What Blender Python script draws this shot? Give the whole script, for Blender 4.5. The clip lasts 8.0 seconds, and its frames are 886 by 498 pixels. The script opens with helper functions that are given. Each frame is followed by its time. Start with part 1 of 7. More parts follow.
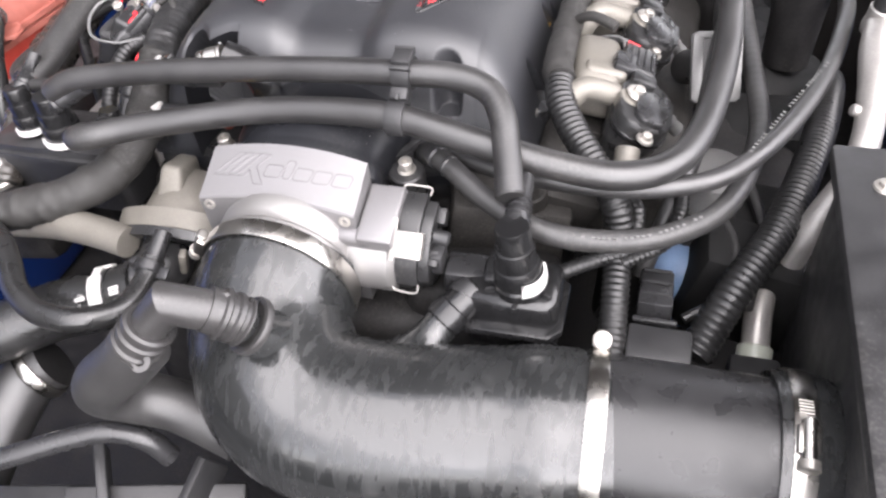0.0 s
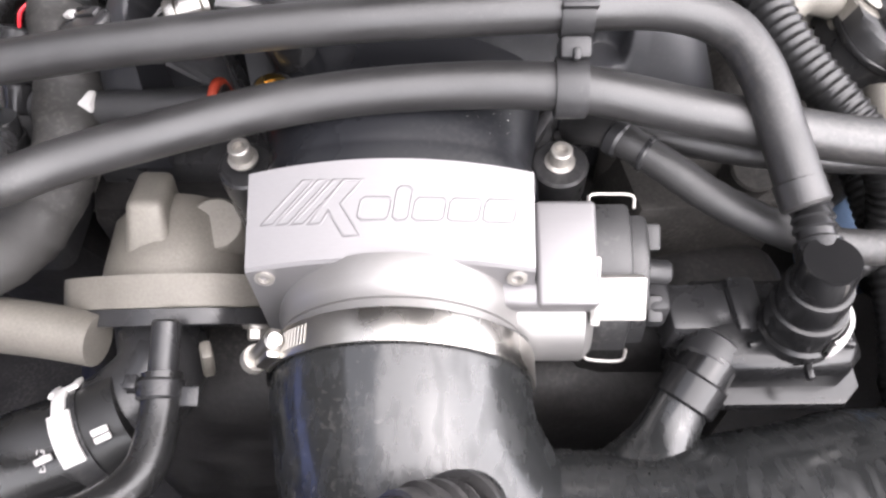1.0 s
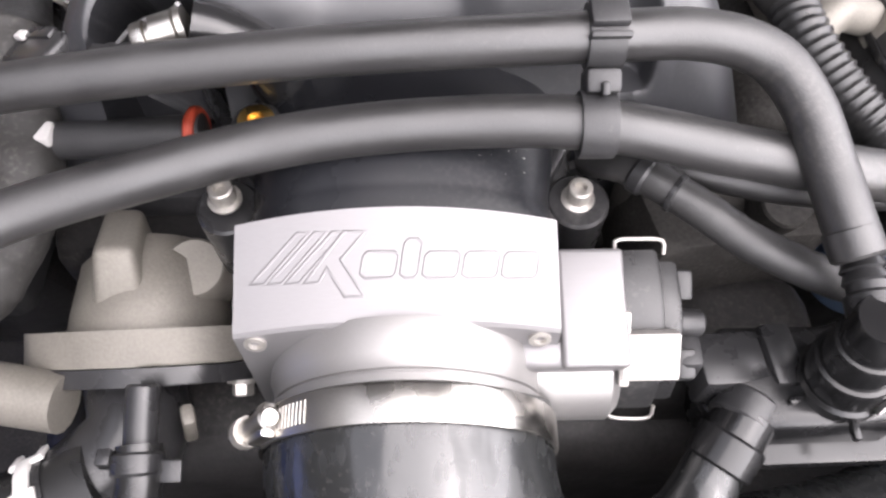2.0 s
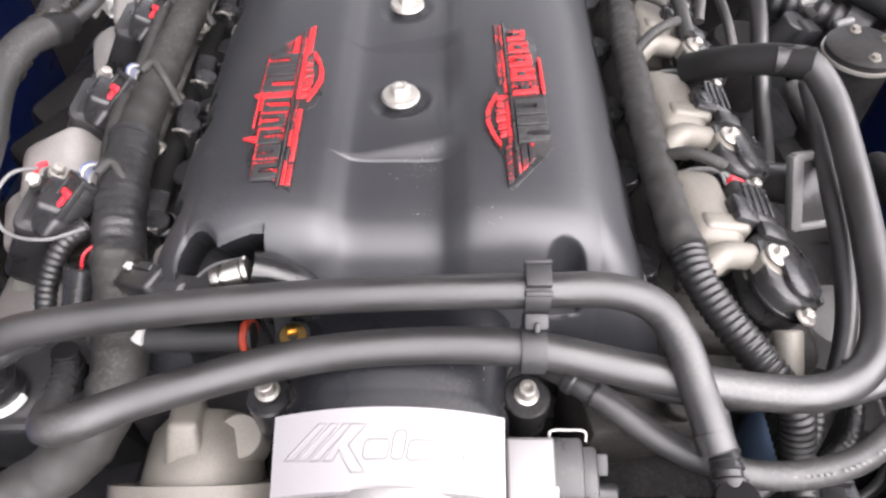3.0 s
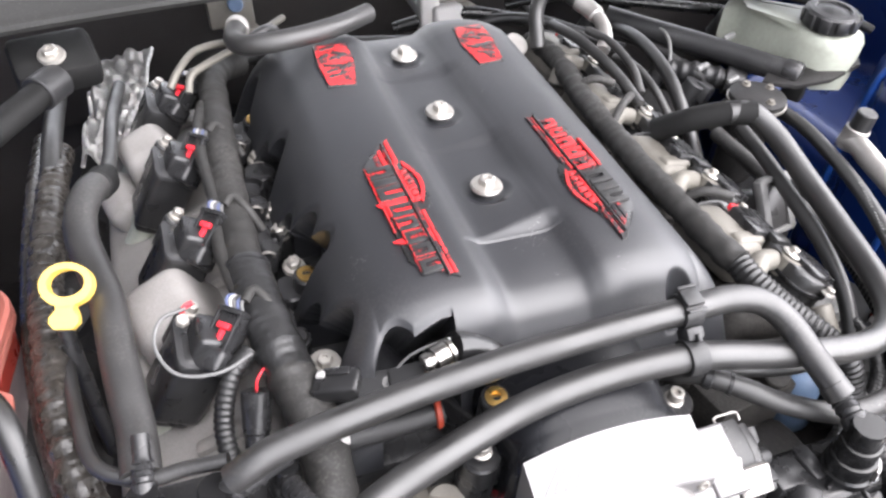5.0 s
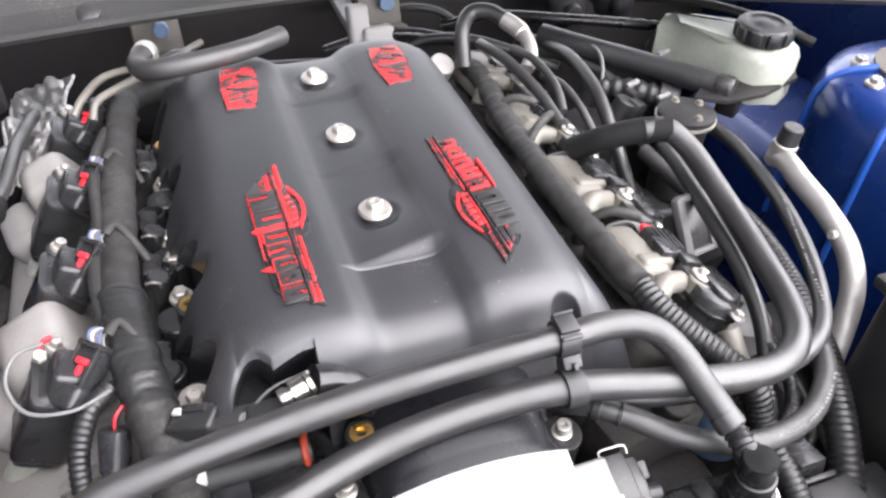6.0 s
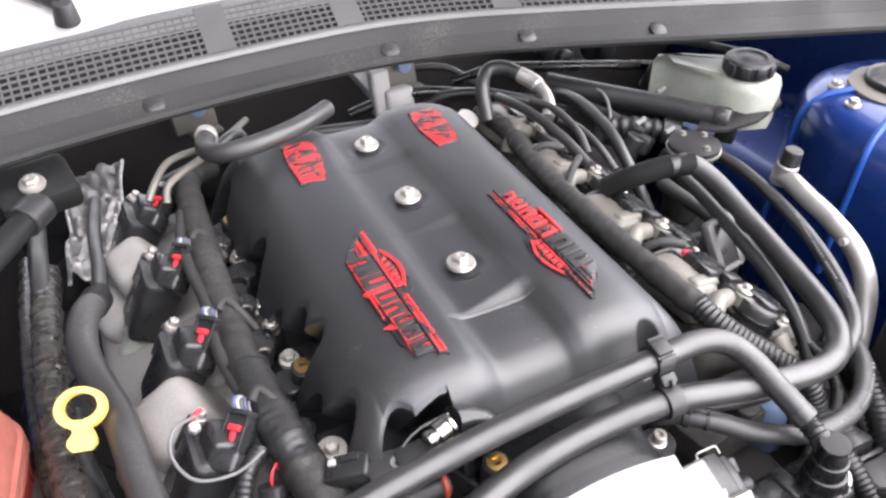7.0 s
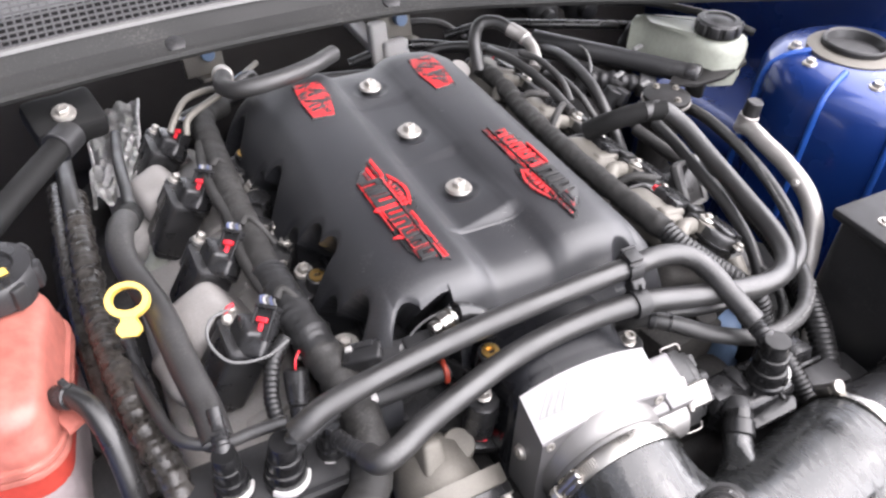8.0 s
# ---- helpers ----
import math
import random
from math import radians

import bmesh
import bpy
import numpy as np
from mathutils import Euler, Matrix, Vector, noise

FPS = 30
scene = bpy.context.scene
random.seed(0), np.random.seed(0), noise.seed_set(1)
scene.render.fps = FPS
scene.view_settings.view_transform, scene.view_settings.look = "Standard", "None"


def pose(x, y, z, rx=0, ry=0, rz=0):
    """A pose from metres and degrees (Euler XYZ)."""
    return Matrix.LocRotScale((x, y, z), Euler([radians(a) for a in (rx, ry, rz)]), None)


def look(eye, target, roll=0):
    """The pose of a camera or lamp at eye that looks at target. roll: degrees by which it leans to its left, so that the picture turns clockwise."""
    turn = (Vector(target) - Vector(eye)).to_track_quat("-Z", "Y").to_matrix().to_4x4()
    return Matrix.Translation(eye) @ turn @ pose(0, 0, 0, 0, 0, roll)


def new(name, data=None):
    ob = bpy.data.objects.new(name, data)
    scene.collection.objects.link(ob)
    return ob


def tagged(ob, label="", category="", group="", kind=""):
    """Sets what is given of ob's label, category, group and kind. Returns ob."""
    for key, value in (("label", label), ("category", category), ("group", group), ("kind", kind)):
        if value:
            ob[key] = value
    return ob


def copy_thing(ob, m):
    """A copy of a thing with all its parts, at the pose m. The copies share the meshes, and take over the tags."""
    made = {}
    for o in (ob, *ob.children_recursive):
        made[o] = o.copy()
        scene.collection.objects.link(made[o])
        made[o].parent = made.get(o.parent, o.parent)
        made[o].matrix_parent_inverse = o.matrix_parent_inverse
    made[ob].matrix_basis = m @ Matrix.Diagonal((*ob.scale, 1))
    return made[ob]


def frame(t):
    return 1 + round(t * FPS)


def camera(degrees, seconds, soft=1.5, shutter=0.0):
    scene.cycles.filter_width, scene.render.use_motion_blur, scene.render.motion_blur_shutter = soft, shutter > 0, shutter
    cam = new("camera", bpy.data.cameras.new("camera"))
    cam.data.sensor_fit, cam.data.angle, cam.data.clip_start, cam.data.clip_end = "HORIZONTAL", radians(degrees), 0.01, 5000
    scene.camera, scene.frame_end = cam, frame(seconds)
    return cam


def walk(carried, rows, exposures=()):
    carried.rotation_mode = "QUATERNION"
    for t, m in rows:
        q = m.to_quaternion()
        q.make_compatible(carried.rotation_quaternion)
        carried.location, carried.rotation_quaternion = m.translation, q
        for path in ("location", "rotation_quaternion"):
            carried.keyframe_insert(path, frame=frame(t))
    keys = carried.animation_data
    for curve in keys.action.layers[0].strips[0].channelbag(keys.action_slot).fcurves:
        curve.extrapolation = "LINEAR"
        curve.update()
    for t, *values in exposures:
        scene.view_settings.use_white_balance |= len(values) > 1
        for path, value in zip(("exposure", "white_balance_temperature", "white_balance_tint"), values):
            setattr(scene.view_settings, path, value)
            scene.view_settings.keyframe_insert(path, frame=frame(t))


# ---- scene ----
cam = camera(60.51, 8.0, soft=2.5)
PATH = [
    (0, (0.2464, -0.5894, 1.2368), (-0.2324, 0.7201, -0.1971), -6.94),
    (0.2, (0.1841, -0.5689, 1.2177), (-0.0244, 0.1022, 0.4784), -7.00),
    (0.5, (0.0920, -0.5170, 1.1977), (-0.1841, 0.7726, -0.3058), -6.76),
    (0.7, (0.0632, -0.4749, 1.2079), (-0.0196, 0.1319, 0.3922), -5.43),
    (1, (0.0332, -0.4171, 1.1464), (-0.0283, 0.7047, -0.5082), -2.75),
    (1.2, (0.0135, -0.3947, 1.1328), (0.0211, 0.6693, -0.5607), 0.21),
    (2.3, (0.0193, -0.3728, 1.1367), (0.0430, 0.7239, -0.5356), -0.01),
    (2.5, (0.0372, -0.3725, 1.1622), (0.0150, 0.2196, 0.3319), -2.70),
    (2.8, (0.0357, -0.3843, 1.2240), (0.0326, 0.2496, 0.4249), -0.47),
    (3, (0.0335, -0.4061, 1.2576), (0.0122, 0.9054, -0.2522), -0.60),
    (3.3, (0.0225, -0.4368, 1.2763), (0.0187, 0.2554, 0.5271), -0.59),
    (3.5, (0.0173, -0.4514, 1.2751), (0.0367, 0.9497, -0.1520), -0.47),
    (3.8, (-0.0430, -0.4396, 1.2910), (0.0431, 0.2781, 0.5713), 1.51),
    (4, (-0.0830, -0.4307, 1.2952), (0.1395, 0.9829, -0.1020), 1.32),
    (4.2, (-0.1398, -0.4284, 1.3036), (0.1392, 0.9774, -0.0914), 1.00),
    (5.3, (-0.2086, -0.4337, 1.3073), (0.3864, 0.9400, -0.0189), 4.49),
    (5.5, (-0.1848, -0.4425, 1.3115), (0.4033, 0.9367, -0.0121), 4.32),
    (6, (-0.1115, -0.4435, 1.2953), (0.4268, 0.9801, -0.0023), 2.11),
    (6.2, (-0.1172, -0.4423, 1.3007), (0.1502, 0.2933, 0.6466), 1.07),
    (6.5, (-0.1257, -0.4308, 1.3059), (0.4317, 1.0200, 0.0471), 0.60),
    (6.8, (-0.1728, -0.4246, 1.3349), (0.1424, 0.3070, 0.6978), -0.19),
    (7, (-0.2281, -0.4413, 1.3530), (0.4495, 0.9722, 0.1109), -0.59),
    (7.2, (-0.2559, -0.4597, 1.3593), (0.1010, 0.2484, 0.7178), -0.65),
    (7.5, (-0.2928, -0.4914, 1.3554), (0.4606, 0.8641, 0.0923), 0.76),
    (7.8, (-0.3023, -0.4982, 1.3698), (0.0814, 0.1828, 0.7145), 2.05),
    (8, (-0.2909, -0.5152, 1.3673), (0.4314, 0.8304, 0.0760), 2.06),
]
EXPOSURES = [(0.0, 2.72, 6550, 16), (1.0, 2.68, 6550, 16.5), (2.5, 2.58, 6600, 18), (3.0, 2.70, 6600, 17), (3.5, 2.82, 6550, 15), (4.0, 2.74, 6450, 14), (6.0, 2.80, 6450, 15), (7.5, 2.56, 6450, 16.5), (8.0, 2.54, 6450, 16.5)]
walk(cam, [(t, look(eye, target, roll)) for t, eye, target, roll in PATH], EXPOSURES)

# ---- daylight: a bright overcast sky ----
world = bpy.data.worlds.new("overcast_sky")
scene.world = world
world.use_nodes = True
wt = world.node_tree
wt.nodes.clear()
sky = wt.nodes.new("ShaderNodeTexSky")
sky.sky_type = "NISHITA"
sky.sun_disc = False
sky.sun_elevation, sky.sun_rotation = radians(52), radians(122)
sky.dust_density = 1.0
pale = wt.nodes.new("ShaderNodeHueSaturation")
pale.inputs["Saturation"].default_value = 0.16
back = wt.nodes.new("ShaderNodeBackground")
back.inputs["Strength"].default_value = 0.145
wout = wt.nodes.new("ShaderNodeOutputWorld")
wt.links.new(sky.outputs[0], pale.inputs["Color"])
wt.links.new(pale.outputs[0], back.inputs["Color"])
wt.links.new(back.outputs[0], wout.inputs["Surface"])
sun = new("sun", bpy.data.lights.new("sun", "SUN"))
sun.data.energy, sun.data.angle, sun.data.color = 1.5, radians(108), (1.0, 0.97, 0.94)
sun.matrix_world = look((1.9, -1.2, 3.3), (0, 0, 0.9))


# ---- materials ----
def material(name, base, rough, metal=0.0, vary=0.25, fine=900.0, coarse=40.0, bump=0.15, coat=0.0, spec=0.5,
             grain=None, rough_vary=0.12, dust=0.0, glass=0.0, flecks=0.0, chips=0.0, wipes=0.0):
    """A procedural surface: colour with grain and stains at two scales, uneven gloss and fine relief."""
    m = bpy.data.materials.new(name)
    m.use_nodes = True
    nt = m.node_tree
    b = nt.nodes["Principled BSDF"]
    link = nt.links.new
    coord = nt.nodes.new("ShaderNodeTexCoord")
    info = nt.nodes.new("ShaderNodeObjectInfo")
    place = nt.nodes.new("ShaderNodeMapping")
    if grain:
        place.inputs["Scale"].default_value = grain
    link(coord.outputs["Object"], place.inputs["Vector"])
    small = nt.nodes.new("ShaderNodeTexNoise")
    small.inputs["Scale"].default_value, small.inputs["Detail"].default_value = fine, 3.0
    large = nt.nodes.new("ShaderNodeTexNoise")
    large.inputs["Scale"].default_value, large.inputs["Detail"].default_value = coarse, 5.0
    link(place.outputs[0], small.inputs["Vector"])
    link(coord.outputs["Object"], large.inputs["Vector"])
    mixed = nt.nodes.new("ShaderNodeMath")
    mixed.operation = "ADD"
    link(small.outputs[0], mixed.inputs[0])
    link(large.outputs[0], mixed.inputs[1])
    ramp = nt.nodes.new("ShaderNodeMapRange")
    ramp.inputs["From Min"].default_value, ramp.inputs["From Max"].default_value = 0.65, 1.35
    ramp.inputs["To Min"].default_value, ramp.inputs["To Max"].default_value = 1 - vary, 1 + vary
    link(mixed.outputs[0], ramp.inputs["Value"])
    tint = nt.nodes.new("ShaderNodeMapRange")
    tint.inputs["To Min"].default_value, tint.inputs["To Max"].default_value = 0.94, 1.06
    link(info.outputs["Random"], tint.inputs["Value"])
    both = nt.nodes.new("ShaderNodeMath")
    both.operation = "MULTIPLY"
    link(ramp.outputs[0], both.inputs[0])
    link(tint.outputs[0], both.inputs[1])
    colour = nt.nodes.new("ShaderNodeVectorMath")
    colour.operation = "SCALE"
    colour.inputs[0].default_value = base
    link(both.outputs[0], colour.inputs["Scale"])
    last = colour.outputs[0]
    if dust:
        specks = nt.nodes.new("ShaderNodeTexNoise")
        specks.inputs["Scale"].default_value, specks.inputs["Detail"].default_value = 420.0, 6.0
        link(coord.outputs["Object"], specks.inputs["Vector"])
        patch = nt.nodes.new("ShaderNodeTexNoise")
        patch.inputs["Scale"].default_value, patch.inputs["Detail"].default_value = 11.0, 3.0
        link(coord.outputs["Object"], patch.inputs["Vector"])
        prod = nt.nodes.new("ShaderNodeMath")
        prod.operation = "MULTIPLY"
        link(specks.outputs[0], prod.inputs[0])
        link(patch.outputs[0], prod.inputs[1])
        pick = nt.nodes.new("ShaderNodeMapRange")
        pick.inputs["From Min"].default_value, pick.inputs["From Max"].default_value = 0.3, 0.46
        pick.inputs["To Max"].default_value = dust
        link(prod.outputs[0], pick.inputs["Value"])
        lay = nt.nodes.new("ShaderNodeMix")
        lay.data_type = "RGBA"
        lay.inputs["B"].default_value = (0.3, 0.28, 0.26, 1)
        link(pick.outputs[0], lay.inputs["Factor"])
        link(last, lay.inputs["A"])
        last = lay.outputs["Result"]
    if flecks:
        spots = nt.nodes.new("ShaderNodeTexNoise")
        spots.inputs["Scale"].default_value, spots.inputs["Detail"].default_value = 950.0, 0.0
        zone = nt.nodes.new("ShaderNodeTexNoise")
        zone.inputs["Scale"].default_value, zone.inputs["Detail"].default_value = 16.0, 2.0
        link(coord.outputs["Object"], spots.inputs["Vector"])
        link(coord.outputs["Object"], zone.inputs["Vector"])
        total = nt.nodes.new("ShaderNodeMath")
        total.operation = "MULTIPLY"
        link(spots.outputs[0], total.inputs[0])
        link(zone.outputs[0], total.inputs[1])
        keep = nt.nodes.new("ShaderNodeMapRange")
        keep.inputs["From Min"].default_value, keep.inputs["From Max"].default_value = 0.535, 0.56
        keep.inputs["To Max"].default_value = flecks
        link(total.outputs[0], keep.inputs["Value"])
        dots = nt.nodes.new("ShaderNodeMix")
        dots.data_type = "RGBA"
        dots.inputs["B"].default_value = (0.55, 0.54, 0.52, 1)
        link(keep.outputs[0], dots.inputs["Factor"])
        link(last, dots.inputs["A"])
        last = dots.outputs["Result"]
    if chips:
        worn = nt.nodes.new("ShaderNodeTexNoise")
        worn.inputs["Scale"].default_value, worn.inputs["Detail"].default_value = 620.0, 4.0
        link(coord.outputs["Object"], worn.inputs["Vector"])
        area = nt.nodes.new("ShaderNodeTexNoise")
        area.inputs["Scale"].default_value, area.inputs["Detail"].default_value = 70.0, 2.0
        link(coord.outputs["Object"], area.inputs["Vector"])
        wear = nt.nodes.new("ShaderNodeMath")
        link(worn.outputs[0], wear.inputs[0])
        link(area.outputs[0], wear.inputs[1])
        edge = nt.nodes.new("ShaderNodeMapRange")
        edge.inputs["From Min"].default_value, edge.inputs["From Max"].default_value = 1.30 - 0.6 * chips, 1.36 - 0.6 * chips
        link(wear.outputs[0], edge.inputs["Value"])
        bare = nt.nodes.new("ShaderNodeMix")
        bare.data_type = "RGBA"
        bare.inputs["B"].default_value = (0.016, 0.016, 0.018, 1)
        link(edge.outputs[0], bare.inputs["Factor"])
        link(last, bare.inputs["A"])
        last = bare.outputs["Result"]
    link(last, b.inputs["Base Color"])
    gloss = nt.nodes.new("ShaderNodeMapRange")
    gloss.inputs["From Min"].default_value, gloss.inputs["From Max"].default_value = 0.3, 0.7
    gloss.inputs["To Min"].default_value = max(0.03, rough - rough_vary)
    gloss.inputs["To Max"].default_value = min(1.0, rough + rough_vary)
    link(large.outputs[0], gloss.inputs["Value"])
    sheen = gloss.outputs[0]
    if wipes:
        # dull hand-wiped streaks in the gloss
        lay_of = nt.nodes.new("ShaderNodeMapping")
        lay_of.inputs["Scale"].default_value = (130.0, 45.0, 20.0)
        link(coord.outputs["Object"], lay_of.inputs["Vector"])
        streak = nt.nodes.new("ShaderNodeTexNoise")
        streak.inputs["Scale"].default_value, streak.inputs["Detail"].default_value = 1.6, 5.0
        link(lay_of.outputs[0], streak.inputs["Vector"])
        dull = nt.nodes.new("ShaderNodeMapRange")
        dull.inputs["From Min"].default_value, dull.inputs["From Max"].default_value = 0.46, 0.66
        dull.inputs["To Max"].default_value = wipes * 0.5
        link(streak.outputs[0], dull.inputs["Value"])
        more = nt.nodes.new("ShaderNodeMath")
        link(sheen, more.inputs[0])
        link(dull.outputs[0], more.inputs[1])
        sheen = more.outputs[0]
    link(sheen, b.inputs["Roughness"])
    b.inputs["Metallic"].default_value = metal
    b.inputs["Specular IOR Level"].default_value = spec
    b.inputs["Coat Weight"].default_value = coat
    b.inputs["Coat Roughness"].default_value = 0.08
    if glass:
        b.inputs["Transmission Weight"].default_value = glass
    if bump:
        relief = nt.nodes.new("ShaderNodeBump")
        relief.inputs["Strength"].default_value, relief.inputs["Distance"].default_value = bump, 0.0006
        link(small.outputs[0], relief.inputs["Height"])
        link(relief.outputs[0], b.inputs["Normal"])
    return m


M = {
    "hose": material("black_rubber_hose", (0.0165, 0.016, 0.0162), 0.44, spec=0.85, fine=1400, coarse=30, bump=0.2, dust=0.07),
    "hose_old": material("greyed_rubber_hose", (0.023, 0.0225, 0.0225), 0.45, spec=0.65, fine=900, coarse=35, bump=0.2, dust=0.12),
    "cover": material("satin_black_composite", (0.0130, 0.0136, 0.0164), 0.48, spec=0.85, fine=2500, coarse=9, bump=0.06, vary=0.12, rough_vary=0.05, dust=0.05, flecks=0.5),
    # weak reflection on the snout puts in the shadow of the hoses over it
    "snout": material("shaded_semi_gloss_composite", (0.008, 0.0084, 0.0100), 0.27, spec=0.25, fine=2500, coarse=12, bump=0.06, vary=0.15, dust=0.02, flecks=0.8),
    "plastic": material("black_plastic", (0.019, 0.019, 0.020), 0.3, fine=1500, coarse=50, bump=0.1, dust=0.06),
    "plastic_gloss": material("glossy_black_plastic", (0.010, 0.010, 0.0105), 0.20, fine=1500, coarse=50, bump=0.08, dust=0.03),
    "hose_gloss": material("shiny_black_hose", (0.012, 0.012, 0.0122), 0.30, spec=0.6, fine=1200, coarse=40, bump=0.1, dust=0.05),
    "plastic_dull": material("dull_black_plastic", (0.020, 0.020, 0.021), 0.46, fine=1200, coarse=60, bump=0.2, dust=0.1),
    "silicone": material("black_silicone_rubber", (0.016, 0.0168, 0.0172), 0.19, spec=0.75, fine=90, coarse=22, bump=0.05, grain=(1, 6, 6), rough_vary=0.10, dust=0.14, coat=0.1, wipes=0.5),
    "plastic_worn": material("greyed_black_plastic", (0.030, 0.029, 0.029), 0.36, fine=600, coarse=45, bump=0.15, dust=0.2),
    "plastic_dusty": material("dusty_black_plastic", (0.016, 0.016, 0.0165), 0.34, fine=1300, coarse=60, bump=0.2, dust=0.15, flecks=0.6),
    "neck": material("turned_aluminium", (0.23, 0.224, 0.219), 0.42, metal=0.6, vary=0.06, fine=400, coarse=30, bump=0.04, grain=(0.3, 6, 6), rough_vary=0.05),
    "corrugated": material("black_split_conduit", (0.012, 0.012, 0.0123), 0.38, fine=1200, coarse=60, bump=0.08, dust=0.06),
    "tape": material("black_cloth_tape", (0.017, 0.0162, 0.0152), 0.66, fine=1500, coarse=80, bump=0.4, dust=0.12),
    "billet": material("machined_aluminium", (0.190, 0.185, 0.188), 0.46, metal=0.55, vary=0.05, fine=300, coarse=14, bump=0.06, grain=(0.2, 9, 9), rough_vary=0.06),
    "engraved": material("engraved_aluminium", (0.145, 0.141, 0.143), 0.40, metal=0.6, vary=0.05, fine=300, coarse=14, bump=0.0, rough_vary=0.06),
    "band": material("stainless_band", (0.42, 0.405, 0.38), 0.28, metal=1.0, vary=0.08, fine=500, coarse=30, bump=0.05, grain=(0.3, 4, 4)),
    "steel": material("zinc_plated_steel", (0.44, 0.42, 0.39), 0.42, metal=0.75, vary=0.15, fine=700, coarse=120, bump=0.1),
    "cast": material("cast_aluminium", (0.150, 0.140, 0.122), 0.55, metal=0.3, vary=0.16, fine=700, coarse=40, bump=0.25, dust=0.15),
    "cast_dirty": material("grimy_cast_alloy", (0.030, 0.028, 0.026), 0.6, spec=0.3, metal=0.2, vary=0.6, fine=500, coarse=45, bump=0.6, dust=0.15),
    "print": material("worn_print", (0.14, 0.14, 0.137), 0.5, vary=0.4, fine=900, coarse=200, bump=0.1),
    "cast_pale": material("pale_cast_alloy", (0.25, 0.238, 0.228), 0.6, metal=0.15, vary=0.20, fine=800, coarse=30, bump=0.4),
    "pipe_alloy": material("dull_alloy_pipe", (0.34, 0.325, 0.31), 0.42, metal=0.6, vary=0.14, fine=600, coarse=60, bump=0.12),
    "red": material("red_enamel", (0.60, 0.018, 0.022), 0.5, vary=0.3, fine=1400, coarse=260, bump=0.2, chips=0.30),
    "red_worn": material("worn_red_enamel", (0.48, 0.02, 0.024), 0.5, vary=0.4, fine=1400, coarse=260, bump=0.2, chips=0.52),
    "red_faint": material("rubbed_red_enamel", (0.42, 0.02, 0.024), 0.5, vary=0.4, fine=1400, coarse=260, bump=0.2, chips=0.66),
    "red_clip": material("red_plastic_tab", (0.75, 0.03, 0.045), 0.4, vary=0.1, bump=0.0),
    "yellow": material("yellow_plastic", (0.72, 0.48, 0.10), 0.42, vary=0.1, fine=500, coarse=60, bump=0.15),
    "brass": material("brass_insert", (0.72, 0.47, 0.16), 0.34, metal=1.0, vary=0.12, bump=0.1),
    "white_plastic": material("milky_plastic", (0.33, 0.345, 0.295), 0.4, vary=0.1, fine=200, coarse=18, bump=0.05),
    "white": material("white_print", (0.45, 0.44, 0.43), 0.5, vary=0.08, bump=0.05),
    "blue": material("blue_car_paint", (0.006, 0.030, 0.165), 0.3, metal=0.25, vary=0.1, fine=3000, coarse=9, bump=0.03, coat=0.5),
    "blue_wire": material("blue_edge_paint", (0.015, 0.075, 0.34), 0.4, vary=0.1, bump=0.1),
    "coolant": material("red_tank_plastic", (0.31, 0.100, 0.078), 0.46, vary=0.30, fine=90, coarse=13, bump=0.05),
    "coolant_red": material("deep_red_coolant", (0.36, 0.045, 0.032), 0.34, vary=0.16, fine=150, coarse=22, bump=0.05),
    "coolant_low": material("milky_red_tank_plastic", (0.30, 0.255, 0.255), 0.4, vary=0.14, fine=120, coarse=22, bump=0.05),
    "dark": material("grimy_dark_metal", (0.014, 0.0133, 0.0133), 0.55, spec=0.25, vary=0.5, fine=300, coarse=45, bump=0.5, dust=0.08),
    "felt": material("black_firewall_felt", (0.026, 0.023, 0.022), 0.8, vary=0.3, fine=900, coarse=30, bump=0.5),
    "grey_panel": material("grey_primered_panel", (0.020, 0.020, 0.0195), 0.62, spec=0.35, vary=0.12, fine=500, coarse=14, bump=0.1, dust=0.1),
    "grille": material("grey_grille_plastic", (0.062, 0.061, 0.063), 0.55, vary=0.12, fine=700, coarse=30, bump=0.15),
    "blue_cap": material("pale_blue_plastic", (0.16, 0.24, 0.38), 0.5, vary=0.15, bump=0.1),
    "orange": material("orange_seal", (0.32, 0.042, 0.02), 0.45, vary=0.1, bump=0.1),
    "foil": material("crinkled_foil", (0.55, 0.545, 0.535), 0.45, metal=0.55, vary=0.25, fine=160, coarse=60, bump=0.3),
    # near-black with little sheen: shade deep in the bay is put into the colour
    "rod_black": material("shaded_dull_black", (0.010, 0.010, 0.010), 0.62, vary=0.3, bump=0.2, spec=0.18),
    "trim": material("pale_grey_trim", (0.13, 0.128, 0.126), 0.5, vary=0.15, fine=600, coarse=40, bump=0.1, dust=0.1),
    "braid": material("grimy_shiny_braid", (0.030, 0.027, 0.024), 0.27, metal=0.0, vary=0.6, fine=260, coarse=90, bump=1.0, dust=0.1),
    "wound_tape": material("shiny_wound_tape", (0.016, 0.016, 0.0165), 0.40, vary=0.2, fine=300, coarse=60, bump=0.8),
    "wire": material("grey_wire_jacket", (0.12, 0.12, 0.12), 0.45, vary=0.15, bump=0.1),
    "wire_blue": material("blue_wire_jacket", (0.10, 0.12, 0.22), 0.45, vary=0.15, bump=0.1),
    "asphalt": material("asphalt", (0.05, 0.05, 0.05), 0.85, vary=0.3, fine=220, coarse=3, bump=0.6),
    "glass": material("tinted_windscreen", (0.02, 0.025, 0.024), 0.05, vary=0.05, bump=0.0, spec=0.8, coat=1.0),
}

# ---- building helpers ----
ORIGIN = {}


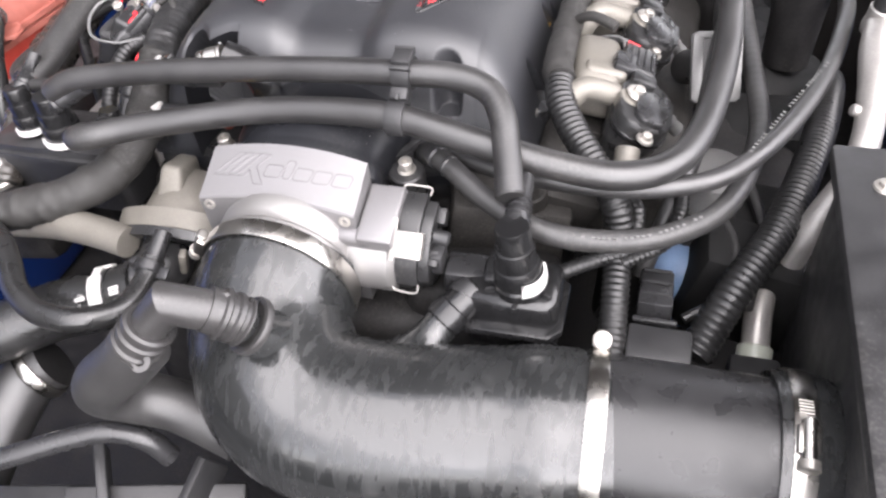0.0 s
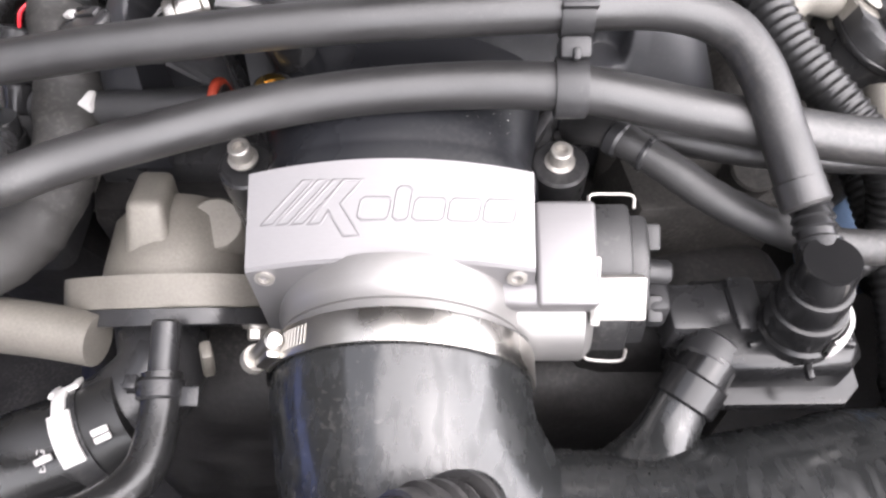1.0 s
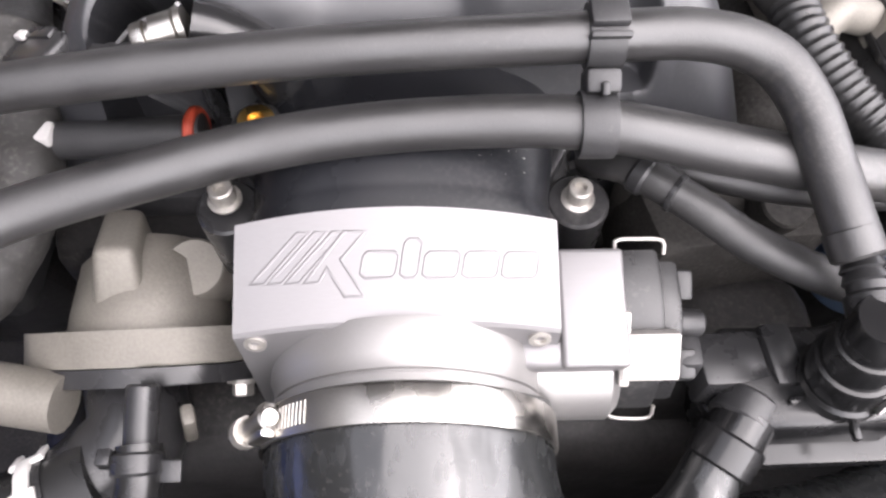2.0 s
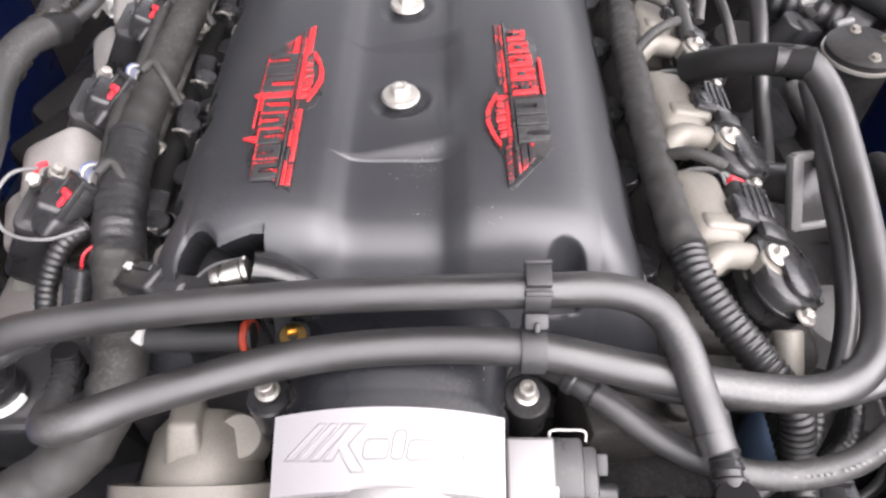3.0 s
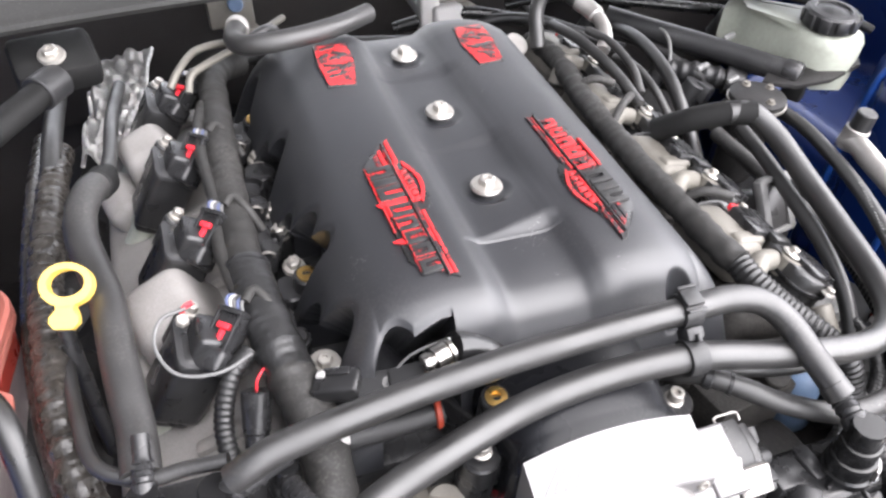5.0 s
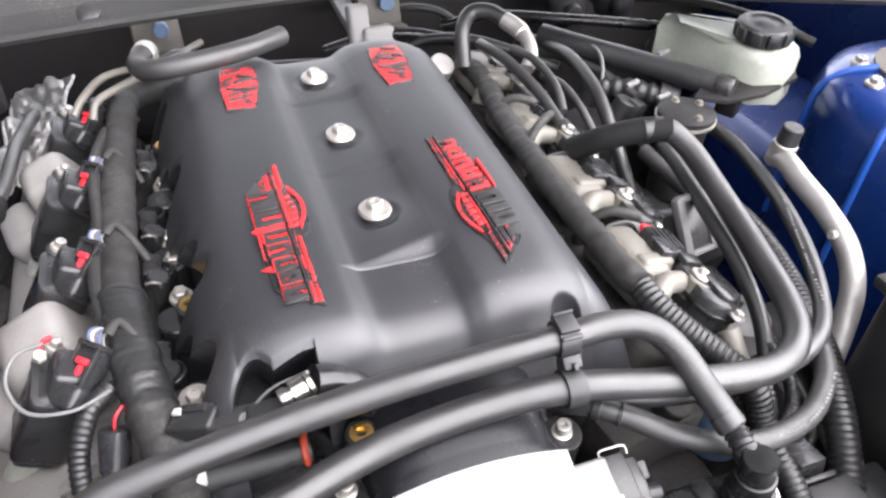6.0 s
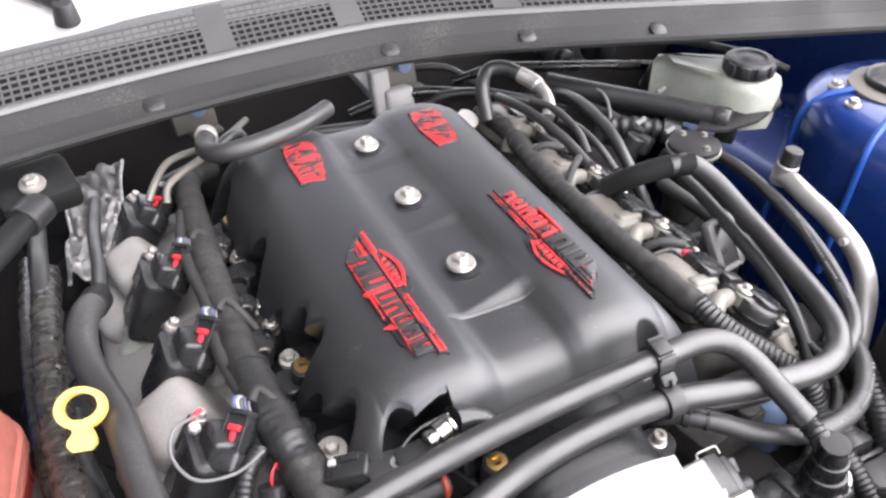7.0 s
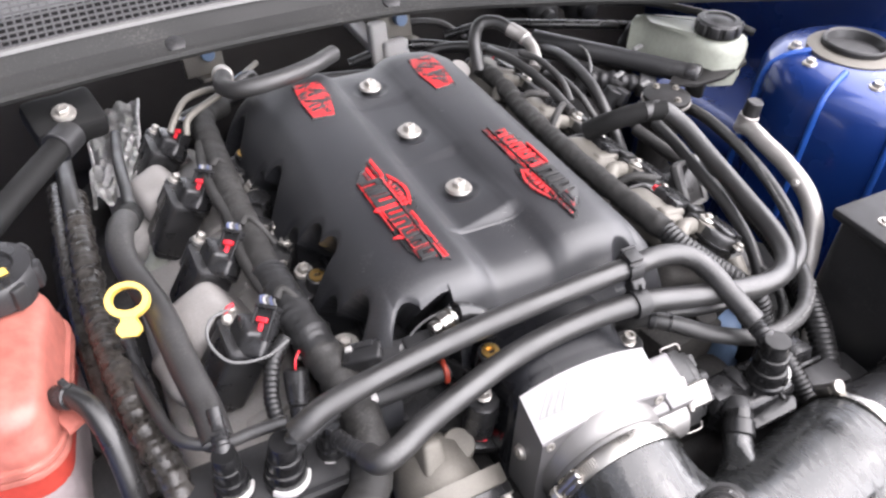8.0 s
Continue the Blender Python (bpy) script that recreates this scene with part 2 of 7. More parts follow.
def thing(name, at, label, category, group="", kind=""):
    """An empty at the foot of a thing, to which its parts are fastened."""
    ob = new(name)
    ob.empty_display_size = 0.02
    ob.location = at
    ORIGIN[ob] = Matrix.Translation(at)
    return tagged(ob, label, category, group, kind)


def finish(name, bm, mat, angle=38.0):
    bmesh.ops.recalc_face_normals(bm, faces=bm.faces[:])
    me = bpy.data.meshes.new(name)
    bm.to_mesh(me)
    bm.free()
    me.materials.append(M[mat])
    me.shade_smooth()
    me.set_sharp_from_angle(angle=radians(angle))
    return me


def part(name, bm, mat, parent, label="", angle=38.0):
    """Links a bmesh, given in world metres, as one mesh under a thing or a part."""
    o = ORIGIN[parent]
    bm.transform(o.inverted())
    ob = new(name, finish(name, bm, mat, angle))
    ob.parent = parent
    ORIGIN[ob] = o
    return tagged(ob, label)


def whole(name, bm, mat, label, category="", group="", kind="", angle=38.0, at=None):
    """A thing of one mesh."""
    lo = [min(v.co[i] for v in bm.verts) for i in range(3)]
    hi = [max(v.co[i] for v in bm.verts) for i in range(3)]
    at = Vector(at) if at else Vector(((lo[0] + hi[0]) / 2, (lo[1] + hi[1]) / 2, lo[2]))
    bm.transform(Matrix.Translation(-at))
    ob = new(name, finish(name, bm, mat, angle))
    ob.location = at
    ORIGIN[ob] = Matrix.Translation(at)
    return tagged(ob, label, category, group, kind)


def along(p0, p1, up=(0, 0, 1)):
    """A pose at p0 whose z axis points to p1."""
    z = (Vector(p1) - Vector(p0)).normalized()
    u = Vector(up)
    if abs(z.dot(u)) > 0.98:
        u = Vector((0, 1, 0))
    x = u.cross(z).normalized()
    y = z.cross(x)
    m = Matrix((x, y, z)).transposed().to_4x4()
    m.translation = Vector(p0)
    return m


def box(bm, c, s, rot=(0, 0, 0), bevel=0.002, seg=2, m=None, taper=1.0):
    """A rounded box round c; taper shrinks its top."""
    g = bmesh.ops.create_cube(bm, size=1.0)
    vs = g["verts"]
    for v in vs:
        k = taper if v.co.z > 0 else 1.0
        v.co = Vector((v.co.x * s[0] * k, v.co.y * s[1] * k, v.co.z * s[2]))
    t = (m if m else Matrix()) @ pose(*c, *rot)
    edges = list({e for v in vs for e in v.link_edges})
    if bevel:
        out = bmesh.ops.bevel(bm, geom=edges, offset=bevel, segments=seg, affect="EDGES", profile=0.5)
        vs = list({v for f in out["faces"] for v in f.verts} | {v for v in vs if v.is_valid})
    bmesh.ops.transform(bm, matrix=t, verts=[v for v in vs if v.is_valid])
    return bm


def lathe(bm, p0, p1, profile, seg=28, up=(0, 0, 1)):
    """Turns (radius, height) pairs round the line from p0 towards p1."""
    m = along(p0, p1, up)
    rings = []
    for r, h in profile:
        if r < 1e-6:
            rings.append([bm.verts.new(m @ Vector((0, 0, h)))])
        else:
            rings.append([bm.verts.new(m @ Vector((r * math.cos(2 * math.pi * k / seg), r * math.sin(2 * math.pi * k / seg), h))) for k in range(seg)])
    for a, b in zip(rings, rings[1:]):
        for k in range(seg):
            n = (k + 1) % seg
            if len(a) == 1 and len(b) > 1:
                bm.faces.new((a[0], b[k], b[n]))
            elif len(b) == 1 and len(a) > 1:
                bm.faces.new((a[k], a[n], b[0]))
            elif len(a) > 1:
                bm.faces.new((a[k], a[n], b[n], b[k]))
    for ring, flip in ((rings[0], True), (rings[-1], False)):
        if len(ring) > 1:
            bm.faces.new(ring[::-1] if flip else ring)
    return bm


def cyl(bm, p0, p1, r, r1=None, seg=24, e=0.0012):
    """A rod from p0 to p1 with eased rims."""
    r1 = r if r1 is None else r1
    d = (Vector(p1) - Vector(p0)).length
    e = min(e, r * 0.4, d * 0.3)
    return lathe(bm, p0, p1, [(0, 0), (r - e, 0), (r, e), (r1, d - e), (r1 - e, d), (0, d)], seg)


def spline(points, step=0.004):
    """Even steps along a smooth curve through the points."""
    p = [Vector(q) for q in points]
    p = [2 * p[0] - p[1]] + p + [2 * p[-1] - p[-2]]
    fine = []
    for a, b, c, d in zip(p, p[1:], p[2:], p[3:]):
        for k in range(24):
            t = k / 24
            fine.append(0.5 * (2 * b + (c - a) * t + (2 * a - 5 * b + 4 * c - d) * t * t + (3 * b - a - 3 * c + d) * t ** 3))
    fine.append(p[-2])
    total = sum((b - a).length for a, b in zip(fine, fine[1:]))
    n = max(2, round(total / step))
    out, k, done = [fine[0]], 0, 0.0
    for j in range(1, n):
        want = total * j / n
        while done + (fine[k + 1] - fine[k]).length < want:
            done += (fine[k + 1] - fine[k]).length
            k += 1
        seg_len = (fine[k + 1] - fine[k]).length
        out.append(fine[k].lerp(fine[k + 1], (want - done) / max(seg_len, 1e-9)))
    out.append(fine[-1])
    return out, total / n


def tube(bm, points, r, seg=18, step=0.004, shape=None, flat=1.0, crease=None):
    """Sweeps a round section along a smooth curve; shape(s, u) scales the radius at s metres, u from 0 to 1,
    and crease(s, a) scales it at s metres and the angle a round the section."""
    pts, dl = spline(points, step)
    tang = [(pts[min(i + 1, len(pts) - 1)] - pts[max(i - 1, 0)]).normalized() for i in range(len(pts))]
    x = Vector((0, 0, 1)).cross(tang[0])
    x = x.normalized() if x.length > 1e-3 else Vector((1, 0, 0))
    rings = []
    for i, (p, t) in enumerate(zip(pts, tang)):
        x = (x - t * x.dot(t)).normalized()
        y = t.cross(x)
        k = r * (shape(i * dl, i / (len(pts) - 1)) if shape else 1.0)
        turn = [(2 * math.pi * j / seg) for j in range(seg)]
        rings.append([bm.verts.new(p + k * (crease(i * dl, a) if crease else 1.0) * (math.cos(a) * x + flat * math.sin(a) * y)) for a in turn])
    for a, b in zip(rings, rings[1:]):
        for j in range(seg):
            n = (j + 1) % seg
            bm.faces.new((a[j], a[n], b[n], b[j]))
    bm.faces.new(rings[0][::-1])
    bm.faces.new(rings[-1])
    return bm


def ridged(pitch, depth=0.09):
    return lambda s, u: 1 + depth * max(-0.6, math.sin(2 * math.pi * s / pitch))


def corrugated(bm, points, r, pitch=0.0045, seg=16, depth=0.065):
    return tube(bm, points, r, seg, pitch / 5, ridged(pitch, depth))


def wrapped(pitch, lip=0.05, wrinkle=0.05, fine=0.005):
    """Tape wound round a bundle: overlapping spiral turns with uneven wrinkles."""
    def at(s, a):
        turn = (s / pitch + a / (2 * math.pi)) % 1.0
        fold = noise.noise(Vector((s / fine, 1.6 * math.cos(a), 1.6 * math.sin(a))))
        slack = noise.noise(Vector((s / 0.02, 1.1 * math.cos(a) + 7, 1.1 * math.sin(a))))
        return 1 + lip * (turn - 0.5) * (1 - smooth(0.93, 1.0, turn)) + wrinkle * fold + 0.06 * slack
    return at


def lumpy(amount=0.05, pitch=0.02, seed=0.0):
    return lambda s, u: 1 + amount * noise.noise(Vector((s / pitch, seed, 0)))


def prism(bm, outline, h, m, bevel=0.0):
    """A plate of height h over a 2D outline, laid at the pose m."""
    low = [bm.verts.new((x, y, 0)) for x, y in outline]
    high = [bm.verts.new((x, y, h)) for x, y in outline]
    n = len(outline)
    faces = [bm.faces.new(low[::-1]), bm.faces.new(high)]
    for k in range(n):
        faces.append(bm.faces.new((low[k], low[(k + 1) % n], high[(k + 1) % n], high[k])))
    vs = low + high
    if bevel:
        top = [e for e in faces[1].edges]
        out = bmesh.ops.bevel(bm, geom=top, offset=bevel, segments=2, affect="EDGES", profile=0.5)
        vs = list({v for v in vs if v.is_valid} | {v for f in out["faces"] for v in f.verts})
    bmesh.ops.transform(bm, matrix=m, verts=vs)
    return bm


def new_bm():
    return bmesh.new()


def rounded(w, d, r, n=5):
    """A rounded rectangle round the origin."""
    out = []
    for cx, cy, a in ((w / 2 - r, d / 2 - r, 0), (-w / 2 + r, d / 2 - r, 90), (-w / 2 + r, -d / 2 + r, 180), (w / 2 - r, -d / 2 + r, 270)):
        for k in range(n + 1):
            t = radians(a + 90 * k / n)
            out.append((cx + r * math.cos(t), cy + r * math.sin(t)))
    return out


def smooth(a, b, x):
    t = min(1.0, max(0.0, (x - a) / (b - a)))
    return t * t * (3 - 2 * t)


def curve(table, v):
    """A smooth curve through a table of (place, value) pairs."""
    k = 1
    while k < len(table) - 3 and v > table[k + 1][0]:
        k += 1
    (xa, a), (xb, b), (xc, c), (xd, d) = table[k - 1:k + 3]
    t = min(1.0, max(0.0, (v - xb) / (xc - xb)))
    m0, m1 = (c - a) / (xc - xa) * (xc - xb), (d - b) / (xd - xb) * (xc - xb)
    return b * (2 * t ** 3 - 3 * t * t + 1) + m0 * (t ** 3 - 2 * t * t + t) + c * (3 * t * t - 2 * t ** 3) + m1 * (t ** 3 - t * t)


def hexbolt(p0, p1, r_flange, r_hex, h_flange, h_hex, at_parent, mat="steel", name="bolt", label=""):
    """A flanged hexagon bolt whose axis runs from p0 towards p1."""
    bm = new_bm()
    lathe(bm, p0, p1, [(0, 0), (r_flange * 0.97, 0), (r_flange, h_flange * 0.3), (r_flange * 0.92, h_flange), (r_hex, h_flange * 1.15), (0, h_flange * 1.15)], 28)
    d = (Vector(p1) - Vector(p0)).normalized()
    q = Vector(p0) + d * h_flange
    lathe(bm, q, q + d, [(0, 0), (r_hex, 0), (r_hex, h_hex * 0.85), (r_hex * 0.8, h_hex), (r_hex * 0.42, h_hex), (r_hex * 0.36, h_hex * 0.8), (0, h_hex * 0.78)], 6)
    return part(name, bm, mat, at_parent, label, 25)

# ---- setting: ground, bay walls, cowl ----
bm = new_bm()
bmesh.ops.create_grid(bm, x_segments=8, y_segments=8, size=400)
whole("ground", bm, "asphalt", "grey asphalt ground under the car", "ground", kind="structure")

bm = new_bm()
box(bm, (0, 0.0, 0.40), (1.5, 1.25, 0.02), bevel=0.004)
whole("undertray", bm, "dark", "dark undertray below the engine", "undertray", kind="structure")
bm = new_bm()
box(bm, (0, 0.62, 0.66), (1.6, 0.03, 0.52), bevel=0.01)
box(bm, (0.0, 0.585, 0.80), (1.0, 0.05, 0.20), bevel=0.02)
whole("firewall", bm, "felt", "black felt-lined firewall behind the engine", "firewall", kind="structure")
bm = new_bm()
box(bm, (-0.62, 0.06, 0.66), (0.06, 1.2, 0.5), bevel=0.02)
whole("apron_left", bm, "blue", "blue painted inner wing panel", "inner wing", kind="structure")
bm = new_bm()
box(bm, (0.78, 0.06, 0.70), (0.06, 1.2, 0.60), bevel=0.02)
box(bm, (0.655, 0.12, 0.61), (0.22, 0.5, 0.34), bevel=0.04, seg=4)
whole("apron_right", bm, "blue", "blue painted inner wing panel", "inner wing", kind="structure")
bm = new_bm()
box(bm, (0, -0.66, 0.60), (1.5, 0.05, 0.40), bevel=0.01)
whole("radiator_support", bm, "dark", "black radiator support panel", "panel", kind="structure")


# added wall, never in view: keeps light and bright reflections off the left flank
bm = new_bm()
box(bm, (-1.8, 0.0, 1.35), (0.2, 9.0, 2.7), bevel=0.01)
whole("wall_west", bm, "grey_panel", "unseen dark wall added to darken the engine's left flank", "wall", kind="structure")


COWL = [(-1.1, 0.02), (-0.9, 0.11), (-0.7, 0.185), (-0.5, 0.238), (-0.35, 0.272), (-0.247, 0.290), (-0.13, 0.305), (0.0, 0.3135), (0.073, 0.312), (0.142, 0.301), (0.209, 0.283), (0.344, 0.237), (0.48, 0.186), (0.62, 0.136), (0.85, 0.05), (1.1, -0.04)]


def cowl_y(x):
    """The front edge of the cowl, bowed back in the middle."""
    return curve(COWL, x)


def sweep_x(bm, section, x0, x1, n=60, thick=0.0):
    """Sweeps a (dy, z) section along the cowl's bow."""
    rows = []
    for i in range(n + 1):
        x = x0 + (x1 - x0) * i / n
        rows.append([bm.verts.new((x, cowl_y(x) + dy, z)) for dy, z in section])
    for a, b in zip(rows, rows[1:]):
        for k in range(len(section) - 1):
            bm.faces.new((a[k], a[k + 1], b[k + 1], b[k]))
    return bm


cowl = thing("cowl_panel", (0, 0.36, 0.98), "grey curved cowl panel with a rubber seal lip", "cowl panel", kind="structure")
bm = new_bm()
sweep_x(bm, [(0.0, 0.979), (-0.003, 0.984), (-0.002, 0.9885), (0.003, 0.9905), (0.0065, 0.9880), (0.0085, 0.9890), (0.0225, 0.9975), (0.025, 0.9955), (0.028, 0.9990), (0.034, 1.0030), (0.037, 1.0075), (0.041, 1.0095), (0.043, 0.998), (0.0, 0.979)], -0.78, 0.74, 90)
part("seal_lip", bm, "grey_panel", cowl, angle=30)
bm = new_bm()
sweep_x(bm, [(0.041, 1.0098), (0.0425, 1.0138), (0.045, 1.0150), (0.048, 1.0138), (0.0485, 1.011), (0.041, 1.0098)], -0.78, 0.74, 90)
part("bead", bm, "trim", cowl, "pale edge bead")
for x in (-0.190, -0.44, 0.075, 0.235, 0.385):
    bm = new_bm()
    lathe(bm, (x, cowl_y(x) + 0.0145, 0.9905), (x, cowl_y(x) + 0.0100, 1.000), [(0, 0), (0.0105, 0), (0.011, 0.003), (0.008, 0.005), (0, 0.005)], 20)
    part("push_clip", bm, "plastic_dull", cowl)

grille = thing("cowl_grille", (0, 0.40, 1.0), "grey plastic mesh air intake grille along the windscreen", "grille", kind="structure")
PITCH = 0.0088
STEP, SLOPE = 0.0068, 0.58
for k in range(8):
    bm = new_bm()
    dy = 0.050 + k * STEP
    z = 1.0145 + k * STEP * SLOPE
    sweep_x(bm, [(dy - 0.0010, z - 0.0012), (dy - 0.0010, z), (dy + 0.0010, z + 0.0008), (dy + 0.0010, z - 0.0006), (dy - 0.0010, z - 0.0012)], -0.62, 0.42, 60)
    part("slat", bm, "grille", grille)
bm = new_bm()
for i in range(int(1.04 / PITCH)):
    x = -0.62 + i * PITCH
    y = cowl_y(x)
    a = Vector((x, y + 0.0485, 1.0132))
    b = Vector((x, y + 0.0485 + 7.6 * STEP, 1.0138 + 7.6 * STEP * SLOPE))
    w = 0.0012
    vs = [bm.verts.new(p + Vector((sx * w, 0, sz))) for p in (a, b) for sx, sz in ((-1, -0.001), (-1, 0), (1, 0), (1, -0.001))]
    for j in range(4):
        bm.faces.new((vs[j], vs[(j + 1) % 4], vs[4 + (j + 1) % 4], vs[4 + j]))
tagged(part("cross_bars", bm, "grille", grille), kind="stuff")
for x in (-0.105, 0.045, 0.23):
    bm = new_bm()
    sweep_x(bm, [(0.050, 1.0155), (0.103, 1.0462), (0.103, 1.043), (0.050, 1.0125), (0.050, 1.0155)], x - 0.016, x + 0.016, 4)
    part("blank_panel", bm, "grille", grille)
# near-black below the slats, so the shade in the grille's holes is coloured in
bm = new_bm()
sweep_x(bm, [(0.047, 0.985), (0.106, 1.022), (0.106, 1.018), (0.047, 0.981), (0.047, 0.985)], -0.75, 0.74)
part("drain_trough", bm, "rod_black", grille)

# windscreen base: its sky reflection is put in as a white base colour
bm = new_bm()
rows = []
for i in range(81):
    x = -0.78 + 1.52 * i / 80
    wave = 0.018 + 0.004 * smooth(-0.24, -0.18, x) - 0.005 * (1 - smooth(-0.42, -0.30, x))
    rows.append([bm.verts.new((x, cowl_y(x) + dy + wave * k, z + wave * k * SLOPE)) for dy, z, k in ((0.100, 1.030, 1), (0.098, 1.048, 1), (0.101, 1.053, 1), (0.107, 1.056, 0.9), (0.135, 1.066, 0.4), (0.195, 1.090, 0), (0.197, 1.074, 0))])
for a, b in zip(rows, rows[1:]):
    for k in range(7):
        bm.faces.new((a[k], a[(k + 1) % 7], b[(k + 1) % 7], b[k]))
whole("windscreen_rubber", bm, "white", "windscreen base trim with its bright reflection coloured white", "trim", kind="structure")
bm = new_bm()
sweep_x(bm, [(0.190, 1.092), (0.53, 1.26), (0.93, 1.46), (0.93, 1.45), (0.190, 1.082), (0.190, 1.092)], -0.75, 0.74)
whole("windscreen", bm, "glass", "raked tinted windscreen glass", "windscreen", kind="structure")
for x in (-0.245, -0.03):
    w = thing("wiper", (x, cowl_y(x) + 0.12, 1.05), "black windscreen wiper arm resting on the cowl", "wiper", "windscreen wipers")
    bm = new_bm()
    cyl(bm, (x, cowl_y(x) + 0.116, 1.055), (x, cowl_y(x) + 0.110, 1.078), 0.013, 0.010)
    part("pivot_cap", bm, "plastic_dull", w)
    bm = new_bm()
    tube(bm, [(x, cowl_y(x) + 0.118, 1.074), (x - 0.08, cowl_y(x) + 0.16, 1.094), (x - 0.3, cowl_y(x - 0.3) + 0.19, 1.105)], 0.008, 10)
    part("arm", bm, "plastic", w)

# open hood, hinged behind the cowl and leaning over the rear of the bay
bm = new_bm()
hm = Matrix.Translation((0, 0.52, 1.24)) @ Euler((radians(-62), 0, 0)).to_matrix().to_4x4()
box(bm, (0, -0.56, 0.0), (1.56, 1.12, 0.03), bevel=0.012, m=hm)
for x in (-0.5, 0.0, 0.5):
    box(bm, (x, -0.56, -0.022), (0.06, 1.0, 0.02), bevel=0.008, m=hm)
whole("hood", bm, "felt", "open hood with a dark lined underside", "hood", kind="structure")

# ---- engine: block mass, covers ----
engine = thing("engine", (0, 0.0, 0.45), "dark grimy engine block with cast side covers", "engine")
bm = new_bm()
box(bm, (0, 0.06, 0.62), (0.34, 0.48, 0.36), bevel=0.02)
box(bm, (0, 0.06, 0.79), (0.36, 0.46, 0.06), bevel=0.015)
part("block", bm, "dark", engine)
bm = new_bm()
box(bm, (0.0, -0.20, 0.66), (0.36, 0.14, 0.26), bevel=0.03, seg=3)
box(bm, (0.14, -0.215, 0.78), (0.12, 0.07, 0.07), bevel=0.02, seg=3)
part("front_cover", bm, "dark", engine)
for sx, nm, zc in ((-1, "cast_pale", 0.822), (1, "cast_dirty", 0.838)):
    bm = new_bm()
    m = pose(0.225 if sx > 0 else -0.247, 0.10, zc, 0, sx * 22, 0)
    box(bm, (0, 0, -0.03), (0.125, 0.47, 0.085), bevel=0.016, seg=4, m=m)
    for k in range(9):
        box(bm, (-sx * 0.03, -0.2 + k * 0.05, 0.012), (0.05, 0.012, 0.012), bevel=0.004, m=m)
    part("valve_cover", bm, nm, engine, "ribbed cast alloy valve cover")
    bm = new_bm()
    box(bm, (sx * 0.30, 0.10, 0.70), (0.12, 0.44, 0.18), (0, sx * 25, 0), bevel=0.02)
    part("cylinder_head", bm, "dark", engine)
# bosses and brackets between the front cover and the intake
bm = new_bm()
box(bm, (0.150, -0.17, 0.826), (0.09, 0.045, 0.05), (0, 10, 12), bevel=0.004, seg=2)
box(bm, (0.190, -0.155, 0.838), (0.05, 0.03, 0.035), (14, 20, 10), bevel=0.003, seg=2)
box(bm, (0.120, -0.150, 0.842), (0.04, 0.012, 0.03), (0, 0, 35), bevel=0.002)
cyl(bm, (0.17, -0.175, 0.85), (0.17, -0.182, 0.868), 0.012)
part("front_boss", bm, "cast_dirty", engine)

# ---- intake manifold ----
# scallops in the flanks: centre, half length across, half width along
SCALLOPS = [(0.168, 0.010, 0.022, 0.009), (0.168, 0.028, 0.018, 0.009), (0.168, 0.125, 0.020, 0.011), (0.168, 0.225, 0.020, 0.011), (0.170, -0.072, 0.022, 0.010)]
# lobed pockets of the other flank: stretch along, then the lobes' apex (x, y) and sharpness
FLANK = [(-0.112, -0.026, ((-0.1455, -0.050, 38), (-0.1298, -0.086, 31))),
         (-0.018, 0.077, ((-0.1455, 0.057, 40), (-0.131, 0.024, 41), (-0.1268, -0.006, 45))),
         (0.113, 0.190, ((-0.134, 0.137, 40), (-0.146, 0.165, 40))),
         (0.235, 0.287, ((-0.138, 0.261, 40),))]
BOLTS_Y = (0.0, 0.1115, 0.2175)
CROWN = [(-0.02, 0.0), (0.0, 0.0), (0.018, 0.0), (0.028, 0.0015), (0.036, 0.0065), (0.044, 0.0108), (0.054, 0.0128), (0.068, 0.0135), (0.085, 0.0125), (0.100, 0.0095),
         (0.115, 0.003), (0.128, -0.008), (0.140, -0.024), (0.150, -0.044), (0.160, -0.069), (0.170, -0.095), (0.18, -0.12)]
NOSE = [(-0.17, 0.15), (-0.152, 0.090), (-0.146, 0.066), (-0.139, 0.042), (-0.131, 0.023), (-0.122, 0.0105), (-0.110, 0.0035), (-0.096, 0.0008), (-0.08, 0.0), (0.2, 0.0), (0.24, 0.0), (0.265, 0.003), (0.285, 0.012), (0.300, 0.03), (0.312, 0.06), (0.33, 0.12)]


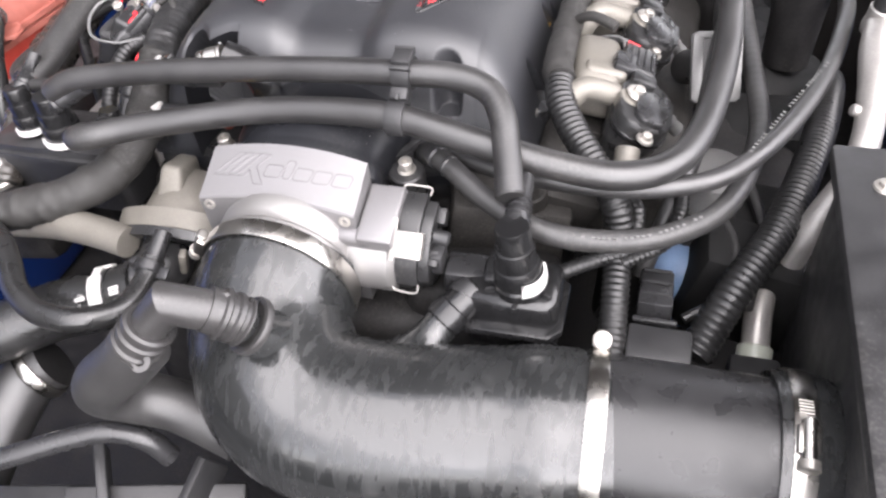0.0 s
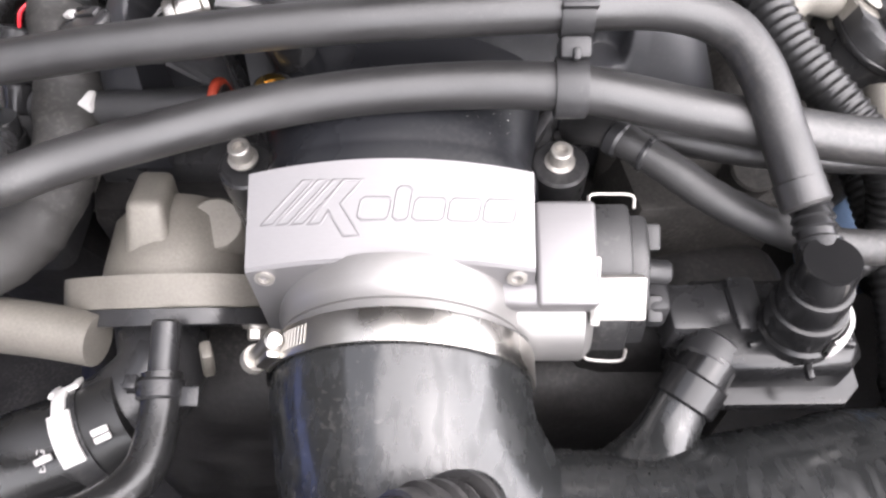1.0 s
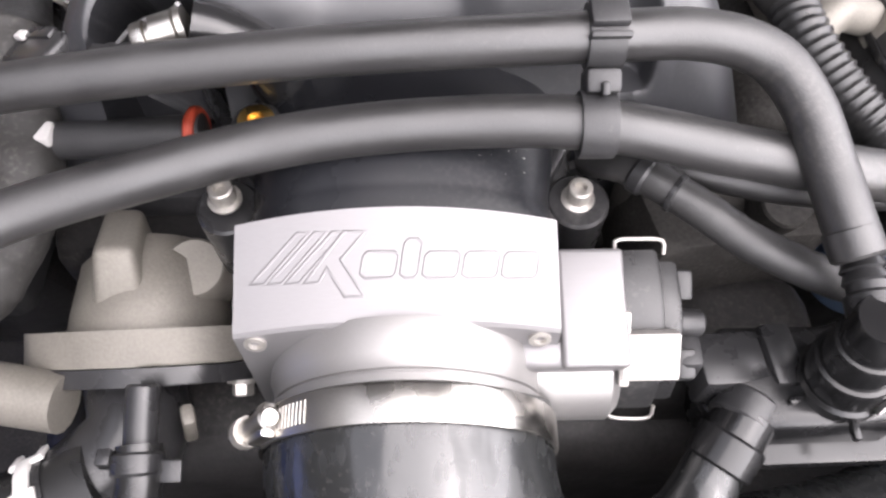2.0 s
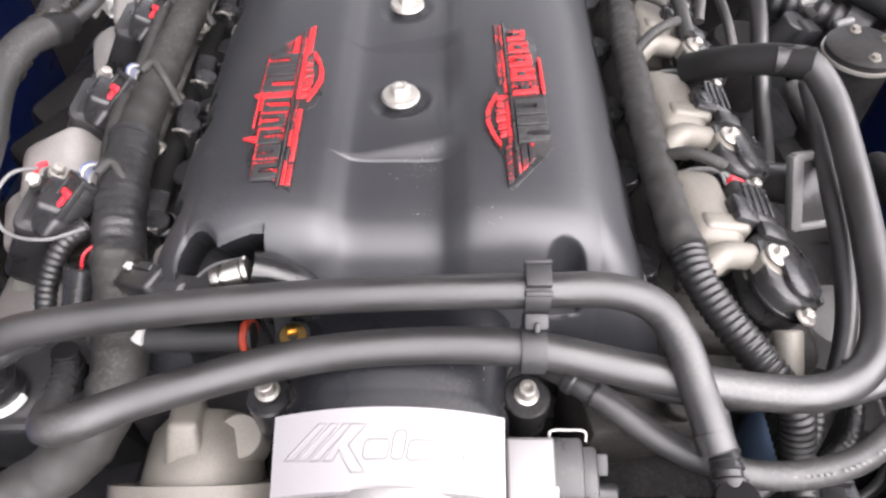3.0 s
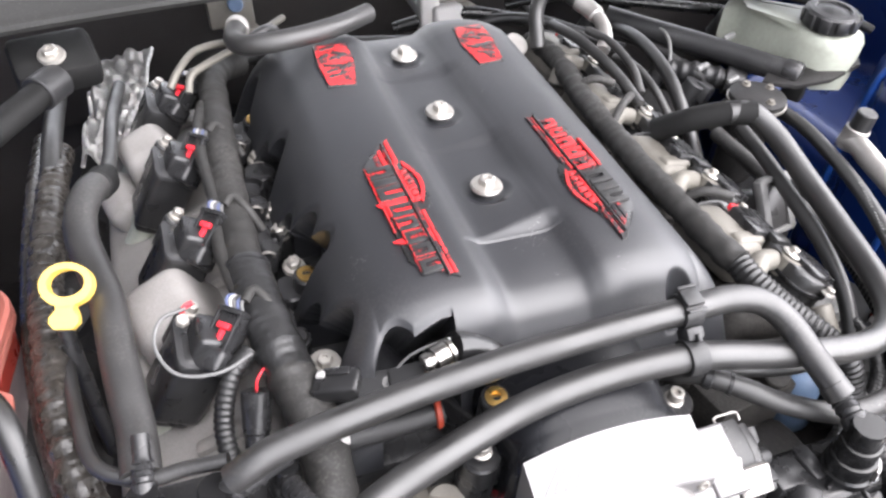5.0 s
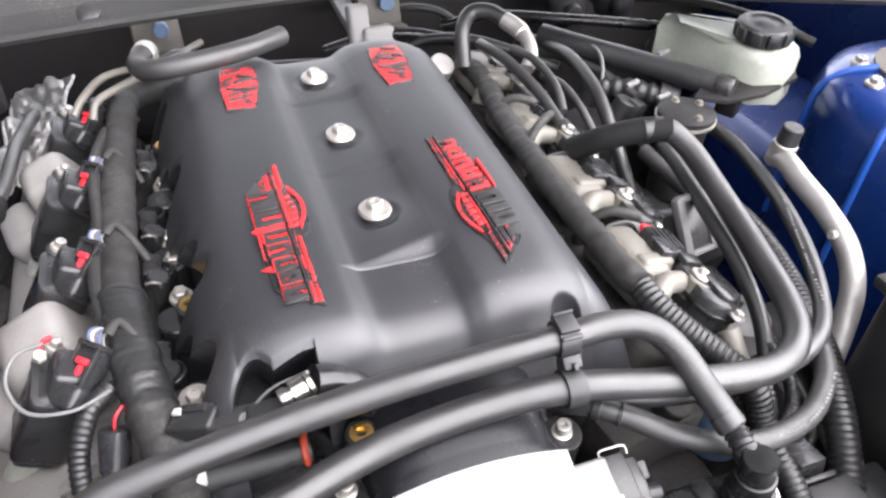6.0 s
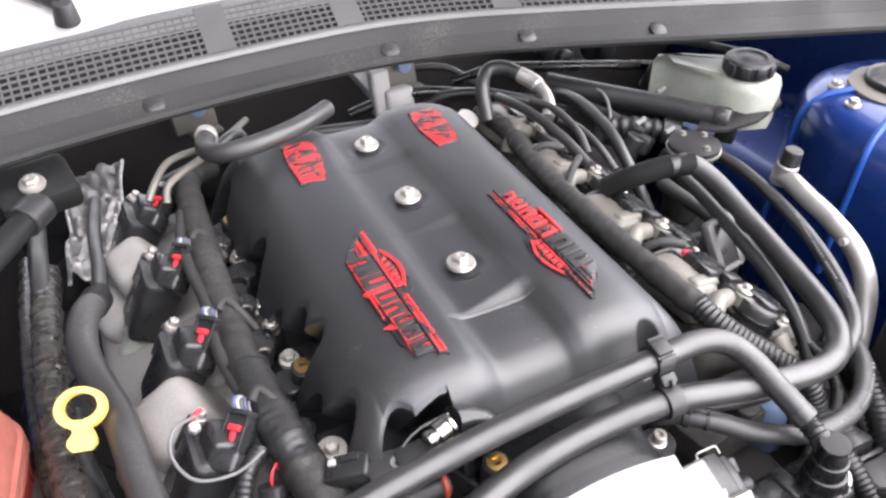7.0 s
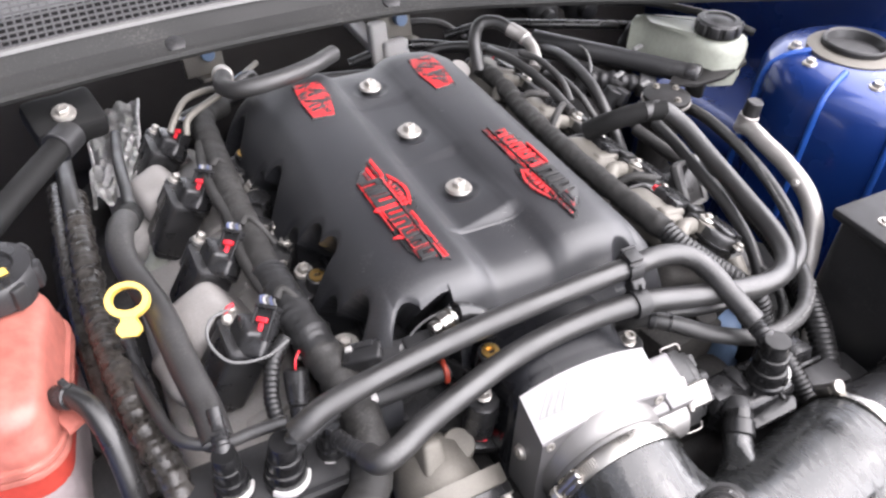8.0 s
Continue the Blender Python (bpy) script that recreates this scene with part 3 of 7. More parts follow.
def cover_point(x, y):
    """A point of the manifold's moulded top over the plan; pockets are undercut."""
    edge = max(-0.1148 - 65 * (x + 0.111) ** 2, min(-0.1203, -0.1245 + 0.21 * (x + 0.099)))
    inside = -0.1265 < x < -0.0715
    flank = -1.0
    for ya, yb, lobes in FLANK:
        if ya < y < yb:
            flank = max(ax - k * (y - ay) ** 2 for ax, ay, k in lobes)
    beside = flank > -0.16
    if beside and abs(x - flank) < 0.00042:
        x = flank
    if inside and abs(y - edge) < 0.00042:
        y = edge
    a = abs(x)
    rise = curve(CROWN, a)
    # middle lane: gentle slopes, each ending in a slanted step that deepens to the right
    lane = 0.9395
    ramp = 0.0
    far = min(1.0, max(0.0, (x + 0.030) / 0.058))
    for k, (ys, amp) in enumerate(((-0.056, 1.0), (0.058, 0.55), (0.176, 0.5))):
        d = y - ys
        wide = 0.003 + 0.013 * far
        drop = amp * (0.0012 + 0.0052 * far)
        if d > -0.02 and d < 0.118:
            ramp = drop * (smooth(-0.003, wide, d) - smooth(0.02, 0.085, d))
    if y < -0.058:
        ramp = -0.0008
    ramp *= 1 - smooth(0.026, 0.046, a)
    side = max(0.0, -rise)
    front = max(0.0, curve(NOSE, y))
    z = lane + ramp + max(rise, 0.0) - (side ** 1.6 + front ** 1.6) ** 0.625
    for yb in BOLTS_Y:
        r = math.hypot(x, y - yb)
        z = z + (0.9388 - z) * (1 - smooth(0.0135, 0.022, r))
    cut = 0.0
    for cx, cy, lx, ly in SCALLOPS:
        d = math.hypot((x - cx) / lx, (y - cy) / ly)
        if d < 1.3:
            k = 1 - smooth(0.90, 1.08, d)
            cut = max(cut, k)
            z = z + (min(z, 0.850) - z) * k
    # two-lobed pocket at the front and a small round one on the other side
    pocket = 1.0 if inside and y < edge - 0.0001 else 0.0
    if inside and not pocket:
        z -= 0.0022 * (1 - smooth(0.0, 0.0045, y - edge))
    r = math.hypot(x - 0.099, max(0.0, y + 0.1325))
    z = z + (min(z, 0.895) - z) * (1 - smooth(0.0075, 0.0125, r))
    z = z + (min(z, 0.846) - z) * pocket
    # two-lobed pocket in the flank beside it
    side_cut = 1.0 if beside and x < flank - 0.0001 else 0.0
    if beside and not side_cut and x < flank + 0.0045:
        z -= 0.0022 * (1 - smooth(0.0, 0.0045, x - flank))
    z = z + (min(z, 0.846) - z) * side_cut
    return (x - 0.042 * cut * (1 if x > 0 else -1) + 0.052 * side_cut, y + 0.055 * pocket, max(0.838, z))


manifold = thing("intake_manifold", (0, 0.05, 0.84), "satin black moulded intake manifold with red raised emblems", "intake manifold")
bm = new_bm()
NX, NY = 420, 560
X0, X1, Y0, Y1 = -0.172, 0.172, -0.150, 0.318
grid = [[bm.verts.new(cover_point(X0 + (X1 - X0) * i / NX, Y0 + (Y1 - Y0) * j / NY)) for i in range(NX + 1)] for j in range(NY + 1)]
for j in range(NY):
    for i in range(NX):
        bm.faces.new((grid[j][i], grid[j][i + 1], grid[j + 1][i + 1], grid[j + 1][i]))
rim = [grid[0][i] for i in range(NX + 1)] + [grid[j][NX] for j in range(1, NY + 1)] + [grid[NY][i] for i in range(NX - 1, -1, -1)] + [grid[j][0] for j in range(NY - 1, 0, -1)]
low = [bm.verts.new((v.co.x, v.co.y, 0.832)) for v in rim]
for k in range(len(rim)):
    n = (k + 1) % len(rim)
    bm.faces.new((rim[k], low[k], low[n], rim[n]))
part("upper_shell", bm, "cover", manifold, angle=55)
bm = new_bm()
box(bm, (0, 0.085, 0.815), (0.345, 0.47, 0.04), bevel=0.008)
for y in (-0.08, 0.005, 0.08, 0.165, 0.24):
    for sx in (-1, 1):
        cyl(bm, (sx * 0.158, y, 0.84), (sx * 0.158, y, 0.872), 0.015)
part("base_flange", bm, "plastic", manifold)
# snout that carries the throttle body
bm = new_bm()
sec = []
for t in range(25):
    a = math.pi * t / 24
    sec.append((0.064 * math.cos(a) + 0.003, 0.868 + 0.044 * math.sin(a) ** 0.45 * (0.9 + 0.1 * math.sin(a))))
rings = []
for y, k, dz in ((-0.120, 1.10, -0.002), (-0.150, 1.04, 0.001), (-0.172, 0.99, 0.001), (-0.190, 0.945, -0.001), (-0.198, 0.945, -0.0035), (-0.2005, 0.985, -0.0045), (-0.2105, 0.985, -0.0060), (-0.2118, 0.97, -0.0070)):
    rings.append([bm.verts.new((x * k, y, z + dz)) for x, z in sec] + [bm.verts.new((-0.064 * k, y, 0.77)), bm.verts.new((0.07 * k, y, 0.77))][::1])
for a, b in zip(rings, rings[1:]):
    for j in range(len(a)):
        n = (j + 1) % len(a)
        bm.faces.new((a[j], a[n], b[n], b[j]))
bm.faces.new(rings[-1])
part("snout", bm, "snout", manifold, angle=50)
# ears and webs of the snout
for sx, x in ((1, 0.077), (-1, -0.071)):
    bm = new_bm()
    cyl(bm, (x, -0.180, 0.83), (x, -0.184, 0.874), 0.0135)
    box(bm, (x - sx * 0.012, -0.165, 0.855), (0.022, 0.05, 0.035), bevel=0.004)
    box(bm, (x + sx * 0.004, -0.14, 0.862), (0.006, 0.08, 0.03), (0, 0, -sx * 28), bevel=0.002)
    part("snout_ear", bm, "plastic", manifold)
bm = new_bm()
box(bm, (0.105, -0.145, 0.855), (0.075, 0.006, 0.02), (0, 0, 25), bevel=0.002)
box(bm, (0.125, -0.125, 0.852), (0.06, 0.006, 0.02), (0, 0, 15), bevel=0.002)
cyl(bm, (0.103, -0.134, 0.83), (0.103, -0.137, 0.866), 0.012)
part("front_web", bm, "plastic", manifold)
for p in ((0.077, -0.183, 0.873), (-0.071, -0.184, 0.878), (0.103, -0.135, 0.866)):
    q = Vector(p) + Vector((0, -0.08, 1))
    bm = new_bm()
    lathe(bm, p, q, [(0, 0), (0.0070, 0), (0.0072, 0.0015), (0.0052, 0.0022), (0.0052, 0.0095), (0.0046, 0.0102), (0.0028, 0.0102), (0.0026, 0.007), (0, 0.007)], 24)
    part("socket_screw", bm, "steel", manifold)
# brass inserts in their bosses
for p in ((-0.055, -0.160, 0.905), (-0.146, 0.005, 0.888), (0.144, 0.02, 0.885), (-0.15, 0.24, 0.885)):
    bm = new_bm()
    cyl(bm, (p[0], p[1], 0.845), (p[0], p[1] - 0.004, p[2] - 0.001), 0.0115, 0.0105)
    boss = part("insert_boss", bm, "plastic", manifold)
    bm = new_bm()
    lathe(bm, (p[0], p[1] - 0.004, p[2] - 0.001), (p[0], p[1] - 0.012, p[2] + 0.1), [(0.003, 0), (0.0075, 0), (0.0075, 0.0015), (0.0035, 0.0018), (0.003, -0.003), (0.003, 0)], 22)
    part("insert", bm, "brass", boss, "brass threaded insert")
for yb in BOLTS_Y:
    bm = new_bm()
    cyl(bm, (0, yb, 0.9370), (0, yb, 0.9438), 0.0108)
    part("grommet", bm, "plastic_dull", manifold, "black rubber grommet")
    hexbolt((0, yb, 0.9435), (0, yb, 1.0), 0.0130, 0.0066, 0.0032, 0.0062, manifold)
for x, y, z in ((-0.151, -0.082, 0.878), (-0.152, 0.026, 0.876), (-0.155, 0.075, 0.872), (-0.156, 0.105, 0.872), (-0.156, 0.19, 0.87),
                (0.148, -0.098, 0.874), (0.15, 0.06, 0.872), (0.152, 0.165, 0.872), (0.15, 0.25, 0.872)):
    hexbolt((x, y, z - 0.004), (x, y - 0.03, z + 0.2), 0.0125 if y < 0.0 else 0.0095, 0.006, 0.004, 0.007, manifold)
for x, y in ((-0.166, -0.052), (-0.166, 0.06), (-0.168, 0.14)):
    bm = new_bm()
    lathe(bm, (x, y, 0.86), (x, y, 0.9), [(0.006, 0), (0.011, 0), (0.0115, 0.016), (0.0095, 0.017), (0.0085, 0.006), (0.006, 0.004), (0.006, 0)], 22)
    part("port_ring", bm, "plastic", manifold)


def emblem(at, turn, worn):
    """A winged badge of raised bars and blocks, red over black."""
    m0 = pose(*at, 0, 0, turn)
    e = thing("emblem", at, "red and black raised winged emblem on the manifold", "emblem", "manifold emblems")

    def plate(name, mat, o, h, h0=0.001, bev=0.0003):
        bm = new_bm()
        prism(bm, o, h, m0 @ pose(0, 0, h0), bev)
        return part(name, bm, mat, e)

    def bar(x0, x1, y0, y1, lean=0.0):
        return [(x0, y0 - lean), (x1, y0), (x1, y1), (x0, y1 - lean)]

    plate("backing", "plastic", [(0.0095, -0.0835), (0.0100, -0.012), (0.0165, -0.006), (0.0195, 0.010), (0.0195, 0.028), (0.0150, 0.046), (0.0100, 0.055), (0.0085, 0.0825), (0.0045, 0.0825), (-0.0130, 0.0600), (-0.0205, 0.0480), (-0.0190, -0.0600), (-0.0140, -0.0680)], 0.0022, -0.0012, 0.0006)

    def notched(x0, x1, y0, y1, turn):
        """A block with one slot cut from a side, leaning with the badge."""
        ym, d, xm = (y0 + y1) / 2, (y1 - y0) * 0.17, x0 + (x1 - x0) * (0.26 if turn else 0.74)
        if turn:
            o = [(x0, y0), (x1, y0), (x1, ym - d), (xm, ym - d), (xm, ym + d), (x1, ym + d), (x1, y1), (x0, y1)]
        else:
            o = [(x0, y0), (x1, y0), (x1, y1), (x0, y1), (x0, ym + d), (xm, ym + d), (xm, ym - d), (x0, ym - d)]
        return [(x, y - 0.0016 * (x1 - x) / (x1 - x0)) for x, y in o]

    def strokes(x0, x1, y0, y1, sides, mat, w=0.0010, h=0.0026):
        """Thin raised lines along chosen sides of a slot: o outer, i inner, f front, r rear, m middle."""
        ym = (y0 + y1) / 2
        place = {"o": (x0, x0 + w, y0, y1), "i": (x1 - w, x1, y0, y1), "f": (x0, x1, y0, y0 + w), "r": (x0, x1, y1 - w, y1), "m": (x0 + 0.003, x1, ym - w / 2, ym + w / 2)}
        for side in sides:
            plate("outline", mat, bar(*place[side], 0.0010), h, bev=0.0)

    bright = worn < 5
    # slanted feathers at the tip
    for k in range(4):
        plate("feather", ("red", "red_worn")[k % 2] if bright else "red_faint", bar(0.0050 - 0.0046 * k, 0.0086 - 0.0046 * k, 0.050 - 0.001 * k, 0.0815 - 0.0060 * k, 0.004), 0.0014)
    if bright:
        # red field with dark raised blocks, fading into dark slots with thin red outlines
        plate("red_ground", "red", bar(-0.0200, 0.0012, 0.0005, 0.0475), 0.0009)
        plate("red_ground", "red", bar(-0.0185, 0.0012, -0.012, 0.0003), 0.0009)
        plate("red_ground", "red_worn", bar(-0.0160, 0.0012, -0.030, -0.0122), 0.0009)
        plate("red_ground", "red_faint", bar(-0.0150, 0.0012, -0.076, -0.0302), 0.0009)
        plate("red_edge", "red_worn", bar(-0.0200, -0.0186, -0.030, -0.002), 0.0020)
        plate("red_edge", "red", [(-0.0240, -0.040), (-0.0150, -0.044), (-0.0165, -0.038)], 0.0016)
        plate("red_edge", "red", [(-0.0235, 0.002), (-0.0190, -0.004), (-0.0185, 0.004)], 0.0016)
        for k, hgt in enumerate((0.0138, 0.0080, 0.0148)):
            y = (0.0466, 0.0312, 0.0212)[k]
            o = notched(-0.0188, 0.0006, y - hgt, y, k == 2) if k != 1 else bar(-0.0188, 0.0006, y - hgt, y, 0.0016)
            plate("dark_block", "plastic_dull", o, 0.0026)
        for k, (sides, mat) in enumerate((("om", "red"), ("oir", "red_worn"), ("iro", "red_worn"), ("of", "red_worn"), ("rm", "red_faint"))):
            y = -0.0010 - 0.0152 * k
            o = notched(-0.0170 + 0.0008 * k, 0.0006, y - 0.0132, y, k % 2 == 0)
            plate("dark_block", "plastic_dull", o, 0.0023)
            strokes(-0.0170 + 0.0008 * k, 0.0006, y - 0.0132, y, sides, mat)
        plate("side_stripe", "red_worn", bar(0.0036, 0.0058, -0.080, -0.004), 0.0013)
        plate("side_stripe", "red", bar(0.0064, 0.0090, -0.060, -0.012), 0.0013)
        plate("side_stripe", "red_worn", bar(0.0064, 0.0090, -0.080, -0.0602), 0.0013)
        plate("side_stripe", "red", bar(0.0034, 0.0060, 0.0, 0.049), 0.0013)
    else:
        # red blocks at one end, bare dark ones at the other
        for k, hgt in enumerate((0.0138, 0.0080, 0.0148)):
            y = (0.0466, 0.0312, 0.0212)[k]
            o = notched(-0.0188, 0.0002, y - hgt, y, k == 2) if k != 1 else bar(-0.0188, 0.0002, y - hgt, y, 0.0016)
            plate("dark_block", "plastic_dull", o, 0.0030)
        for k in range(5):
            y = -0.0010 - 0.0150 * k
            w = 0.0172 - 0.0010 * k
            plate("red_block", ("red_worn", "red", "red", "red_worn", "red_worn")[k], notched(0.0006 - w, 0.0006, y - 0.0112, y, k % 2 == 0), 0.0018)
            plate("dark_block", "plastic_dull", bar(0.0006 - w * 0.62, 0.0002 - w * 0.30, y - 0.0076, y - 0.0040), 0.0026)
        plate("red_edge", "red", bar(-0.0205, -0.0184, -0.040, -0.002), 0.0020)
        plate("side_stripe", "red_worn", bar(0.0036, 0.0058, -0.080, -0.004), 0.0013)
        plate("side_stripe", "red_faint", bar(0.0064, 0.0090, -0.080, -0.012), 0.0013)
        plate("side_stripe", "red_worn", bar(0.0034, 0.0060, 0.0, 0.049), 0.0013)
    plate("spine", "plastic", bar(0.0016, 0.0030, -0.082, 0.076), 0.0028)
    # half-round flank with small marks
    arc = [(0.0110 + 0.0082 * math.sin(math.pi * t / 14), -0.004 + 0.054 * t / 14) for t in range(15)]
    inner = [(0.0104 + 0.0058 * math.sin(math.pi * t / 14), 0.001 + 0.044 * t / 14) for t in range(15)]
    plate("flank_arc", "red" if bright else "red_worn", arc + inner[::-1], 0.0014, bev=0.0)
    for k in range(6):
        plate("flank_mark", ("red" if k < 3 else "red_worn") if bright else "red_worn", bar(0.0064, 0.0128 - 0.0008 * abs(k - 2.5), 0.0005 + k * 0.0070, 0.0050 + k * 0.0070, 0.001), 0.0015)
        if bright and k >= 3:
            plate("flank_slot", "plastic", bar(0.0078, 0.0118, 0.0015 + k * 0.0070, 0.0034 + k * 0.0070, 0.001), 0.0019)
    return e


for at, turn, worn in (((-0.0695, -0.0145, 0.9528), 1, 3), ((0.0735, -0.0125, 0.9526), 181, 5)):
    emblem(at, turn, worn)


def rear_emblem(at, turn):
    """A slanted badge of dense red strokes over black."""
    m0 = pose(*at)
    e = thing("rear_emblem", at, "small red slanted emblem at the back of the manifold", "emblem", "rear emblems")
    s = turn
    tilt = lambda x, y: (s * x + 0.06 * y, y)
    bm = new_bm()
    ground = [(-0.014, -0.036), (0.010, -0.039), (0.0165, 0.0), (0.0145, 0.036), (-0.016, 0.037), (-0.0175, 0.004)]
    prism(bm, [tilt(x * 1.06, y * 1.05) for x, y in ground][::s], 0.002, m0 @ pose(0, 0, -0.001), 0.0005)
    part("backing", bm, "plastic", e)
    bm = new_bm()
    prism(bm, [tilt(x, y) for x, y in ground][::s], 0.0008, m0 @ pose(0, 0, 0.001), 0.0002)
    part("red_ground", bm, "red_worn", e)
    for x0, x1, y0, y1, lean in ((-0.011, 0.006, -0.026, -0.0235, 0.006), (-0.012, -0.001, -0.017, -0.0145, 0.004), (0.002, 0.013, -0.012, -0.0095, 0.006), (-0.013, 0.007, -0.004, -0.0018, -0.005), (-0.006, 0.012, 0.006, 0.0085, 0.007),
                                 (-0.014, -0.005, 0.012, 0.0145, 0.003), (-0.002, 0.011, 0.018, 0.0205, -0.004), (-0.012, 0.003, 0.026, 0.0285, 0.005)):
        bm = new_bm()
        prism(bm, [tilt(x, y) for x, y in ((x0, y0), (x1, y0 + lean), (x1, y1 + lean + 0.0014), (x0, y1 + 0.0018))][::s], 0.0014, m0 @ pose(0, 0, 0.001), 0.0003)
        part("dark_slot", bm, "plastic", e)


rear_emblem((-0.0710, 0.200, 0.9528), 1)
rear_emblem((0.0725, 0.207, 0.9528), -1)

# ---- throttle body ----
throttle = thing("electronic_throttle", (0.003, -0.24, 0.77), "machined billet aluminium throttle body with an engraved top", "throttle body")
TB = Vector((0.0045, -0.2550, 0.8395))
D = Vector((0, -0.9945, -0.1045))
bm = new_bm()
n = 24
top_rows = []
for y, z, dy in ((-0.2140, 0.9030, 0.0030), (-0.2505, 0.8868, 0.0015), (-0.2515, 0.8850, 0.0015), (-0.2515, 0.80, 0.0015), (-0.2140, 0.80, 0.0030)):
    row = []
    for i in range(n + 1):
        u = -1 + 2 * i / n
        arch = 1 - u * u
        lift = 0.0062 * arch if z > 0.85 else 0.0
        row.append(bm.verts.new((0.0018 + 0.0595 * u, y + dy * arch, z + lift)))
    top_rows.append(row)
for a, b in zip(top_rows, top_rows[1:] + top_rows[:1]):
    for i in range(n):
        bm.faces.new((a[i], a[i + 1], b[i + 1], b[i]))
for i in (0, n):
    bm.faces.new([row[i] for row in top_rows])
sharp = [e for e in bm.edges if e.calc_face_angle(0) > 0.6]
bmesh.ops.bevel(bm, geom=sharp, offset=0.0013, segments=3, affect="EDGES", profile=0.5)
top_block = part("top_block", bm, "billet", throttle, angle=28)
bm = new_bm()
lathe(bm, TB, TB + D, [(0, -0.012), (0.0560, -0.012), (0.0560, -0.002), (0.0548, 0.0005), (0.0540, 0.0035), (0.0540, 0.0062), (0.0530, 0.0066), (0.0530, 0.0076), (0.0552, 0.0084), (0.0552, 0.0112), (0.0535, 0.012), (0.0530, 0.024), (0, 0.024)], 96)
part("bore_neck", bm, "neck", throttle, "stepped round aluminium neck")
bm = new_bm()
step_m = pose(0.0755, -0.2388, 0.8815, 17, 0, 0)
box(bm, (0, 0, -0.020), (0.026, 0.046, 0.040), bevel=0.0022, seg=3, m=step_m)
box(bm, (-0.016, -0.016, -0.0225), (0.030, 0.014, 0.040), bevel=0.005, seg=3, m=step_m)
box(bm, (-0.0125, 0.002, -0.0185), (0.006, 0.040, 0.040), (0, 30, 0), bevel=0.002, seg=2, m=step_m)
part("step_block", bm, "billet", throttle)
bm = new_bm()
cyl(bm, (0.050, -0.243, 0.842), (0.088, -0.243, 0.842), 0.0245, seg=48, e=0.004)
part("motor_housing", bm, "neck", throttle, "dull alloy motor housing")
bm = new_bm()
lathe(bm, (-0.0572, -0.2270, 0.8480), (-0.0672, -0.2270, 0.8480), [(0, 0), (0.0072, 0), (0.0072, 0.0012), (0.0058, 0.0016), (0.0056, 0.0042), (0.0048, 0.0048), (0.0024, 0.0048), (0.0022, 0.003), (0, 0.003)], 24)
part("side_screw", bm, "steel", top_block)
# engraved marks on the top: raised outline strokes
top_m = Matrix.Translation((0.0018, -0.2316, 0.9010)) @ Euler((radians(24.0), 0, 0)).to_matrix().to_4x4()


def outline_ring(bm, pts, w=0.0007, h=0.00012):
    """A fine raised line round a closed outline, laid on the arched top."""
    n = len(pts)
    rows = []
    for k in range(n):
        a, b, c = (Vector((*pts[(k + d) % n], 0)) for d in (-1, 0, 1))
        u, v = (b - a).normalized(), (c - b).normalized()
        s = Vector((-u.y - v.y, u.x + v.x, 0))
        s = s.normalized() * min(2.0, 1.0 / max(0.4, s.length / 2)) * w / 2
        row = []
        for p, dz in ((b - s * 2.2, -0.00025), (b - s * 0.6, h), (b + s * 0.6, h), (b + s * 2.2, -0.00025)):
            q = (p.x / 0.0595) ** 2
            row.append(bm.verts.new(top_m @ Vector((p.x, p.y, -0.00044 - 0.00478 * q - 0.014 * p.y * (1 - 0.7 * q) + dz))))
        rows.append(row)
    for k in range(n):
        a, b = rows[k], rows[(k + 1) % n]
        for j in range(3):
            bm.faces.new((a[j], a[j + 1], b[j + 1], b[j]))


def dense(pts, gap=0.004):
    out = [pts[0]]
    for a, b in zip(pts, pts[1:]):
        n = max(1, round(math.dist(a, b) / gap))
        out += [(a[0] + (b[0] - a[0]) * k / n, a[1] + (b[1] - a[1]) * k / n) for k in range(1, n + 1)]
    return out


def engraving(outlines):
    bm = new_bm()
    for o in outlines:
        outline_ring(bm, dense(o + o[:1])[:-1])
    part("engraved_mark", bm, "engraved", top_block, "finely engraved outline mark", 70)


# a fan of slanted bars, then a row of rounded blocks, one of them tall
for k in range(3):
    x = -0.0530 + 0.0065 * k
    engraving([[(x, -0.0052), (x + 0.0170, 0.0132), (x + 0.0215, 0.0132), (x + 0.0050, -0.0052)]])
engraving([[(-0.0330, -0.0052), (-0.0190, 0.0132), (-0.0110, 0.0132), (-0.0200, 0.0030), (-0.0115, -0.0105), (-0.0185, -0.0105), (-0.0250, 0.0000), (-0.0280, -0.0052)]])
for k, (x, w, hgt) in enumerate(((-0.0128, 0.0128, 0.0096), (0.0016, 0.0064, 0.0142), (0.0096, 0.0128, 0.0096), (0.0240, 0.0128, 0.0096), (0.0384, 0.0130, 0.0096))):
    y0 = -0.0040 - 0.0002 * k
    q = 0.0016
    lean = hgt * 0.12
    o = [(x + q, y0), (x + w - q, y0), (x + w, y0 + q), (x + w + lean, y0 + hgt - q), (x + w + lean - q, y0 + hgt), (x + lean + q, y0 + hgt), (x + lean, y0 + hgt - q), (x, y0 + q)]
    engraving([o])
for x in (-0.0505, 0.0540):
    bm = new_bm()
    lathe(bm, (x, -0.2512, 0.8810), (x, -0.2612, 0.8825), [(0, -0.001), (0.0042, -0.001), (0.0042, 0.0012), (0.0024, 0.0014), (0.0020, -0.0004), (0, -0.0004)], 20)
    part("recessed_screw", bm, "steel", top_block)
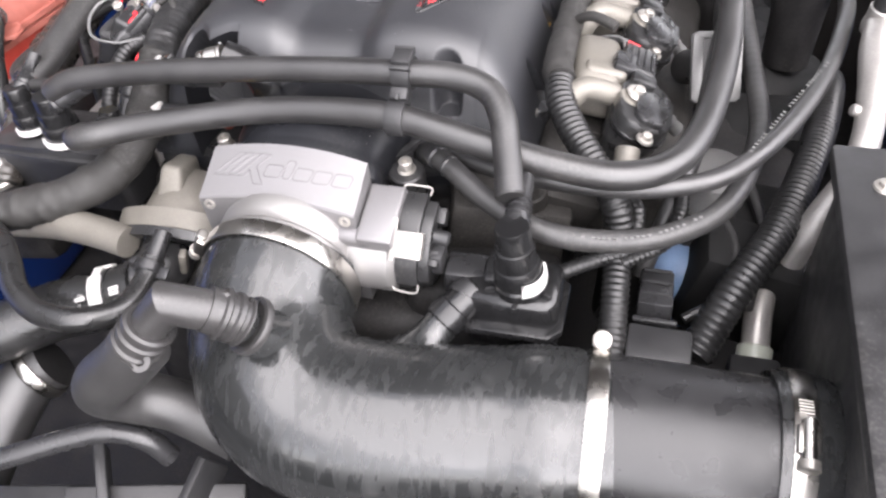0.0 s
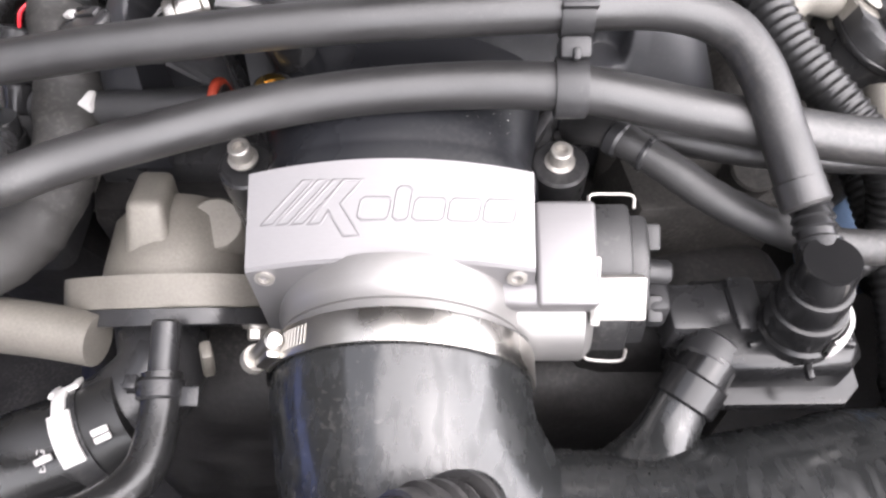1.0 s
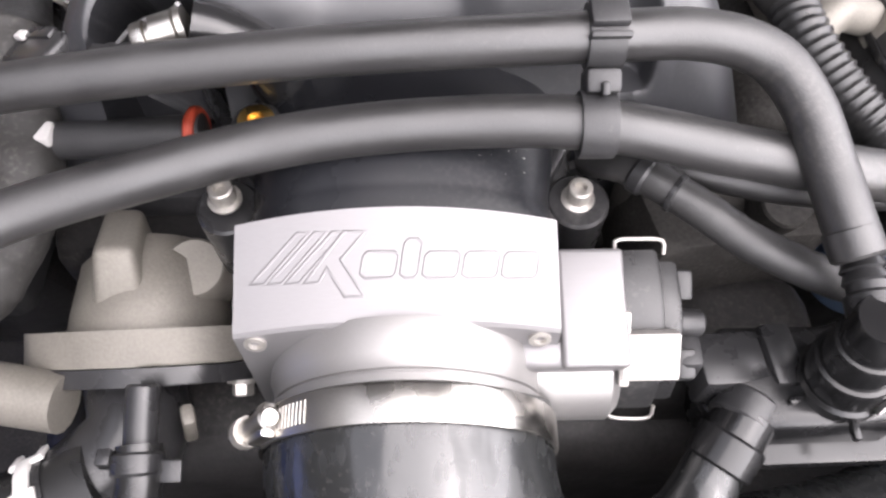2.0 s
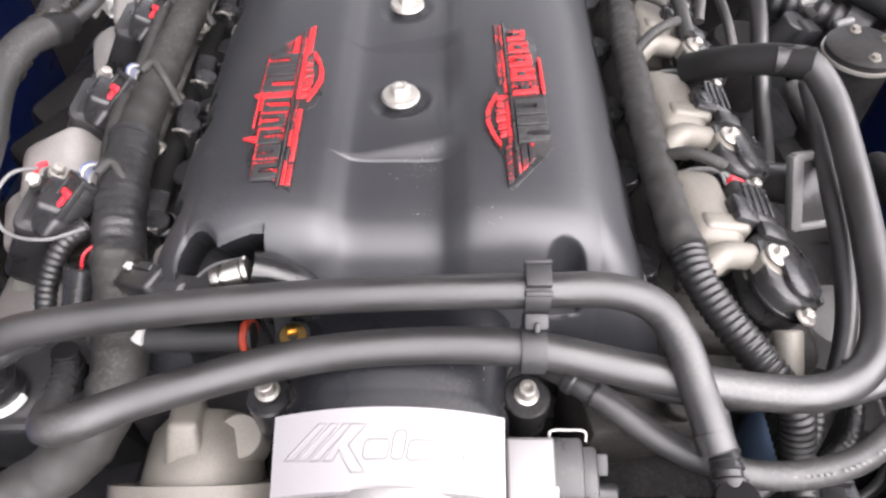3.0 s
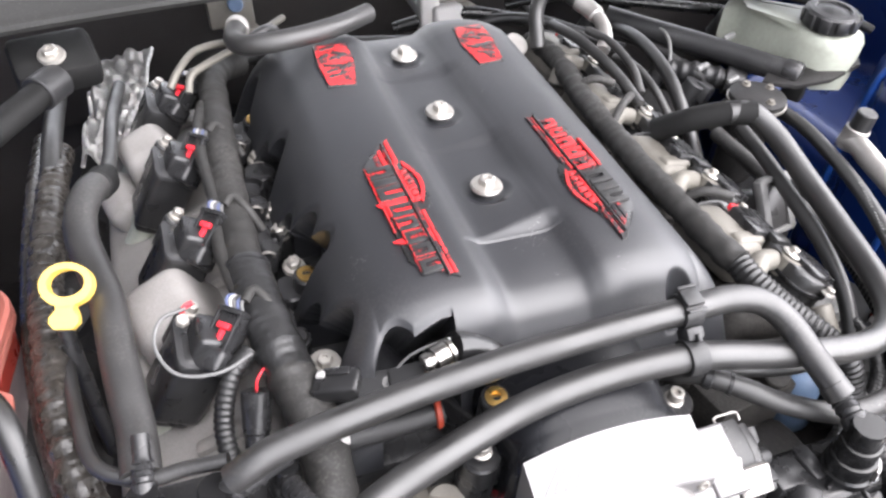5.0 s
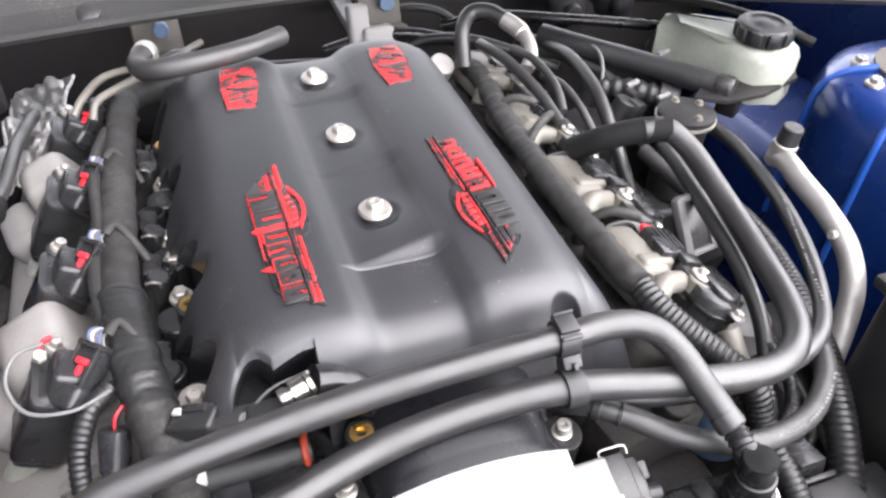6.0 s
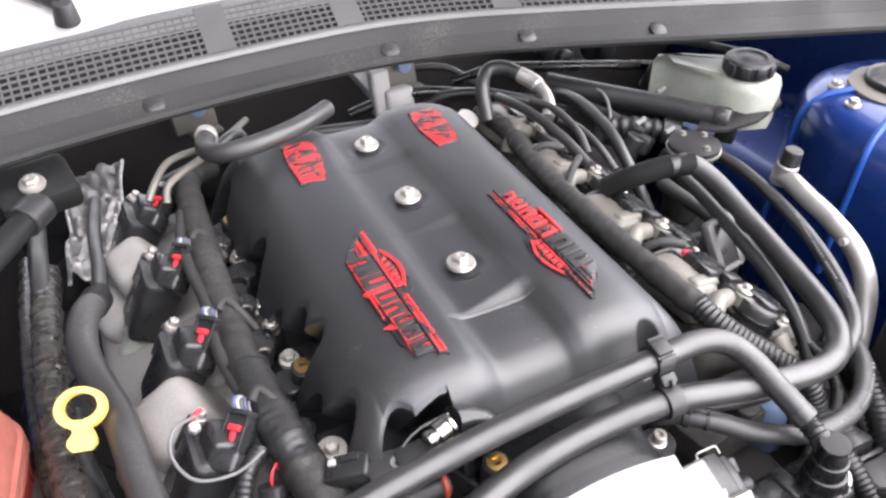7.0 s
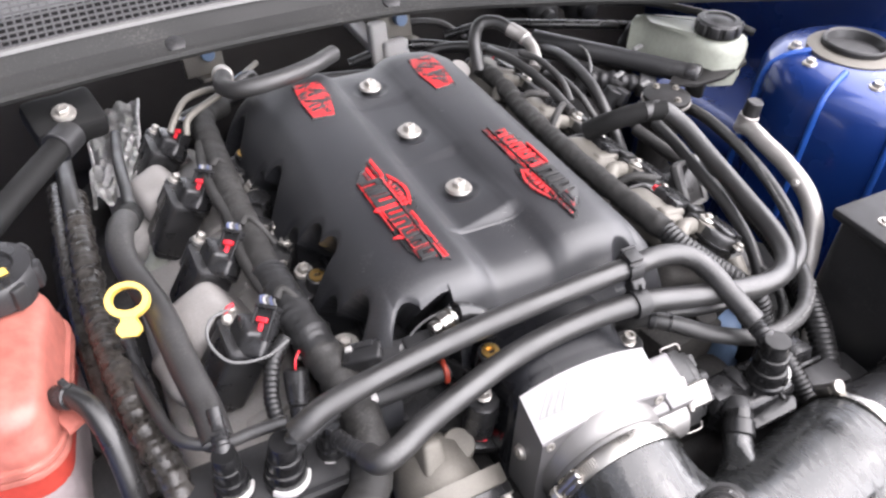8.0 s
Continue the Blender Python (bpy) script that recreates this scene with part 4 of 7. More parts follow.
def drum(x0, x1, k, bevel=0.0012):
    """The rounded D of the actuator's end, across the engine from x0 to x1; k swells it."""
    bm = new_bm()
    o = [(-0.2135, 0.8815), (-0.2270, 0.8805), (-0.2400, 0.8755), (-0.2520, 0.8650), (-0.2600, 0.8510), (-0.2625, 0.8360), (-0.2560, 0.8240), (-0.2420, 0.8170), (-0.2160, 0.8190)]
    o = [(-0.2380 + (y + 0.2380) * k, 0.8480 + (z - 0.8480) * k) for y, z in o]
    prism(bm, o, x1 - x0, Matrix(((0, 0, 1, x0), (1, 0, 0, 0), (0, 1, 0, 0), (0, 0, 0, 1))), bevel)
    return bm


part("end_plate", drum(0.0845, 0.0885, 1.0), "billet", throttle, "thin alloy end plate", 30)
sensor_cover = part("sensor_cover", drum(0.0885, 0.1045, 0.985, 0.0025), "plastic_dusty", throttle, "dusty black plastic actuator cover", 32)
bm = drum(0.1045, 0.1125, 0.86, 0.0025)
for y, z in ((-0.2225, 0.868), (-0.2500, 0.853)):
    box(bm, (0.1150, y, z), (0.007, 0.012, 0.010), (32, 0, 0), bevel=0.0015)
part("cover_plate", bm, "plastic_dusty", sensor_cover, angle=32)
sen_m = pose(0.0965, -0.2505, 0.8690, 44, 0, 0)
bm = new_bm()
box(bm, (0.001, -0.003, 0.0), (0.0225, 0.019, 0.007), bevel=0.0012, m=sen_m)
box(bm, (-0.009, 0.0, 0.001), (0.004, 0.030, 0.003), bevel=0.0008, m=sen_m)
part("spring_clip", bm, "pipe_alloy", sensor_cover, "bright metal spring clip")
for pts in (((0.0868, -0.2180, 0.8835), (0.0868, -0.2120, 0.8850), (0.0960, -0.2112, 0.8850), (0.1055, -0.2115, 0.8840), (0.1058, -0.2165, 0.8815)), ((0.0868, -0.2600, 0.8400), (0.0862, -0.2640, 0.8330), (0.0950, -0.2648, 0.8310), (0.1035, -0.2645, 0.8315), (0.1045, -0.2615, 0.8365))):
    bm = new_bm()
    tube(bm, pts, 0.0008, 8, 0.002)
    part("spring_clip", bm, "pipe_alloy", sensor_cover, "bright metal spring clip")
bm = new_bm()
cyl(bm, (0.110, -0.236, 0.862), (0.123, -0.236, 0.860), 0.0055)
box(bm, (0.117, -0.246, 0.850), (0.010, 0.016, 0.018), bevel=0.003)
part("boss", bm, "plastic_dull", throttle)
plug = thing("throttle_connector", (0.15, -0.24, 0.80), "black plastic wiring plug beside the throttle body", "connector")
bm = new_bm()
box(bm, (0.137, -0.246, 0.838), (0.030, 0.024, 0.022), (0, 4, 4), bevel=0.003)
box(bm, (0.157, -0.245, 0.837), (0.014, 0.028, 0.027), (0, 4, 4), bevel=0.003)
part("shell", bm, "plastic", plug)
bm = new_bm()
corrugated(bm, [(0.163, -0.245, 0.836), (0.19, -0.235, 0.834), (0.22, -0.218, 0.838), (0.245, -0.205, 0.84)], 0.0055)
part("conduit", bm, "corrugated", plug)

# ---- intake boot and tube ----
boot = thing("intake_boot", (0.05, -0.33, 0.72), "glossy black silicone intake elbow with a side outlet", "intake hose")
bm = new_bm()
BOOT = [(0.0045, -0.262, 0.8385), (0.005, -0.286, 0.8325), (0.011, -0.313, 0.822), (0.030, -0.342, 0.811), (0.058, -0.354, 0.801), (0.108, -0.353, 0.796), (0.174, -0.342, 0.795), (0.246, -0.330, 0.795)]
tube(bm, BOOT, 0.0572, 72, 0.003, lambda s, u: 1.0 + 0.035 * math.exp(-((s - 0.272) / 0.016) ** 2))
part("elbow", bm, "silicone", boot, angle=60)
bm = new_bm()
tube(bm, [(0.106, -0.335, 0.806), (0.114, -0.310, 0.816), (0.124, -0.290, 0.825), (0.134, -0.276, 0.833)], 0.0125, 36, 0.002, lambda s, u: 1.0 + 2.3 * (1 - smooth(0.0, 0.85, u)) ** 1.6)
part("side_outlet", bm, "silicone", boot, angle=60)
bm = new_bm()
cyl(bm, (0.1275, -0.2850, 0.8290), (0.1355, -0.2745, 0.8350), 0.0142)
cyl(bm, (0.1340, -0.2765, 0.8340), (0.1420, -0.2660, 0.8380), 0.0125)
part("outlet_cuff", bm, "plastic_gloss", boot)
bm = new_bm()
tube(bm, [(0.030, -0.340, 0.855), (0.029, -0.348, 0.876), (0.026, -0.354, 0.893)], 0.0125, 28, 0.003, lambda s, u: 1.7 - 0.7 * smooth(0, 0.7, u))
part("vent_nipple", bm, "silicone", boot, angle=60)


def band_clamp(name, centre, axis, r, w, screw_dir, label):
    """A worm-drive band with its screw housing."""
    c, a, s = Vector(centre), Vector(axis).normalized(), Vector(screw_dir).normalized()
    s = (s - a * s.dot(a)).normalized()
    k = thing(name, c, label, "hose clamp", "hose clamps")
    bm = new_bm()
    lathe(bm, c - a * w / 2, c + a, [(r - 0.0008, 0), (r + 0.0006, 0), (r + 0.0009, 0.001), (r + 0.0009, w - 0.001), (r + 0.0006, w), (r - 0.0008, w), (r - 0.0008, 0)], 80)
    band = part("band", bm, "band", k)
    t = a.cross(s)
    p = c + s * (r + 0.004)
    bm = new_bm()
    m = Matrix((t, a, s)).transposed().to_4x4()
    m.translation = p
    box(bm, (0, 0, -0.001), (0.017, w * 0.95, 0.006), bevel=0.0015, m=m)
    cyl(bm, p - t * 0.012, p + t * 0.013, 0.0042)
    housing = part("screw_housing", bm, "band", k)
    bm = new_bm()
    lathe(bm, p + t * 0.012, p + t * 0.1, [(0, 0), (0.006, 0), (0.0062, 0.005), (0.005, 0.0058), (0.0012, 0.0058), (0.0012, 0.0035), (0, 0.0035)], 12)
    part("screw", bm, "steel", housing)
    for i in range(10):
        q = c + (s * math.cos(0.10 + 0.035 * i) - t * math.sin(0.10 + 0.035 * i)) * (r + 0.0009)
        mm = Matrix((t, a, s)).transposed().to_4x4()
        mm.translation = q
        bm = new_bm()
        box(bm, (0, 0, 0), (0.0009, w * 0.6, 0.0006), (0, math.degrees(0.10 + 0.035 * i), 0), bevel=0, m=mm)
        part("slot", bm, "steel", band)
    return k


band_clamp("hose_clamp", TB + D * 0.0195, D, 0.0578, 0.0135, (-0.86, -0.1, 0.50), "polished steel band clamp round the intake boot")
band_clamp("hose_clamp", (0.238, -0.3310, 0.795), (1, 0.05, 0), 0.0585, 0.012, (0, 0.80, 0.60), "worn steel band clamp on the intake tube")
tube_ob = thing("intake_tube", (0.30, -0.33, 0.73), "smooth black plastic intake tube into the air box", "intake tube")
bm = new_bm()
tube(bm, [(0.243, -0.330, 0.795), (0.30, -0.328, 0.794), (0.350, -0.327, 0.793)], 0.0545, 64, 0.004)
part("tube", bm, "plastic", tube_ob)
bm = new_bm()
tube(bm, [(0.338, -0.327, 0.793), (0.372, -0.326, 0.792)], 0.0585, 64, 0.004, lambda s, u: 1 + 0.04 * math.sin(u * math.pi))
part("rubber_cuff", bm, "silicone", tube_ob)
band_clamp("hose_clamp", (0.352, -0.327, 0.793), (1, 0.0, 0), 0.0607, 0.013, (0, -0.25, 0.97), "steel band clamp at the air box inlet")

airbox = thing("air_box", (0.50, -0.32, 0.55), "large black plastic air filter box with a bolted lid", "air box")
bm = new_bm()
box(bm, (0.505, -0.345, 0.74), (0.265, 0.39, 0.31), bevel=0.012, seg=3)
part("box", bm, "plastic_dull", airbox)
bm = new_bm()
box(bm, (0.5, -0.343, 0.8985), (0.272, 0.398, 0.012), bevel=0.004)
part("lid", bm, "plastic_dull", airbox)
for p in ((0.392, -0.185), (0.392, -0.44), (0.6, -0.18)):
    hexbolt((p[0], p[1], 0.904), (p[0], p[1], 1), 0.0075, 0.0045, 0.002, 0.003, airbox)


# ---- the two hoses across the front and their clip ----
def quick_connector(base, top, r, ring_label, out_dir, label, group="hose connectors", white=True):
    """An upright moulded elbow with rings, its white collar and a ribbed spigot towards out_dir."""
    b, t, o = Vector(base), Vector(top), Vector(out_dir).normalized()
    k = thing("hose_connector", b, label, "connector", group)
    h = (t - b).length
    bm = new_bm()
    lathe(bm, b, t, [(0, 0), (r * 1.12, 0), (r * 1.14, h * 0.12), (r * 1.04, h * 0.15), (r * 1.06, h * 0.17), (r * 1.05, h * 0.36), (r * 1.01, h * 0.40), (r * 0.90, h * 0.41), (r * 0.89, h * 0.64),
                     (r * 0.86, h * 0.68), (r * 0.77, h * 0.69), (r * 0.75, h * 0.96), (r * 0.70, h), (0, h)], 36)
    body = part("elbow_body", bm, "plastic_gloss", k, angle=30)
    bm = new_bm()
    p = t - (t - b).normalized() * r * 0.75
    lathe(bm, p, p + o, [(0, 0), (r * 0.62, 0), (r * 0.62, r * 0.9), (r * 0.5, r * 1.0), (r * 0.5, r * 1.2), (r * 0.58, r * 1.25), (r * 0.48, r * 1.5), (r * 0.57, r * 1.55), (r * 0.46, r * 1.8), (r * 0.56, r * 1.85), (r * 0.44, r * 2.1), (r * 0.42, r * 3.2), (0, r * 3.2)], 26)
    part("ribbed_spigot", bm, "plastic", body, angle=25)
    if white:
        bm = new_bm()
        d = (t - b).normalized()
        lathe(bm, b + d * h * 0.02, t, [(r * 1.0, 0), (r * 1.22, 0), (r * 1.24, h * 0.05), (r * 1.2, h * 0.12), (r * 1.0, h * 0.12), (r * 1.0, 0)], 36)
        facing = Vector((0.25, -1, 0)).normalized()
        back = [f for f in bm.faces if (f.calc_center_median() - b).normalized().dot(facing) < 0.42]
        bmesh.ops.delete(bm, geom=back, context="FACES")
        bmesh.ops.holes_fill(bm, edges=[e for e in bm.edges if e.is_boundary], sides=0)
        part("locking_collar", bm, "white", body, ring_label)
    return k


quick_connector((0.177, -0.258, 0.848), (0.172, -0.257, 0.9025), 0.0152, "white collar edge", (-0.02, 0.75, 0.18), "black moulded hose connector on the breather box", white=False)
quick_connector((-0.236, -0.176, 0.860), (-0.234, -0.176, 0.905), 0.0150, "white locking collar", (0.7, 0.05, 0.35), "black moulded hose connector with a white collar")
quick_connector((-0.274, -0.168, 0.860), (-0.275, -0.166, 0.902), 0.0125, "white locking collar", (0.05, 0.6, 0.35), "black moulded hose connector with a white collar")
quick_connector((-0.1975, -0.1665, 0.8510), (-0.1935, -0.1600, 0.8830), 0.0108, "white locking collar", (0.25, -0.9, 0.2), "small black moulded hose connector with a white collar")
bm = new_bm()
lathe(bm, (0.1772, -0.258, 0.8550), (0.1768, -0.258, 0.88), [(0.0158, 0), (0.0180, 0), (0.0183, 0.004), (0.0176, 0.010), (0.0158, 0.010), (0.0158, 0)], 48)
back = [f for f in bm.faces if (f.calc_center_median() - Vector((0.177, -0.258, 0.86))).normalized().dot(Vector((0.94, -0.34, 0))) < 0.62]
bmesh.ops.delete(bm, geom=back, context="FACES")
bmesh.ops.holes_fill(bm, edges=[e for e in bm.edges if e.is_boundary], sides=0)
whole("collar_ring", bm, "white", "white crescent collar on the hose connector", "collar")

hose_up = thing("breather_hose", (0, -0.165, 0.90), "smooth black rubber breather hose across the engine", "hose", "breather hoses")
bm = new_bm()
tube(bm, [(-0.2245, -0.1755, 0.9085), (-0.214, -0.175, 0.915), (-0.195, -0.1715, 0.921), (-0.14, -0.166, 0.9275), (-0.07, -0.162, 0.934), (0.0, -0.1615, 0.940), (0.078, -0.163, 0.945), (0.115, -0.162, 0.944), (0.139, -0.168, 0.939), (0.1515, -0.184, 0.931), (0.1585, -0.205, 0.920), (0.166, -0.232, 0.907)], 0.0094, 32, 0.003)
part("hose", bm, "hose", hose_up)
bm = new_bm()
cyl(bm, (0.1635, -0.224, 0.9105), (0.1668, -0.2345, 0.9055), 0.0099)
part("cuff", bm, "hose", hose_up)
hose_low = thing("breather_hose", (0.05, -0.19, 0.89), "smooth black rubber hose bending back along the engine", "hose", "breather hoses")
bm = new_bm()
tube(bm, [(-0.181, -0.206, 0.893), (-0.176, -0.219, 0.900), (-0.160, -0.2175, 0.9035), (-0.138, -0.208, 0.905), (-0.105, -0.198, 0.908), (-0.042, -0.1835, 0.914), (0.02, -0.180, 0.919), (0.076, -0.184, 0.9215), (0.13, -0.1925, 0.915), (0.19, -0.199, 0.906), (0.232, -0.197, 0.901), (0.262, -0.180, 0.899), (0.280, -0.148, 0.900), (0.292, -0.09, 0.905), (0.297, -0.03, 0.916), (0.294, 0.015, 0.931), (0.281, 0.040, 0.942), (0.262, 0.047, 0.940)], 0.0100, 32, 0.003)
part("hose", bm, "hose", hose_low)
bm = new_bm()
tube(bm, [(-0.182, -0.205, 0.892), (-0.187, -0.188, 0.884), (-0.192, -0.170, 0.876)], 0.0068, 20, 0.002, ridged(0.006, 0.12))
part("ribbed_spigot", bm, "plastic", hose_low)
bm = new_bm()
tube(bm, [(0.285, 0.038, 0.942), (0.262, 0.050, 0.938), (0.235, 0.066, 0.925), (0.215, 0.085, 0.905)], 0.0115, 24, 0.003)
part("rear_elbow", bm, "rod_black", hose_low)

clip = thing("hose_clip", (0.078, -0.175, 0.905), "black plastic double clip joining the two hoses", "hose clip")
for c, r in (((0.078, -0.163, 0.945), 0.0096), ((0.0765, -0.184, 0.9215), 0.0103)):
    bm = new_bm()
    c = Vector(c)
    d = Vector((1, -0.02, 0.01)).normalized()
    lathe(bm, c - d * 0.0065, c + d, [(r, 0), (r + 0.0022, 0), (r + 0.0024, 0.001), (r + 0.0024, 0.012), (r + 0.0022, 0.013), (r, 0.013), (r, 0)], 40)
    part("saddle", bm, "plastic_dull", clip)
bm = new_bm()
box(bm, (0.0775, -0.1745, 0.934), (0.013, 0.009, 0.014), (40, 0, 0), bevel=0.002)
box(bm, (0.0775, -0.1790, 0.9345), (0.003, 0.005, 0.014), (40, 0, 0), bevel=0.001)
part("bridge", bm, "plastic_dull", clip)
bm = new_bm()
box(bm, (0.078, -0.1635, 0.9575), (0.0135, 0.013, 0.0035), (8, 0, 0), bevel=0.001)
box(bm, (0.078, -0.156, 0.9585), (0.0145, 0.0025, 0.006), (8, 0, 0), bevel=0.0008)
box(bm, (0.078, -0.1715, 0.953), (0.0145, 0.0025, 0.007), (35, 0, 0), bevel=0.0008)
part("latch", bm, "plastic_dull", clip)

# ---- breather box ----
bbox = thing("breather_box", (0.18, -0.258, 0.805), "black moulded breather box with a lipped base", "breather box")
bm = new_bm()
prism(bm, [(0.1290, -0.2560), (0.1455, -0.2760), (0.1980, -0.2750), (0.2045, -0.2680), (0.2045, -0.2360), (0.1985, -0.2300), (0.1360, -0.2300), (0.1290, -0.2370)], 0.046, pose(0, 0, 0.802), 0.006)
part("body", bm, "plastic_gloss", bbox, angle=50)
bm = new_bm()
prism(bm, [(0.1275, -0.2570), (0.1440, -0.2845), (0.2000, -0.2835), (0.2085, -0.2750), (0.2085, -0.2320), (0.2000, -0.2250), (0.1340, -0.2250), (0.1275, -0.2320)], 0.005, pose(0, 0, 0.822), 0.0018)
part("lip", bm, "plastic_gloss", bbox)
bm = new_bm()
for a in (-70, 0, 70):
    m = pose(0.177, -0.258, 0.849, 0, 0, a)
    box(bm, (0, -0.0205, 0), (0.003, 0.007, 0.004), bevel=0.001, m=m)
part("rib", bm, "plastic_gloss", bbox)
bm = new_bm()
cyl(bm, (0.1375, -0.2700, 0.836), (0.1450, -0.2600, 0.838), 0.0135)
part("inlet", bm, "plastic", bbox)

# ---- thinner hoses, pipes and conduits on the far bank ----
def run(name, pts, r, mat, label, category="hose", group="", seg=16, kind_of="tube", pitch=0.0045, step=0.004, shape=None):
    bm = new_bm()
    if kind_of == "ridged":
        corrugated(bm, pts, r, pitch, seg)
    else:
        tube(bm, pts, r, seg, step, shape)
    return whole(name, bm, mat, label, category, group, angle=50)


G = "engine bay hoses"
vac = thing("vacuum_hose", (0.2, -0.2, 0.86), "ribbed black hose with a band at its end", "hose", G)
bm = new_bm()
tube(bm, [(0.085, -0.160, 0.872), (0.098, -0.178, 0.888), (0.120, -0.196, 0.887), (0.147, -0.214, 0.880), (0.187, -0.229, 0.873), (0.230, -0.228, 0.870), (0.270, -0.211, 0.867), (0.307, -0.170, 0.864), (0.328, -0.085, 0.863), (0.322, 0.018, 0.866), (0.314, 0.108, 0.870)], 0.0078, 24, 0.003, ridged(0.009, 0.02))
part("hose", bm, "hose_old", vac)
bm = new_bm()
cyl(bm, (0.099, -0.180, 0.889), (0.104, -0.185, 0.889), 0.0088)
cyl(bm, (0.112, -0.190, 0.888), (0.115, -0.1925, 0.888), 0.0086)
part("end_band", bm, "plastic", vac)
for i in range(26):
    x = 0.20 + i * 0.0035
    y = -0.2305 + 7.0 * max(0, x - 0.220) ** 2
    if i % 6 != 5:
        bm = new_bm()
        box(bm, (x, y - 0.003, 0.8775), (0.0022, 0.0016, 0.0006), bevel=0)
        part("print_mark", bm, "print", vac, "worn pale printed mark")
heater = thing("heater_hose", (0.28, -0.15, 0.86), "thin black hose with worn white print", "hose", G)
bm = new_bm()
tube(bm, [(0.09, -0.165, 0.880), (0.13, -0.180, 0.885), (0.172, -0.190, 0.886), (0.232, -0.192, 0.886), (0.280, -0.180, 0.886), (0.312, -0.155, 0.886), (0.346, -0.100, 0.886), (0.374, -0.03, 0.886), (0.393, 0.05, 0.885), (0.398, 0.10, 0.882), (0.392, 0.15, 0.875)], 0.0070, 20, 0.003)
part("hose", bm, "hose", heater)
for i in range(30):
    t = i / 29
    x = 0.318 + 0.056 * t
    y = -0.147 + 0.117 * t
    if i % 7 != 6:
        bm = new_bm()
        box(bm, (x - 0.002, y, 0.8930), (0.0012, 0.0025, 0.0006), (0, 0, 62), bevel=0)
        part("print_mark", bm, "print", heater, "worn pale printed mark")
run("rubber_hose", [(0.302, 0.066, 0.905), (0.297, 0.02, 0.902), (0.291, -0.03, 0.895), (0.286, -0.085, 0.884), (0.280, -0.130, 0.866), (0.268, -0.165, 0.842), (0.255, -0.19, 0.80)], 0.0068, "hose_old", "worn grey hose running down beside the coils", group=G)

harness = thing("engine_harness", (0.18, 0.05, 0.87), "taped wiring harness ending in ribbed conduit", "wiring harness", "wiring harnesses")
bm = new_bm()
tube(bm, [(0.190, 0.32, 0.885), (0.188, 0.25, 0.90), (0.177, 0.16, 0.902), (0.173, 0.06, 0.903), (0.172, -0.02, 0.906), (0.173, -0.080, 0.908), (0.178, -0.102, 0.907)], 0.0115, 24, 0.002, lumpy(0.10, 0.012), crease=wrapped(0.018, 0.07, 0.07, 0.006))
part("taped_loom", bm, "tape", harness)
bm = new_bm()
corrugated(bm, [(0.177, -0.098, 0.907), (0.181, -0.120, 0.903), (0.194, -0.143, 0.894), (0.214, -0.168, 0.882), (0.231, -0.186, 0.866), (0.238, -0.20, 0.84)], 0.0105, 0.0046, 20)
part("conduit", bm, "corrugated", harness)
for a, b in (((0.174, 0.10, 0.904), (0.215, 0.135, 0.915)), ((0.174, -0.02, 0.908), (0.212, -0.04, 0.918)), ((0.176, 0.18, 0.904), (0.212, 0.165, 0.912))):
    a, b = Vector(a), Vector(b)
    bm = new_bm()
    tube(bm, [a, a.lerp(b, 0.4) + Vector((0, 0, 0.008)), a.lerp(b, 0.8) + Vector((0, 0, 0.004)), b], 0.0042, 12, 0.004)
    part("branch", bm, "tape", harness)

run("ribbed_conduit", [(0.232, -0.150, 0.845), (0.236, -0.19, 0.838), (0.239, -0.23, 0.825), (0.242, -0.27, 0.80)], 0.0095, "corrugated", "upright black ribbed conduit beside the breather box", "conduit", "conduits", kind_of="ridged")
run("ribbed_conduit", [(0.236, -0.17, 0.862), (0.247, -0.182, 0.858), (0.246, -0.197, 0.846), (0.236, -0.203, 0.838)], 0.005, "corrugated", "small looped ribbed conduit", "conduit", "conduits", kind_of="ridged", pitch=0.004)
run("ribbed_conduit", [(0.276, -0.15, 0.858), (0.276, -0.175, 0.852), (0.268, -0.195, 0.842), (0.24, -0.215, 0.836)], 0.0052, "corrugated", "small looped ribbed conduit", "conduit", "conduits", kind_of="ridged", pitch=0.004)
run("ribbed_conduit", [(0.405, 0.09, 0.80), (0.395, 0.03, 0.82), (0.379, -0.047, 0.825), (0.352, -0.138, 0.82), (0.322, -0.20, 0.812), (0.297, -0.250, 0.79)], 0.0125, "corrugated", "thick black ribbed conduit running down to the front", "conduit", "conduits", kind_of="ridged", pitch=0.0055)
fuse = thing("relay_connector", (0.272, -0.235, 0.76), "black plastic wiring connector block on a bracket", "connector")
bm = new_bm()
box(bm, (0.2725, -0.258, 0.787), (0.044, 0.030, 0.045), bevel=0.003)
part("housing", bm, "plastic_dull", fuse)
bm = new_bm()
box(bm, (0.267, -0.215, 0.805), (0.024, 0.042, 0.022), (-12, 0, 0), bevel=0.002)
for k in range(4):
    box(bm, (0.267, -0.232 + 0.011 * k, 0.817), (0.02, 0.002, 0.003), (-12, 0, 0), bevel=0.0006)
part("plug", bm, "plastic", fuse)
bm = new_bm()
box(bm, (0.268, -0.241, 0.811), (0.03, 0.004, 0.004), bevel=0.001)
part("lock_bar", bm, "plastic", fuse)

